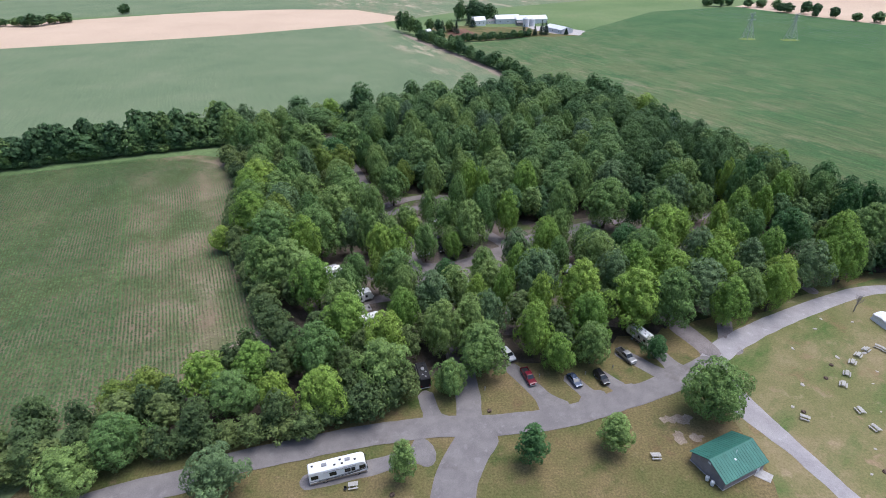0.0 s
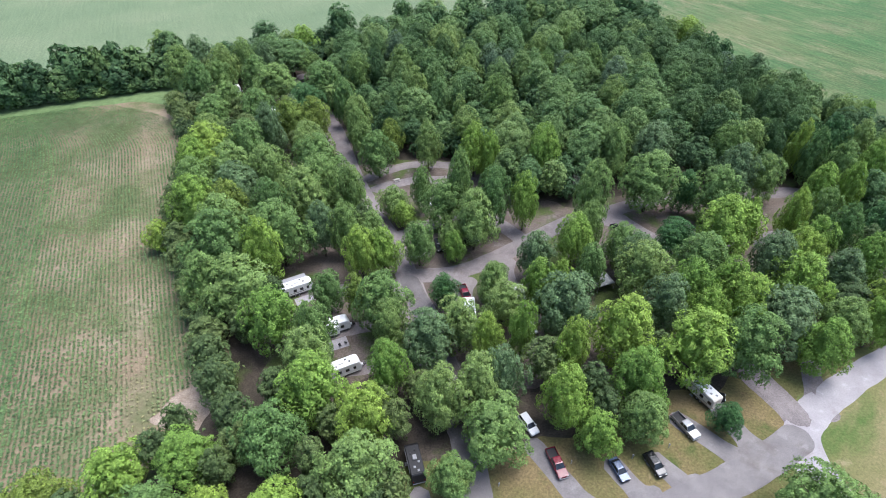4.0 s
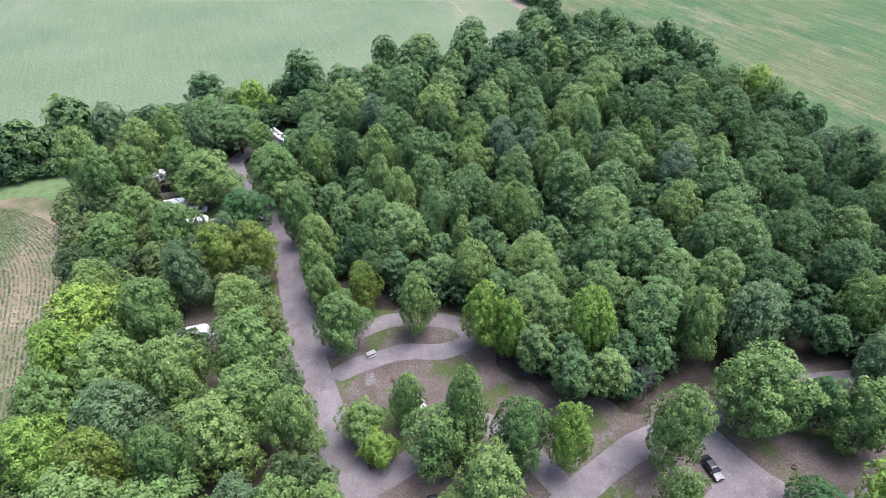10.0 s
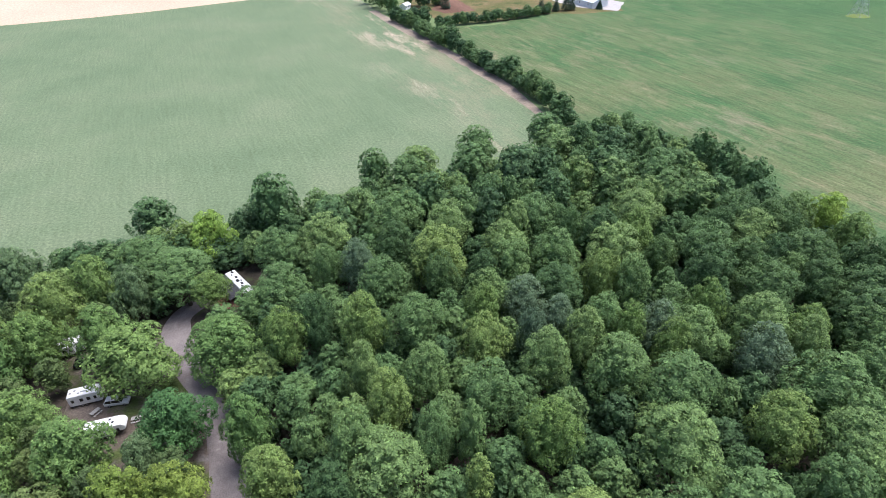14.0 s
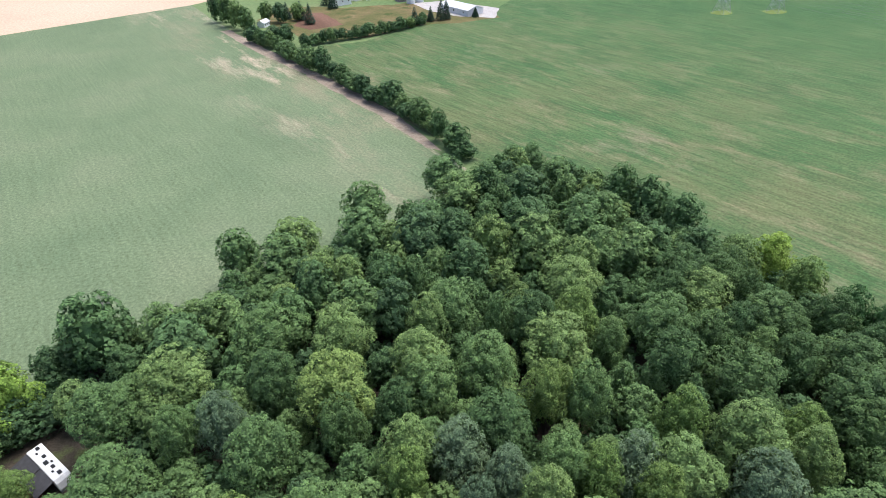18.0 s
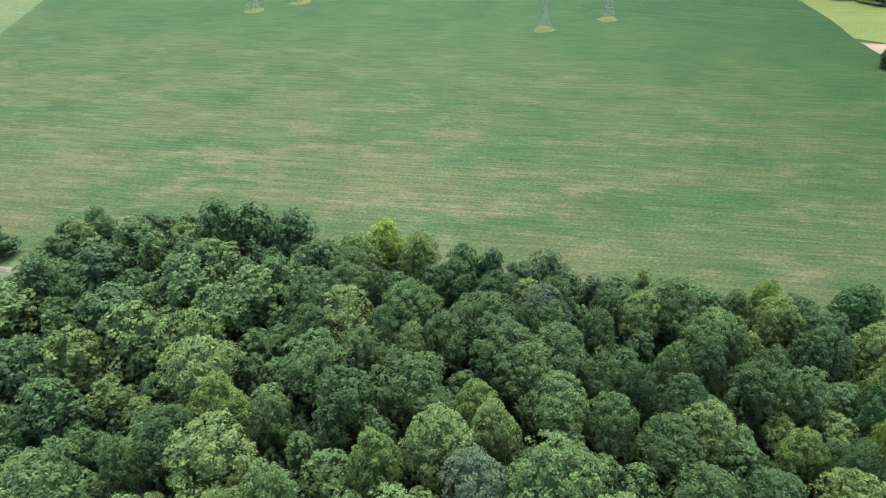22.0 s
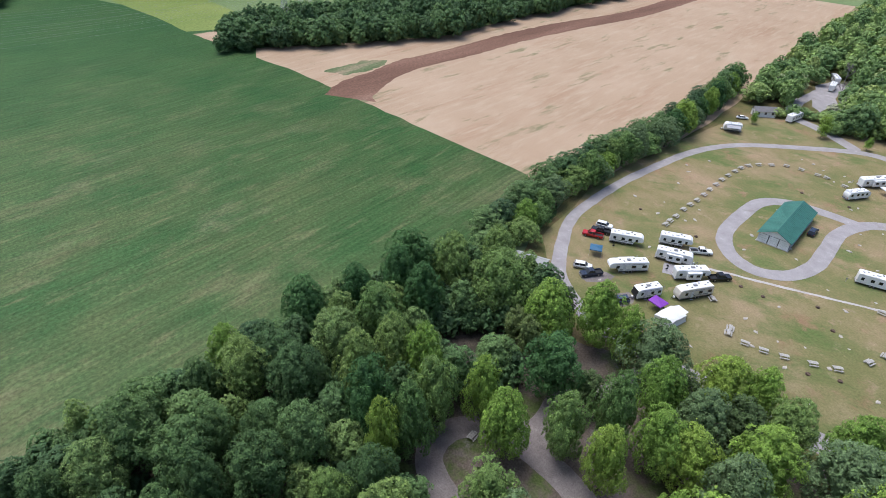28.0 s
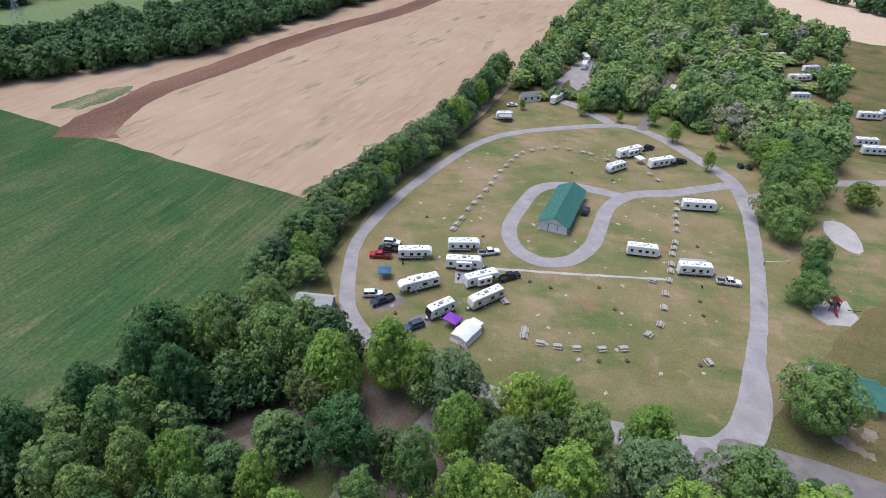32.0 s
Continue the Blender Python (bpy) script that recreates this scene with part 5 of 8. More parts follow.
# single trees on the lawn
for x, y, h, r, style, shape in ((17, 78.6, 10.5, 2.9, "D", "oval"), (34, 81.8, 9.6, 3.2, "M", "oval"), (-8, 74.6, 11, 2.5, "M", "oval"), (57, 91, 14.0, 6.4, "M", "big"), (71, 54, 9, 4.2, "M", "round"), (75.5, 37, 10, 3.2, "M", "round"), (73, 45, 8, 3, "D", "round"),
                                 (180, -6, 9.0, 3.2, "L", "oval"), (155, -19, 9, 3.4, "L", "oval"), (141, -10, 8, 3.4, "M", "oval"), (127, -20, 8.5, 3.4, "L", "oval"), (121, 3, 8, 2.6, "M", "oval"), (165.5, -11.7, 5, 1.9, "M", "oval"), (86, 29, 11, 5.0, "M", "round"), (92, 22, 13, 5.4, "M", "round"), (88, 14, 13, 5, "M", "round"), (96, 8, 13, 5.2, "M", "round"), (90, 2, 14, 5.2, "L", "round"), (100, -2, 13, 5.2, "M", "round"), (92, -9, 14, 5.4, "M", "round"), (105, -11, 13, 5, "L", "round"), (98, -17, 14, 5.4, "M", "round"), (111, -15, 12, 4.6, "M", "round"), (78, -8, 9, 4.2, "Y", "round"), (200, 8, 5, 1.8, "M", "oval"), (67, -34, 8, 4, "M", "round"), (62, -46, 8, 4, "L", "round")):
    young = shape == "oval" and x > 100
    tree(x, y, h * (1.05 if young else 1), r * (0.78 if young else 1), "L" if young else style, shape, "alone on the dry lawn", "lawn trees")

WEST = [(-106, 278), (-101, 262), (-89, 234), (-80, 215), (-73, 190), (-65, 168), (-55, 150), (-45, 134), (-38, 124), (-34, 140), (-26, 152), (-19, 166), (-26, 184), (-34, 202), (-40, 218), (-46, 234), (-58, 252), (-72, 270)]
BELT = [(-120, 64), (-104, 78), (-82, 86), (-64, 93), (-46, 108), (-38, 120), (-20, 118), (0, 120), (25, 124), (50, 132), (75, 142), (100, 156), (124, 164), (132, 150), (122, 145), (104, 138), (90, 132), (70, 125), (58, 120), (47, 112), (40, 110), (28, 106), (22, 104), (12, 102), (2, 103), (-8, 98), (-14, 92), (-33, 85.5), (-50, 82), (-66, 78), (-84, 71), (-100, 60)]
thicket = []
for poly, gap, seed, room in ((WEST, 4.6, 1, 4.0), (BELT, 4.6, 2, 3.4)):
    places = fill(poly, gap, seed)
    random.Random(seed).shuffle(places)
    for x, y, a, b in places:
        r = 2.6 + 1.6 * a * a
        if clear_of(x, y, r, 0.72) and free(x, y, room):
            STANDING.append((x, y, r))
            thicket.append((x, y, r, 8.0 + 3.5 * b + 0.3 * r))
KEEP_OFF += [(97, 186, 5), (96, 176, 3)]
middle = Vector((20, 270, 0))
WIDER = [tuple((Vector((*p, 0)) + (Vector((*p, 0)) - middle).normalized() * (5.0 if p[0] > 60 else 1.5)).xy) if p[1] > 200 else p for p in WOOD]
places = fill(WIDER, 3.4, 3)
random.Random(5).shuffle(places)
under = []
for low in (False, True):
    for x, y, a, b in places:
        r = 2.3 + 0.7 * a if low else 2.8 + 1.3 * a
        h = 5 + 3 * b if low else 10.0 + 3.5 * b
        if clear_of(x, y, r, 0.5 if low else 0.74) and free(x, y, 3.4):
            STANDING.append((x, y, r))
            (under if low else joined).append((x, y, r, h))


def row_of(points, gap, wide, seed):
    rng = random.Random(seed)
    for p in glide([(*q, 0) for q in points], gap):
        yield p.x + rng.uniform(-wide, wide), p.y + rng.uniform(-wide, wide), rng.random(), rng.random()


def far_wood(name, places, label, high=(13, 19), radius=(4.2, 6.2), leaves=520, leaf=1.0, low=1.0, kinds=None, material=LEAVES_FAR, shade=1.0):
    """Trees too far to count, joined. Places hold two shares, or the true radius and height."""
    base = (5.0, 18.0) if kinds else (4.5, 11.5)
    kinds = kinds or [crown_arrays(60 + s, leaves=leaves, leaf=leaf, low=low, tufts=44, tuft=0.28, lumps=0.18) for s in range(5)]
    V, T, tint, n = [], [], [], 0
    for k, (x, y, a, b) in enumerate(places):
        v, t = kinds[k % len(kinds)]
        r, h = (a, b) if b > 1.5 else (radius[0] + (radius[1] - radius[0]) * a, high[0] + (high[1] - high[0]) * b)
        r, h, c, s = r / base[0], h / base[1], math.cos(k * 1.7), math.sin(k * 1.7)
        V.append(np.stack([(v[:, 0] * c - v[:, 1] * s) * r + x, (v[:, 0] * s + v[:, 1] * c) * r + y, v[:, 2] * h], 1))
        T.append(t + n)
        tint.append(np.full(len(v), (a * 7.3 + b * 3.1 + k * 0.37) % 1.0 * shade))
        n += len(v)
    ob = part(name, raw_mesh(name, np.vstack(V), np.vstack(T), material, np.concatenate(tint)), None)
    return tagged(ob, label, "woodland", kind="stuff")


# darkest tints only: shade between the crowns is put into the leaf colour
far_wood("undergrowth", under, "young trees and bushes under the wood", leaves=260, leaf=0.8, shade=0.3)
bushes = [p for p in row_of([(-84, 74), (-66, 78.5), (-50, 82.5), (-33, 86), (-15, 92), (-9.5, 97)], 3.0, 1.3, 33)] + [p for p in row_of([(-44, 118), (-58, 145), (-71, 170), (-80, 204), (-89, 228), (-101, 250)], 3.0, 0.7, 34)]
far_wood("undergrowth", bushes, "leafy bushes along the edge of the trees", (5.5, 10.5), (2.6, 4.2), leaves=1500, leaf=0.34, material=LEAVES_THICKET)
# hedgerows and the deeper wood
border = [*row_of([(66, 370), (83, 341), (91, 320), (98, 301), (109, 268), (126, 234), (135, 212), (143, 197), (150, 180), (152, 160)], 3.4, 1.2, 61), *row_of([(-98, 284), (-77, 296), (-60, 292), (-50, 312), (-34, 308), (-5, 323), (13, 330), (27, 334), (42, 349), (56, 368)], 3.4, 1.2, 62)]
far_wood("undergrowth", [(x, y, 2.6 + 1.5 * a, 6.5 + 5.0 * b) for x, y, a, b in border], "leafy bushes and young trees along the border of the wood", kinds=[crown_arrays(90 + k, radius=5.0, low=0.5, high=18.0, tufts=60, leaves=1700, leaf=0.42) for k in range(4)])
far_wood("woodland", joined, "lower and farther trees of the dense wood", kinds=[crown_arrays(70 + k, radius=5.0, low=4.0, high=18.0, tufts=64, leaves=3000, leaf=0.36, widest=0.44) for k in range(5)], material=LEAVES_WOOD)
far_wood("thicket", thicket, "younger trees filling the gaps between the larger ones", kinds=[crown_arrays(76 + k, radius=5.0, low=3.0, high=18.0, tufts=60, leaves=2600, leaf=0.38) for k in range(4)], material=LEAVES_THICKET)
far_wood("hedgerow", [*row_of([(54, 386), (47, 411), (36, 440), (25, 465), (12, 491), (0, 518), (-13, 546), (-24, 566)], 5.6, 1.6, 4)], "leafy hedgerow between the soybean fields", (6, 13), (3.0, 5.0), 1600, 0.46)
far_wood("hedgerow", [*row_of([(-112, 278), (-132, 270), (-150, 262), (-170, 256)], 3.6, 3.0, 5), *row_of([(-172, 252), (-200, 242), (-240, 228), (-300, 210)], 5.0, 1.8, 6)], "dark green hedgerow behind the maize field", (11, 19), (4.6, 6.4), 1700, 0.58)
far_wood("hedgerow", [*row_of([(-106, 270), (-120, 268), (-145, 259), (-170, 251), (-200, 239), (-240, 225), (-300, 206)], 3.2, 1.0, 25)], "low bushes under the hedgerow trees", (3.5, 6.5), (2.6, 3.8), 700, 0.55)
for x, y, a, b in row_of([(158, 140), (168, 125), (178, 105), (187, 84), (194, 63), (203, 40), (217, 16), (238, -20)], 5.6, 1.8, 7):
    if (x - 205.5) ** 2 + (y + 3.5) ** 2 < 90:
        continue
    tree(x, y, 7 + 8 * b, 3.2 + 2.4 * a, "MMDGML"[int(a * 99) % 6], "round", "beside the stubble field", "hedgerow trees")
far_wood("hedgerow", [(x, y, 3.8 + 1.4 * a, 9 + 4 * b) for x, y, a, b in row_of([(162, 146), (173, 126), (183, 106), (192, 85), (200, 62), (208, 40), (220, 16), (236, -14)], 6.5, 1.5, 27)], "bushy back row of the hedge beside the stubble", kinds=[crown_arrays(80 + k, radius=5.0, low=1.0, high=18.0, tufts=60, leaves=2400, leaf=0.36) for k in range(3)])
far_wood("farm_hedge", [*row_of([(5, 546), (14, 551), (34, 556), (54, 563), (72, 573), (80, 577)], 3.4, 1.0, 8)], "dark bushy hedge of the farmyard", (5, 8), (2.6, 3.6), 900, 0.6)
far_wood("distant_wood", fill([(372, 202), (362, 152), (360, 73), (390, 10), (424, -92), (479, -190), (530, -160), (488, -60), (448, 40), (430, 120), (414, 186)], 8.2, 11), "dense distant green woodland behind the stubble field", (9, 17), (4.0, 6.4), 900, 0.6, material=LEAVES_WOOD, shade=0.6)
far_wood("distant_wood", fill([(418, 462), (452, 436), (474, 402), (500, 330), (560, 330), (620, 420), (560, 540), (450, 560)], 11, 17), "dark distant woodland behind the pylons", leaves=200, leaf=1.6)
far_wood("distant_wood", fill([(520, 190), (560, 90), (640, -60), (760, -40), (740, 260), (600, 330), (545, 262)], 11, 12), "distant green woodland beyond the power line", leaves=200, leaf=1.6)
EAST = [(203, 14), (226, -18), (266, -98), (318, -208), (338, -262), (240, -286), (182, -232), (146, -206), (120, -130), (104, -72), (94, -30), (101, -19), (113, -20), (127, -29), (141, -26), (155, -35), (172, -24), (181, -8), (192, -22)]
KEEP_OFF += [(205.5, -3.5, 8), (200, 2, 6), (217, -50, 10), (222, -70, 8), (211, -40, 9), (205, -32, 8), (200, -22, 7), (196, -14, 6), (152, -110, 9), (170, -140, 10), (196, -178, 10), (139, -129, 9), (132, -162, 8), (162, -161, 8), (186, -198, 9), (197, -12, 5), (209, -8, 8), (190, -110, 6), (205, -150, 6), (160, -110, 9), (128, -100, 8), (140, -150, 9), (150, -175, 9), (112, -88, 8), (180, -82, 8)]
KEEP_OFF += [(x, y, 1.6) for x, y in ((229.8, -58.8), (210.6, -56.4), (191.2, -34.1), (187.7, -45.8), (179.8, -40.3), (172.6, -52.9), (177, -67.5), (174.5, -85.9), (169, -83), (143.4, -65), (128.2, -76.1), (193.4, -202.4), (194.6, -213.4), (189.1, -208.5))]
near_east, far_east = [], []
def lowered(x, y):
    """Young, low growth in front of the eastern campers."""
    for cx, cy, ux, uy, reach, wide in ((161, -164, -0.29, 0.957, 62, 9), (192, -215, -0.33, 0.944, 60, 9), (141, -134, -0.26, 0.965, 55, 9), (218, -58, -0.55, 0.835, 48, 7), (128, -100, -0.25, 0.97, 45, 8), (172, -62, -0.42, 0.907, 30, 5)):
        s, side = (x - cx) * ux + (y - cy) * uy, (x - cx) * uy - (y - cy) * ux
        if -4 < s < reach and abs(side) < wide:
            return 0.34
    return 1.0


front = [(203, 14), (226, -18), (240, -50), (200, -62), (160, -70), (100, -66), (94, -30), (101, -19), (113, -20), (127, -29), (141, -26), (155, -35), (172, -24), (181, -8), (192, -22)]
for x, y, a, b in fill(front, 5.6, 43) + fill(EAST, 9.0, 13):
    if free(x, y, 2.6) and clear_of(x, y, 4.5, 0.5):
        STANDING.append((x, y, 4.5 if y < -66 else 3.6))
        (near_east if y > -66 else far_east).append((x, y, a, b))
for x, y, a, b in near_east:
    if y > -8:
        tree(x, y, 9 + 6 * b, 3.0 + 1.8 * a, "MMFGGLM"[int(a * 97) % 7], "round", "in the eastern camping wood", "eastern wood trees")
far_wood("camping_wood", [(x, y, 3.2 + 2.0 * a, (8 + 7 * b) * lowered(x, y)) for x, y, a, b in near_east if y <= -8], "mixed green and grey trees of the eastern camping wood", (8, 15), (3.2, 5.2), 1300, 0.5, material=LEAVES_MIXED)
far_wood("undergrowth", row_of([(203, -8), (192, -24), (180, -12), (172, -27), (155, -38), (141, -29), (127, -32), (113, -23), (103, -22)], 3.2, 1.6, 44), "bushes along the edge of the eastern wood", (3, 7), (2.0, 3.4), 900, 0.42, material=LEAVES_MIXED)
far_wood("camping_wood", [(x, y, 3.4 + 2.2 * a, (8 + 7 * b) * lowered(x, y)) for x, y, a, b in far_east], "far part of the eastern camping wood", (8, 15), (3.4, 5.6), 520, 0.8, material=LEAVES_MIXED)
far_wood("distant_tree_line", [*row_of([(-620, 660), (-509, 690), (-468, 684), (-446, 716)], 9, 4, 14), *row_of([(330, 800), (390, 768), (401, 716), (420, 690), (432, 655), (452, 632), (520, 600)], 16, 7, 15), *row_of([(-417, 786), (-415, 788)], 9, 1, 16), *row_of([(60, -300), (140, -330), (240, -390), (330, -420)], 9, 4, 18)], "distant field trees and hedges", (8, 14), (4.5, 7))
far_wood("farm_trees", [(-47, 621, 5.0, 18), (-40, 608, 5.4, 20), (-34, 597, 5.0, 17), (-28, 587, 4.4, 15), (-17, 612, 4.4, 13), (-8, 608, 4.8, 12), (3, 611, 4.2, 11), (-5, 556, 4.6, 11), (-12, 563, 4.0, 9), *row_of([(12, 690), (24, 700), (36, 690), (44, 672)], 7, 4, 22)],
         "tall broadleaf trees sheltering the farmstead", (14, 22), (5, 7.5), 900, 0.6)

# ---------------------------------------------------------------- materials of made things
WHITE = plain("white_gelcoat", (0.84, 0.84, 0.83), 0.35, vary=0.06, scale=0.9, specular=0.5)
CREAM = plain("cream_gelcoat", (0.66, 0.61, 0.52), 0.35, vary=0.06, scale=0.9, specular=0.5)
MEMBRANE = plain("white_roof_membrane", (0.80, 0.80, 0.80), 0.7, vary=0.10, scale=1.2)
GREY_TRIM = plain("grey_trim", (0.28, 0.28, 0.29), 0.5, vary=0.1)
BLACK = plain("black_plastic", (0.02, 0.02, 0.022), 0.5, vary=0.1)
TAN_BAND = plain("tan_graphic", (0.33, 0.26, 0.19), 0.4, vary=0.08)
GLASS = plain("dark_window_glass", (0.018, 0.022, 0.026), 0.08, vary=0.1, specular=0.6)
RUBBER = plain("tyre_rubber", (0.02, 0.02, 0.02), 0.85, vary=0.2)
STEEL = plain("galvanised_steel", (0.50, 0.51, 0.52), 0.45, 0.8, vary=0.12)
ALLOY = plain("wheel_alloy", (0.45, 0.45, 0.46), 0.35, 0.8)
LAMP_RED = plain("red_lamp_lens", (0.35, 0.02, 0.02), 0.2)
LAMP_CLEAR = plain("clear_lamp_lens", (0.7, 0.7, 0.68), 0.15)
AWNING = plain("awning_cloth", (0.40, 0.40, 0.42), 0.8, vary=0.12)
MAT = plain("patio_mat_weave", (0.36, 0.34, 0.35), 0.9, vary=0.15, scale=6)
WOOD_GREY = plain("weathered_timber", (0.50, 0.48, 0.44), 0.85, vary=0.2, scale=4, bump=0.3)
GREEN_METAL = plain("green_painted_roof_steel", (0.055, 0.185, 0.140), 0.5, 0.1, vary=0.12, scale=0.5, specular=0.45)
SIDING = plain("grey_board_siding", (0.30, 0.27, 0.27), 0.8, vary=0.12, scale=1.0)
PAINT = plain("white_paint", (0.84, 0.84, 0.83), 0.6, vary=0.08, scale=0.8)
CONCRETE = plain("pale_concrete", (0.46, 0.44, 0.42), 0.9, vary=0.15, scale=1.5, bump=0.3)
RED_PAINT = plain("red_paint", (0.26, 0.03, 0.04), 0.45, vary=0.1)
YELLOW_PAINT = plain("pale_yellow_paint", (0.72, 0.66, 0.40), 0.5, vary=0.1)
PURPLE = plain("purple_nylon", (0.22, 0.05, 0.40), 0.6, vary=0.1)
BLUE_TARP = plain("blue_tarpaulin", (0.045, 0.14, 0.25), 0.55, vary=0.12)
CANVAS = plain("white_canvas", (0.74, 0.74, 0.74), 0.75, vary=0.06)
GREY_CANVAS = plain("pale_grey_canvas", (0.42, 0.43, 0.42), 0.75, vary=0.15)
STONE = plain("fieldstone", (0.52, 0.48, 0.43), 0.9, vary=0.2, scale=3, bump=0.4)
RUST = plain("rusted_fire_steel", (0.17, 0.115, 0.085), 0.85, vary=0.25, scale=4)
CHAR = plain("charred_ash", (0.05, 0.045, 0.04), 0.95, vary=0.2)
PAINTS = {"white": plain("white_car_paint", (0.75, 0.75, 0.75), 0.25, vary=0.04, specular=0.6), "black": plain("black_car_paint", (0.015, 0.015, 0.018), 0.2, specular=0.6), "red": plain("red_car_paint", (0.45, 0.015, 0.02), 0.25, specular=0.6),
          "maroon": plain("maroon_car_paint", (0.16, 0.012, 0.025), 0.25, specular=0.6), "navy": plain("navy_car_paint", (0.02, 0.03, 0.055), 0.25, specular=0.6), "blue": plain("blue_grey_car_paint", (0.075, 0.10, 0.16), 0.25, 0.3, specular=0.6), "silver": plain("silver_car_paint", (0.34, 0.34, 0.35), 0.28, 0.5, specular=0.6)}


def wheels(owner, places, r=0.34, w=0.22):
    for x, y in places:
        s = 1 if y > 0 else -1
        wh = part("wheel", Geo().tube((x, y - w / 2, r), (x, y + w / 2, r), r, n=14), RUBBER, owner)
        part("rim", Geo().tube((x, y + s * w * 0.3, r), (x, y + s * (w / 2 + 0.015), r), r * 0.62, r * 0.55, 10), ALLOY, wh, "alloy rim")


def pane_in(owner, x0, x1, y, z0, z1, side):
    f = part("window", Geo().box(x0 - 0.05, x1 + 0.05, min(y, y + side * 0.03), max(y, y + side * 0.03), z0 - 0.05, z1 + 0.05, 0.01), BLACK, owner)
    part("pane", Geo().box(x0, x1, min(y + side * 0.02, y + side * 0.04), max(y + side * 0.02, y + side * 0.04), z0, z1, 0.005), GLASS, f)


CAMPER_LABELS = {"fifth": "white fifth-wheel camper with raised nose on the site", "fifth_slide": "white fifth-wheel camper with its slide-out open", "slide": "white travel trailer with slide-out and dark windows", "graphic": "cream camper with tan and dark graphic bands",
                 "black_nose": "white travel trailer with a black nose panel", "plain": "plain white travel trailer parked on its site", "awning": "white travel trailer with its grey awning out", "round": "rounded white travel trailer on the lawn", "dark": "dark grey cargo trailer under the trees"}


def camper(kind, L, W=2.45, H=3.25):
    """A towed camper, nose along +x, wheels on the ground."""
    t = thing("camper", CAMPER_LABELS[kind], "camper", "campers on the sites")
    fifth = kind.startswith("fifth")
    h, b, e = L / 2, 0.62, W / 2
    if fifth:
        prof = [(-h, b), (h - 2.6, b), (h - 2.35, 1.5), (h - 0.35, 1.62), (h, 2.1), (h - 0.12, 2.7), (h - 0.7, H - 0.06), (h - 1.1, H), (-h + 0.25, H), (-h, H - 0.22)]
    elif kind == "round":
        prof = [(-h + 0.3, b), (h - 0.4, b), (h - 0.05, 1.2), (h, 1.75), (h - 0.3, 2.45), (h - 0.9, 2.85), (h - 1.6, 2.98), (-h + 1.4, 2.98), (-h + 0.5, 2.8), (-h + 0.1, 2.3), (-h, 1.5)]
    else:
        prof = [(-h, b), (h - 0.35, b), (h - 0.02, 1.05), (h, 1.75), (h - 0.35, H - 0.3), (h - 0.85, H), (-h + 0.2, H), (-h, H - 0.2)]
    top = 2.98 if kind == "round" else H
    shell = {"graphic": CREAM, "dark": BLACK}.get(kind, WHITE)
    part("body", Geo().slab(prof, -e, e, 0.07), shell, t)
    part("roof", Geo().box(-h + 0.35, h - (1.3 if fifth else 1.7 if kind == "round" else 1.05), -e + 0.08, e - 0.08, top - 0.02, top + 0.05, 0.03), BLACK if kind == "dark" else MEMBRANE, t, "grey roof" if kind == "dark" else "white membrane roof")
    part("skirt", Geo().box(-h + 0.1, h - (2.7 if fifth else 0.5), -e + 0.06, e - 0.06, 0.42, b + 0.01, 0.03), BLACK, t, "black underframe")
    for s in (-1, 1):
        if kind not in ("plain", "round", "dark"):
            part("band", Geo().box(-h + 0.1, h - (2.7 if fifth else 0.6), min(s * (e - 0.01), s * (e + 0.012)), max(s * (e - 0.01), s * (e + 0.012)), 0.70, 0.92), TAN_BAND if kind == "graphic" else GREY_TRIM, t, "dark graphic band")
            part("band", Geo().box(-h * 0.7, h * 0.45, min(s * (e - 0.01), s * (e + 0.014)), max(s * (e - 0.01), s * (e + 0.014)), 1.22, 1.34), BLACK, t, "thin dark stripe")
        for x0, x1 in (((-h * 0.88, -h * 0.68), (-h * 0.34, -h * 0.14), (h * 0.5, h * 0.64)) if s > 0 else ((-h * 0.8, -h * 0.66), (-h * 0.3, -h * 0.12), (h * 0.12, h * 0.3), (h * 0.54, h * 0.66))):
            if kind != "dark" and not (kind.endswith("slide") and s < 0 and -h * 0.5 < x0 < h * 0.4):
                pane_in(t, x0, x1, s * e, 1.62, 2.32, s)
    door = part("door", Geo().box(h * 0.16, h * 0.16 + 0.72, e - 0.005, e + 0.03, 0.72, 2.55, 0.015), MEMBRANE, t, "entry door")
    part("handle", Geo().box(h * 0.16 + 0.05, h * 0.16 + 0.13, e + 0.025, e + 0.06, 1.5, 1.68, 0.01), BLACK, door)
    part("step", Geo().box(h * 0.16, h * 0.16 + 0.7, e, e + 0.45, 0.28, 0.34, 0.01), GREY_TRIM, t)
    part("air_conditioner", Geo().box(-0.55, 0.45, -0.38, 0.38, top + 0.04, top + 0.36, 0.09), GREY_TRIM if kind in ("graphic", "dark", "fifth_slide", "black_nose", "slide") else MEMBRANE, t, "rooftop air conditioner")
    for x, y in ((-h * 0.55, 0.35), (h * 0.42, -0.3), (-h * 0.3, -0.55), (h * 0.25, 0.5), (-h * 0.78, -0.2)):
        part("roof_vent", Geo().box(x - 0.2, x + 0.2, y - 0.2, y + 0.2, top + 0.04, top + 0.17, 0.04), GREY_TRIM if x < 0 else BLACK, t, "square roof vent")
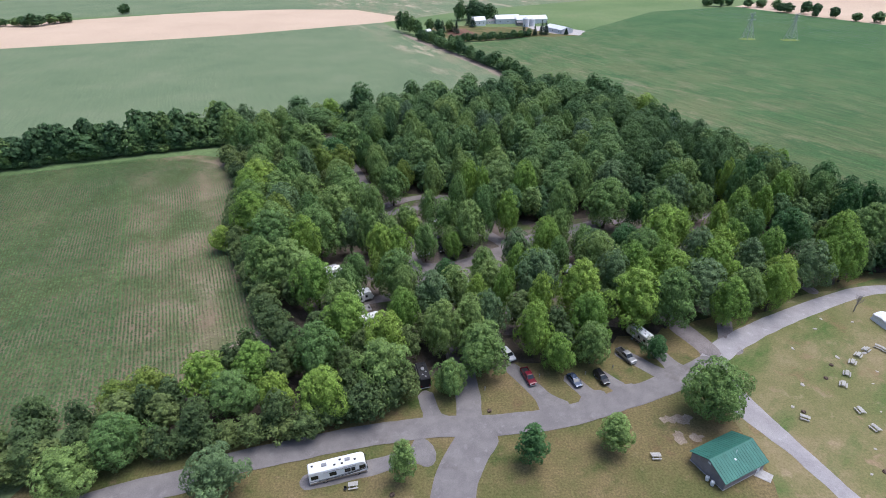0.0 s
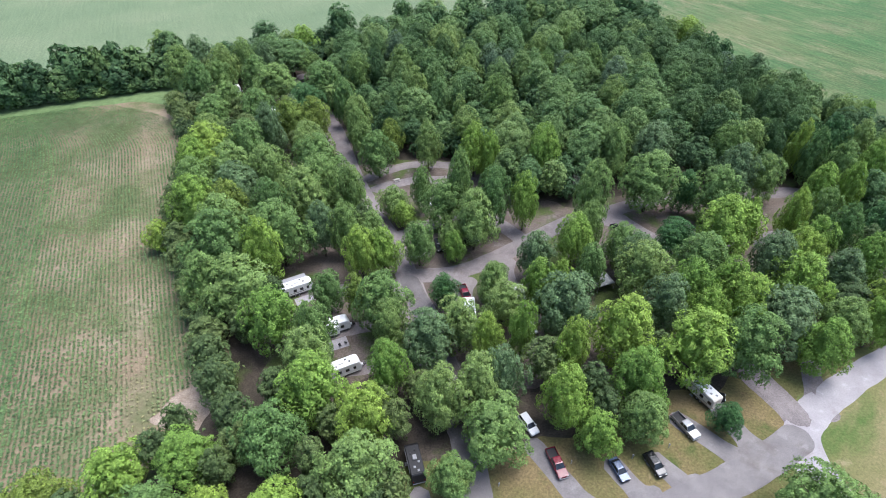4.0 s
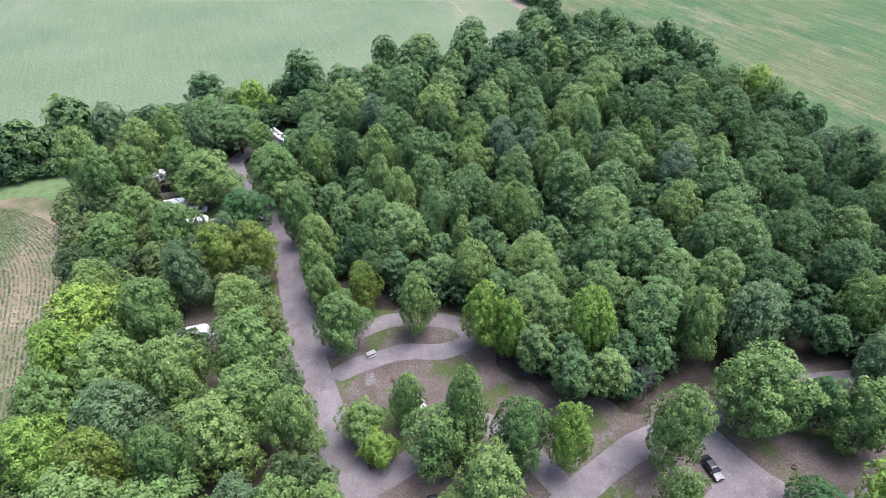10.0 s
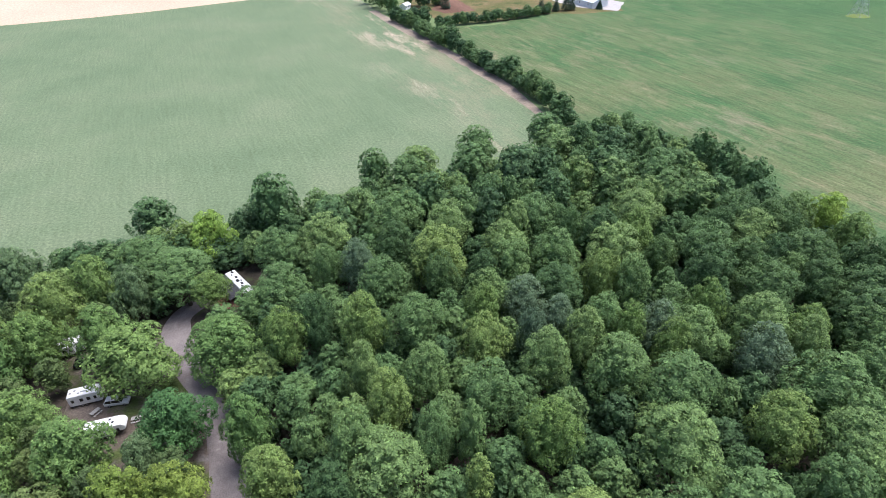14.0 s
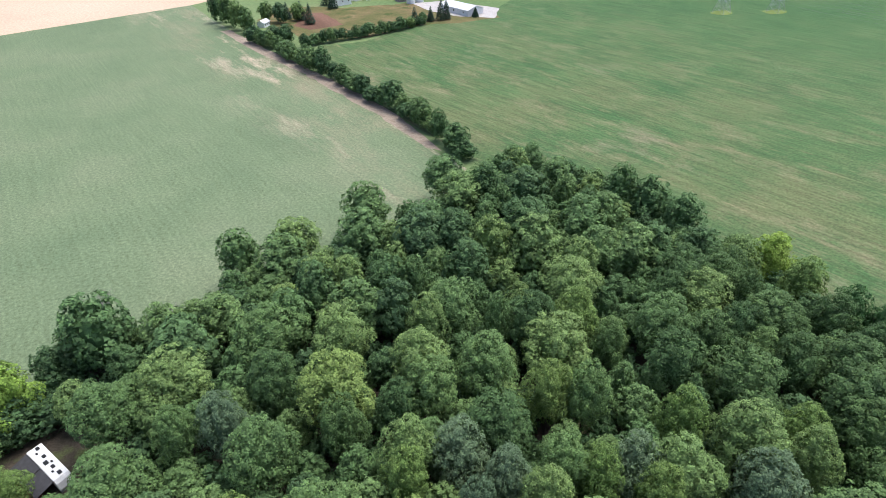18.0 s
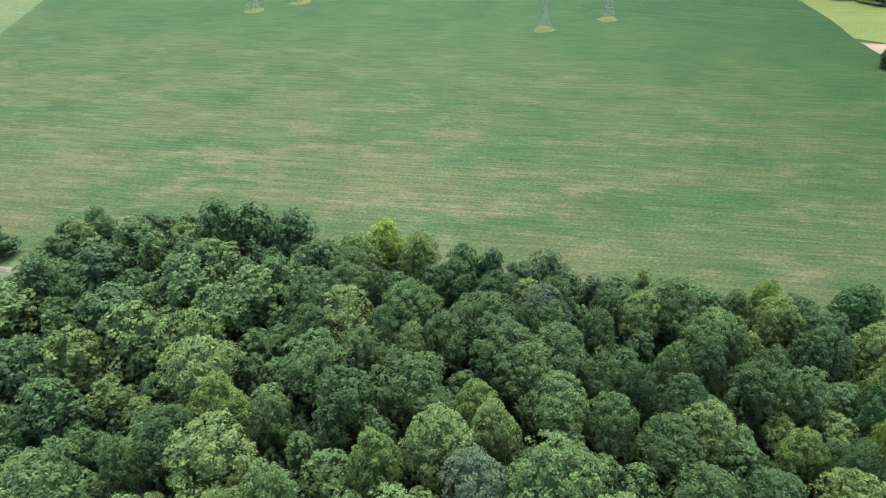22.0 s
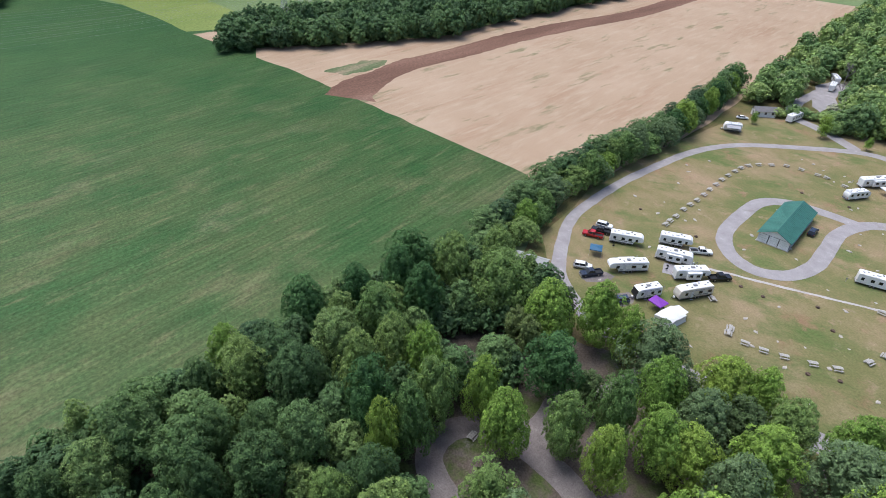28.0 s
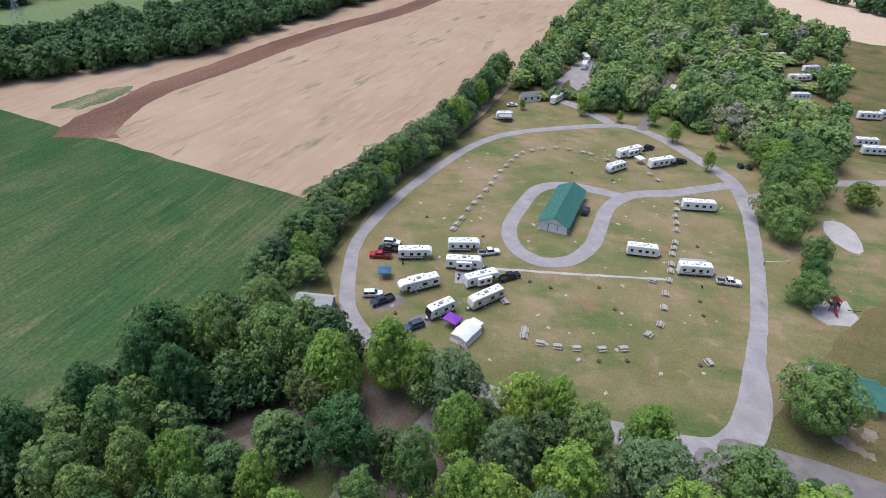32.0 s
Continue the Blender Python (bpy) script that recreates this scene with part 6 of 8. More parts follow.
    if kind == "black_nose":
        part("nose_panel", Geo().slab([(h - 0.36, b + 0.06), (h + 0.0, 1.05), (h + 0.025, 1.75), (h - 0.33, H - 0.32), (h - 0.36, H - 0.34), (h - 0.02, 1.75), (h - 0.05, 1.08)], -e + 0.1, e - 0.1), BLACK, t, "black nose panel")
        pane_in(t, -h * 0.1, h * 0.3, -e, 1.4, 1.6, -1)
    if kind.endswith("slide") or kind == "slide":
        so = part("slide_out", Geo().box(-h * 0.42, h * 0.42, -e - 0.75, -e + 0.02, 0.85, 2.85, 0.05), shell, t, "slide-out room")
        part("slide_roof", Geo().box(-h * 0.43, h * 0.43, -e - 0.78, -e, 2.85, 2.9, 0.01), MEMBRANE, so)
        for x in (-h * 0.3, h * 0.1):
            f = part("window", Geo().box(x, x + h * 0.2, -e - 0.78, -e - 0.74, 1.6, 2.35, 0.01), GLASS, so, "dark tinted window")
    if kind == "awning":
        part("awning", Geo().slab([(-h * 0.8, 0), (h * 0.75, 0), (h * 0.75, 0.05), (-h * 0.8, 0.05)], 0, 2.4, 0, Matrix.Translation((0, e, 2.75)) @ Matrix.Rotation(radians(-11), 4, "X")), AWNING, t, "grey cloth awning")
        for x in (-h * 0.78, h * 0.73):
            part("awning_pole", Geo().tube((x, e + 2.3, 0.0), (x, e + 2.32, 2.3), 0.03, n=6), STEEL, t)
    else:
        part("awning_roll", Geo().tube((-h * 0.75, e + 0.07, 2.78), (h * 0.7, e + 0.07, 2.78), 0.07, n=8), GREY_TRIM, t, "rolled awning")
    part("bumper", Geo().box(-h - 0.16, -h - 0.02, -e + 0.1, e - 0.1, 0.5, 0.62, 0.02), GREY_TRIM, t)
    for s in (-1, 1):
        part("tail_light", Geo().box(-h - 0.025, -h + 0.01, s * (e - 0.25) - 0.09, s * (e - 0.25) + 0.09, 0.95, 1.25, 0.01), LAMP_RED, t, "red tail light")
        part("jack", Geo().tube((-h + 0.5, s * (e - 0.2), 0.0), (-h + 0.5, s * (e - 0.2), 0.6), 0.04, n=6), STEEL, t)
    if fifth:
        part("kingpin", Geo().tube((h - 1.3, 0, 1.15), (h - 1.3, 0, 1.6), 0.12, n=8), BLACK, t)
        for s in (-1, 1):
            part("landing_leg", Geo().tube((h - 2.7, s * 0.9, 0), (h - 2.7, s * 0.9, 0.8), 0.06, n=6), STEEL, t)
    else:
        part("tongue", Geo().tube((h - 0.5, 0.7, 0.5), (h + 1.1, 0, 0.48), 0.06, n=6).tube((h - 0.5, -0.7, 0.5), (h + 1.1, 0, 0.48), 0.06, n=6), BLACK, t, "black towing tongue")
        part("gas_bottle_cover", Geo().box(h + 0.15, h + 0.5, -0.32, 0.32, 0.5, 0.98, 0.08), MEMBRANE, t)
        part("tongue_jack", Geo().tube((h + 0.8, 0, 0.0), (h + 0.8, 0, 0.95), 0.04, n=6), STEEL, t)
    wheels(t, [(x, s * (e - 0.14)) for x in (-0.95, -0.12) for s in (-1, 1)], 0.36, 0.24)
    return t


CAMPER_MOULDS = {}


def park(kind, x, y, heading, L, group):
    if (kind, L) not in CAMPER_MOULDS:
        t = CAMPER_MOULDS[kind, L] = camper(kind, L)
        t.matrix_basis = at(x, y, heading)
    else:
        t = copy_thing(CAMPER_MOULDS[kind, L], at(x, y, heading))
    t["group"] = group
    return t


for rows, group in ((CAMPERS, "campers on the open lawn"), (CAMPERS_WEST, "campers under the trees"), (CAMPERS_EAST, "campers of the eastern wood")):
    for kind, x, y, heading, L in rows:
        park(kind, x, y, heading, L, group)


def motorhome(L=11.2, W=2.55, H=3.55):
    """A bus-like motorhome, nose along +x."""
    t = thing("motorhome", "long white motorhome with dark swooping side bands", "motorhome")
    h, e = L / 2, W / 2
    part("body", Geo().slab([(-h, 0.45), (h - 0.25, 0.45), (h, 0.75), (h - 0.02, 1.5), (h - 0.32, 2.9), (h - 0.75, H - 0.1), (h - 1.2, H), (-h + 0.2, H), (-h, H - 0.2)], -e, e, 0.09), WHITE, t)
    part("roof", Geo().box(-h + 0.3, h - 1.2, -e + 0.1, e - 0.1, H - 0.02, H + 0.04, 0.03), MEMBRANE, t, "white roof")
    for s in (-1, 1):
        y0, y1 = sorted((s * (e - 0.01), s * (e + 0.015)))
        part("band", Geo().box(-h + 0.05, h - 0.3, y0, y1, 0.5, 0.85), TAN_BAND, t, "tan lower band")
        part("band", Geo().slab([(-h + 0.1, 1.1), (-h * 0.2, 1.02), (h * 0.6, 1.35), (h - 0.4, 1.75), (h - 0.4, 1.95), (h * 0.5, 1.6), (-h * 0.2, 1.25), (-h + 0.1, 1.3)], y0, y1 + 0.004), GREY_TRIM, t, "swooping grey band")
        part("band", Geo().slab([(-h * 0.75, 0.9), (h * 0.1, 0.9), (h * 0.7, 1.2), (h - 0.4, 1.5), (h - 0.4, 1.62), (h * 0.6, 1.38), (h * 0.05, 1.04), (-h * 0.75, 1.0)], y0 - 0.004, y1 + 0.008), BLACK, t, "thin black swoosh")
        for x0, x1 in ((-h * 0.92, -h * 0.7), (-h * 0.3, -h * 0.08), (h * 0.22, h * 0.4), (h * 0.44, h * 0.56), (h * 0.72, h * 0.92)):
            pane_in(t, x0, x1, s * e, 1.75, 2.6, s)
        part("mirror", Geo().box(h - 0.15, h + 0.05, *sorted((s * (e + 0.05), s * (e + 0.3))), 1.7, 2.2, 0.04), BLACK, t)
        part("headlight", Geo().box(h - 0.03, h + 0.03, s * (e - 0.4) - 0.2, s * (e - 0.4) + 0.2, 0.85, 1.1, 0.02), LAMP_CLEAR, t)
        part("tail_light", Geo().box(-h - 0.02, -h + 0.02, s * (e - 0.25) - 0.12, s * (e - 0.25) + 0.12, 0.9, 1.5, 0.01), LAMP_RED, t)
    part("windscreen", Geo().slab([(h - 0.03, 1.5), (h + 0.02, 1.5), (h - 0.28, 2.85), (h - 0.33, 2.85)], -e + 0.12, e - 0.12), GLASS, t, "large dark windscreen")
    for x in (-h * 0.45, h * 0.35):
        part("air_conditioner", Geo().box(x - 0.5, x + 0.5, -0.36, 0.36, H + 0.03, H + 0.34, 0.09), GREY_TRIM, t, "dark rooftop air conditioner")
    for x, y in ((-h * 0.85, 0.3), (-h * 0.1, -0.5), (h * 0.1, 0.4), (h * 0.6, -0.3), (h * 0.15, -0.6)):
        part("roof_vent", Geo().box(x - 0.22, x + 0.22, y - 0.22, y + 0.22, H + 0.03, H + 0.16, 0.05), BLACK, t)
    part("awning_roll", Geo().tube((-h * 0.5, -e - 0.08, 3.1), (h * 0.6, -e - 0.08, 3.1), 0.08), GREY_TRIM, t)
    wheels(t, [(x, s * (e - 0.18)) for x in (-h * 0.48, h * 0.62) for s in (-1, 1)], 0.46, 0.3)
    return t


big = motorhome()
big.matrix_basis = at(-20.8, 76.2, 17)


def awning_trailer(L=10.4, W=2.6, H=3.4):
    """A seasonal trailer with two dark sloping awnings over a red deck mat."""
    t = thing("camper", "long white trailer with two dark grey sloping awnings", "camper", "campers under the trees")
    h, e = L / 2, W / 2
    part("body", Geo().slab([(-h, 0.6), (h - 0.2, 0.6), (h, 1.0), (h - 0.1, 2.6), (h - 0.5, H), (-h + 0.2, H), (-h, H - 0.2)], -e, e, 0.07), WHITE, t)
    part("roof", Geo().box(-h + 0.3, h - 0.6, -e + 0.08, e - 0.08, H - 0.02, H + 0.05, 0.03), MEMBRANE, t, "white membrane roof")
    for x, y, w in ((-h * 0.8, 0.3, 0.42), (-h * 0.6, -0.3, 0.25), (-h * 0.3, 0.2, 0.4), (0.1, -0.25, 0.5), (0.6, 0.5, 0.24), (h * 0.35, 0.1, 0.4), (h * 0.55, -0.4, 0.24), (h * 0.75, 0.2, 0.45)):
        part("roof_vent", Geo().box(x - w, x + w, y - w * 0.7, y + w * 0.7, H + 0.04, H + 0.26, 0.06), BLACK, t, "dark roof vent")
    for x0, x1 in ((-h + 0.1, -0.12), (0.12, h - 0.6)):
        aw = part("awning", Geo().put([(x0, -e - 0.02, 3.1), (x1, -e - 0.02, 3.1), (x1, -e - 3.3, 2.25), (x0, -e - 3.3, 2.25), (x0, -e - 0.02, 3.06), (x1, -e - 0.02, 3.06), (x1, -e - 3.3, 2.21), (x0, -e - 3.3, 2.21)],
                                     [(0, 3, 2, 1), (4, 5, 6, 7), (0, 1, 5, 4), (1, 2, 6, 5), (2, 3, 7, 6), (3, 0, 4, 7)]), DARK_CLOTH, t, "dark grey awning cloth")
        for x in (x0 + 0.1, x1 - 0.1):
            part("awning_pole", Geo().tube((x, -e - 3.25, 0), (x, -e - 3.25, 2.22), 0.035, n=6), STEEL, aw)
    for x0, x1 in ((-h * 0.7, -h * 0.4), (h * 0.3, h * 0.6)):
        pane_in(t, x0, x1, -e, 1.4, 2.3, -1)
        pane_in(t, x0, x1, e, 1.4, 2.3, 1)
    part("skirt", Geo().box(-h + 0.1, h - 0.3, -e + 0.06, e - 0.06, 0.02, 0.61, 0.03), GREY_TRIM, t)
    wheels(t, [(x, s * (e - 0.14)) for x in (-0.95, -0.12) for s in (-1, 1)], 0.36, 0.24)
    return t


DARK_CLOTH = plain("dark_awning_cloth", (0.060, 0.060, 0.066), 0.8, vary=0.15, scale=1.5)
RED_MAT = plain("faded_red_mat", (0.24, 0.085, 0.075), 0.9, vary=0.2, scale=3)
awning_trailer().matrix_basis = at(-51.2, 283.2, -48.5)
deck = part("patio_mat", Geo().box(-5.0, 5.0, -1.6, 1.6, 0, 0.04, 0.01), RED_MAT)
tagged(deck, "faded red mat below the trailer awnings", "mat")
deck.matrix_basis = at(-54.6, 279.6, -48.5, 0.08)
CAR_LABELS = {"pickup": "{} crew-cab pickup truck with an open bed", "suv": "{} sport utility car with dark glass", "sedan": "{} four-door saloon car with dark glass"}


def car(kind, colour):
    """A car, nose along +x."""
    t = thing("pickup_truck" if kind == "pickup" else "car", CAR_LABELS[kind].format({"navy": "dark navy", "blue": "blue-grey"}.get(colour, colour)), "pickup" if kind == "pickup" else "car", "parked vehicles")
    P = PAINTS[colour]
    L, W, belt, top = {"pickup": (5.8, 1.95, 1.12, 1.86), "suv": (4.75, 1.86, 1.08, 1.72), "sedan": (4.6, 1.8, 0.94, 1.43)}[kind]
    h, e = L / 2, W / 2
    nose = 0.82 * belt
    if kind == "pickup":
        prof = [(-h, 0.42), (h - 0.12, 0.36), (h, 0.6), (h - 0.06, nose + 0.1), (h - 0.25, belt - 0.04), (h - 1.45, belt + 0.02), (-0.75, belt), (-0.75, 0.72), (-h + 0.08, 0.72), (-h, 0.7)]
        cab = (-0.72, h - 1.4, -0.55, h - 2.15)
    elif kind == "suv":
        prof = [(-h, 0.42), (h - 0.12, 0.34), (h, 0.58), (h - 0.06, nose), (h - 0.3, belt - 0.08), (h - 1.3, belt), (-h + 0.05, belt), (-h, belt - 0.15)]
        cab = (-h + 0.08, h - 1.2, -h + 0.45, h - 1.95)
    else:
        prof = [(-h, 0.4), (h - 0.12, 0.3), (h, 0.52), (h - 0.08, nose), (h - 0.35, belt - 0.1), (h - 1.25, belt), (-h + 0.85, belt), (-h + 0.1, belt - 0.06), (-h, belt - 0.2)]
        cab = (-h + 0.6, h - 1.15, -h + 1.25, h - 1.95)
    part("body", Geo().slab(prof, -e, e, 0.09), P, t)
    x0, x1, x2, x3 = cab
    ring = lambda a, b, w, z: [(a, -w, z), (b, -w, z), (b, w, z), (a, w, z)]
    part("glasshouse", Geo().loft([ring(x0, x1, e - 0.08, belt - 0.03), ring(x2, x3, e - 0.26, top - 0.04)]), GLASS, t, "dark tinted windows")
    part("roof", Geo().loft([ring(x2 - 0.06, x3 + 0.06, e - 0.24, top - 0.06), ring(x2 - 0.04, x3 + 0.04, e - 0.24, top - 0.01), ring(x2 + 0.12, x3 - 0.12, e - 0.36, top + 0.03)]), P, t)
    for s in (-1, 1):
        for a, b in ((x0 + 0.02, x2), (x1 - 0.02, x3), ((x0 + x1) / 2 - 0.25, (x2 + x3) / 2 - 0.2)):
            part("pillar", Geo().tube((a, s * (e - 0.09), belt - 0.03), (b, s * (e - 0.25), top - 0.03), 0.05, n=5), P, t)
        part("headlight", Geo().box(h - 0.16, h - 0.01, s * (e - 0.3) - 0.2, s * (e - 0.3) + 0.2, nose - 0.14, nose + 0.03, 0.03), LAMP_CLEAR, t)
        part("tail_light", Geo().box(-h - 0.015, -h + 0.08, s * (e - 0.16) - 0.1, s * (e - 0.16) + 0.1, 0.72, belt - 0.12, 0.02), LAMP_RED, t)
        part("mirror", Geo().box(x1 - 0.35, x1 - 0.15, *sorted((s * (e - 0.02), s * (e + 0.18))), belt, belt + 0.17, 0.03), P, t)
    part("front_bumper", Geo().box(h - 0.1, h + 0.06, -e + 0.08, e - 0.08, 0.36, 0.56, 0.04), BLACK if kind != "pickup" else STEEL, t)
    part("rear_bumper", Geo().box(-h - 0.08, -h + 0.08, -e + 0.08, e - 0.08, 0.4, 0.58, 0.04), BLACK if kind != "pickup" else STEEL, t)
    if kind == "pickup":
        for s in (-1, 1):
            part("bed_side", Geo().box(-h, -0.72, *sorted((s * (e - 0.12), s * (e - 0.01))), 0.7, belt, 0.03), P, t)
        part("bed_floor", Geo().box(-h + 0.06, -0.74, -e + 0.12, e - 0.12, 0.72, 0.76), BLACK, t, "black bed liner")
        tg = part("tailgate", Geo().box(-h - 0.02, -h + 0.07, -e + 0.1, e - 0.1, 0.7, belt - 0.02, 0.02), P, t)
        part("handle", Geo().box(-h - 0.04, -h, -0.14, 0.14, belt - 0.2, belt - 0.12, 0.01), BLACK, tg)
    wheels(t, [(x, s * (e - 0.1)) for x in (-h * 0.58, h * 0.64) for s in (-1, 1)], 0.40 if kind == "pickup" else 0.34, 0.24)
    return t


CAR_MOULDS = {}
for kind, colour, x, y, heading in CARS + CARS_WEST:
    if (kind, colour) not in CAR_MOULDS:
        CAR_MOULDS[kind, colour] = car(kind, colour)
        CAR_MOULDS[kind, colour].matrix_basis = at(x, y, heading, 0.09)
    else:
        copy_thing(CAR_MOULDS[kind, colour], at(x, y, heading, 0.09))


# ---------------------------------------------------------------- picnic tables, fire rings, slabs
def picnic_table():
    t = thing("picnic_table", "weathered grey wooden picnic table on the lawn", "picnic table", "picnic tables")
    for k in range(4):
        part("top_board", Geo().box(-0.95, 0.95, -0.37 + k * 0.19, -0.20 + k * 0.19, 0.72, 0.765, 0.008), WOOD_GREY, t)
    for s in (-1, 1):
        for k in range(2):
            y = s * (0.62 + 0.15 * k)
            part("bench_board", Geo().box(-0.95, 0.95, y - 0.07, y + 0.07, 0.43, 0.47, 0.008), WOOD_GREY, t)
        g = Geo()
        g.tube((s * 0.65, -0.72, 0), (s * 0.65, -0.22, 0.72), 0.05, n=4).tube((s * 0.65, 0.72, 0), (s * 0.65, 0.22, 0.72), 0.05, n=4)
        g.box(s * 0.65 - 0.03, s * 0.65 + 0.03, -0.8, 0.8, 0.34, 0.43, 0.01)
        part("leg_frame", g, WOOD_GREY, t)
    return t


TABLES = [(109, 111.6), (108, 113.2), (104.2, 112.2), (101, 110.2), (98, 107.6), (94.2, 103.6), (91.2, 100), (90, 92), (90, 87), (92.6, 81), (95, 76), (97.2, 70.4)]
TABLES_LINE = [(100.4, 63.4), (102.6, 59), (105, 53.2), (108, 47), (110, 43.4), (112.2, 40), (114, 36), (116, 32), (99, 66.4), (103.8, 56)]
TABLES_ARC = [(150, 95), (151.2, 92.4), (152.6, 89), (155, 84), (156.6, 80), (158, 76), (160, 71.4), (162, 67), (164, 62.4), (166, 58), (167.6, 53.6), (169.2, 49), (170.4, 45), (171, 41), (170.2, 37), (168.4, 33)]
TABLES_FAR = [(166, 28.4), (162, 26), (157, 24.2), (154.4, 23.2), (148, 23), (132, 21), (128, 23)]
TABLES_WEST = [(-17.6, 73.4, 10), (-14.7, 196.4, 30), (118.6, 107.6, -20), (138, 119, 70), (42, 80, 0), (104, 178, 120), (-61, 243, 15), (-30, 131, 24), (131.5, 103.6, -40), (77, 90, -30), (22, 150, 80), (100, 73.6, 20), (-70, 245, 60)]


def along_line(spots):
    """Each spot with the heading of the line that it stands on, a little askew."""
    r = random.Random(len(spots))
    for i, (x, y) in enumerate(spots):
        p, q = spots[max(i - 1, 0)], spots[min(i + 1, len(spots) - 1)]
        yield x, y, math.degrees(math.atan2(q[1] - p[1], q[0] - p[0])) + r.uniform(-9, 9)


mould = picnic_table()
for i, (x, y, a) in enumerate([*along_line(TABLES[2:7]), *along_line(TABLES[:2]), *along_line(TABLES[7:]), *along_line(TABLES_LINE), *along_line(TABLES_ARC), *along_line(TABLES_FAR), *TABLES_WEST]):
    if i == 0:
        mould.matrix_basis = at(x, y, a)
    else:
        copy_thing(mould, at(x, y, a))


def fire_ring():
    t = thing("fire_ring", "low steel fire ring with ash on the grass", "fire ring", "fire rings")
    outer = [[(math.cos(a) * r, math.sin(a) * r, z) for a in np.arange(14) * 2 * math.pi / 14] for r, z in ((0.5, 0), (0.5, 0.28), (0.46, 0.28), (0.46, 0.02))]
    part("ring", Geo().loft(outer, caps=False), RUST, t)
    part("ash", Geo().loft([[(math.cos(a) * r, math.sin(a) * r, z) for a in np.arange(14) * 2 * math.pi / 14] for r, z in ((0.46, 0.05), (0.2, 0.1))]), CHAR, t, "black ash")
    part("grate", Geo().box(-0.42, 0.42, -0.25, 0.25, 0.28, 0.3), RUST, t)
    return t


rng = random.Random(5)
ring = fire_ring()
spots = [(92.6, 106.9), (88.7, 102.4), (77.8, 91.9), (132.5, 129.5), (125.5, 106), (107.2, 85.9), (85, 76.3), (120, 97), (142, 91), (160, 96), (152, 110), (115, 95), (100, 90), (-10, 71.5), (9.6, 92.6), (-12, 128), (22.6, 146), (60, 170), (-10, 190), (150, 40), (138, 34), (100, 50), (88, 72)]
for i, (x, y) in enumerate(spots):
    if i == 0:
        ring.matrix_basis = at(x, y)
    else:
        copy_thing(ring, at(x, y, rng.uniform(0, 90)))


def flat_stone(seed):
    r = random.Random(seed)
    n = 7
    base = [(math.cos(k / n * 6.283) * r.uniform(0.35, 0.75), math.sin(k / n * 6.283) * r.uniform(0.25, 0.5)) for k in range(n)]
    ob = part("flat_stone", Geo().loft([[(x, y, -0.05) for x, y in base], [(x, y, 0.1) for x, y in base], [(x * 0.8, y * 0.8, 0.15) for x, y in base]]), STONE)
    return tagged(ob, "pale flat stone lying in the grass", "stone", "stones in the lawn")


stones = [flat_stone(s) for s in range(4)]
LOOP = [(72, 112), (100, 127), (128, 134), (150, 124), (168, 98), (180, 60), (176, 22), (160, -2), (130, 2), (112, 12), (96, 40), (80, 72)]
n = 0
while n < 70:
    x, y = rng.uniform(70, 182), rng.uniform(0, 134)
    if inside(x, y, LOOP) and all((x - a) ** 2 + (y - b) ** 2 > 9 for a, b in ROAD_POINTS) and all((x - c[1]) ** 2 + (y - c[2]) ** 2 > 36 for c in CAMPERS):
        m = at(x, y, rng.uniform(0, 360), 0.02, (rng.uniform(0.6, 1.3),) * 3)
        if n < 4:
            stones[n].matrix_basis = m
        else:
            copy_thing(stones[n % 4], m).matrix_basis = m
        n += 1


# ---------------------------------------------------------------- buildings
def ribbed_roof(owner, L, W, eave, ridge, over, material, ribs):
    """Two slopes of folded sheet along x, with ridge cap and standing ribs."""
    half, rise = W / 2 + over, ridge - eave
    for s in (-1, 1):
        low = eave - rise * over / (W / 2)
        slope = part("roof_slope", Geo().put([(-L / 2 - over, 0, ridge), (L / 2 + over, 0, ridge), (L / 2 + over, s * half, low), (-L / 2 - over, s * half, low), (-L / 2 - over, 0, ridge - 0.08), (L / 2 + over, 0, ridge - 0.08), (L / 2 + over, s * half, low - 0.08), (-L / 2 - over, s * half, low - 0.08)],
                                             [(0, 1, 2, 3), (7, 6, 5, 4), (0, 4, 5, 1), (1, 5, 6, 2), (2, 6, 7, 3), (3, 7, 4, 0)]), material, owner)
        for k in range(ribs + 1):
            x = -L / 2 - over + (L + 2 * over) * k / ribs
            part("rib", Geo().put([(x - 0.03, s * 0.05, ridge + 0.0), (x + 0.03, s * 0.05, ridge + 0.0), (x + 0.03, s * half, low), (x - 0.03, s * half, low), (x, s * 0.05, ridge + 0.05), (x, s * half, low + 0.05)], [(0, 3, 5, 4), (1, 4, 5, 2), (2, 5, 3), (0, 4, 1)]), material, slope)
    part("ridge_cap", Geo().slab([(-0.28, -0.1), (0.28, -0.1), (0, 0.05)], -L / 2 - over - 0.02, L / 2 + over + 0.02, 0, Matrix.Translation((0, 0, ridge + 0.02)) @ Matrix.Rotation(radians(90), 4, "Z")), material, owner)


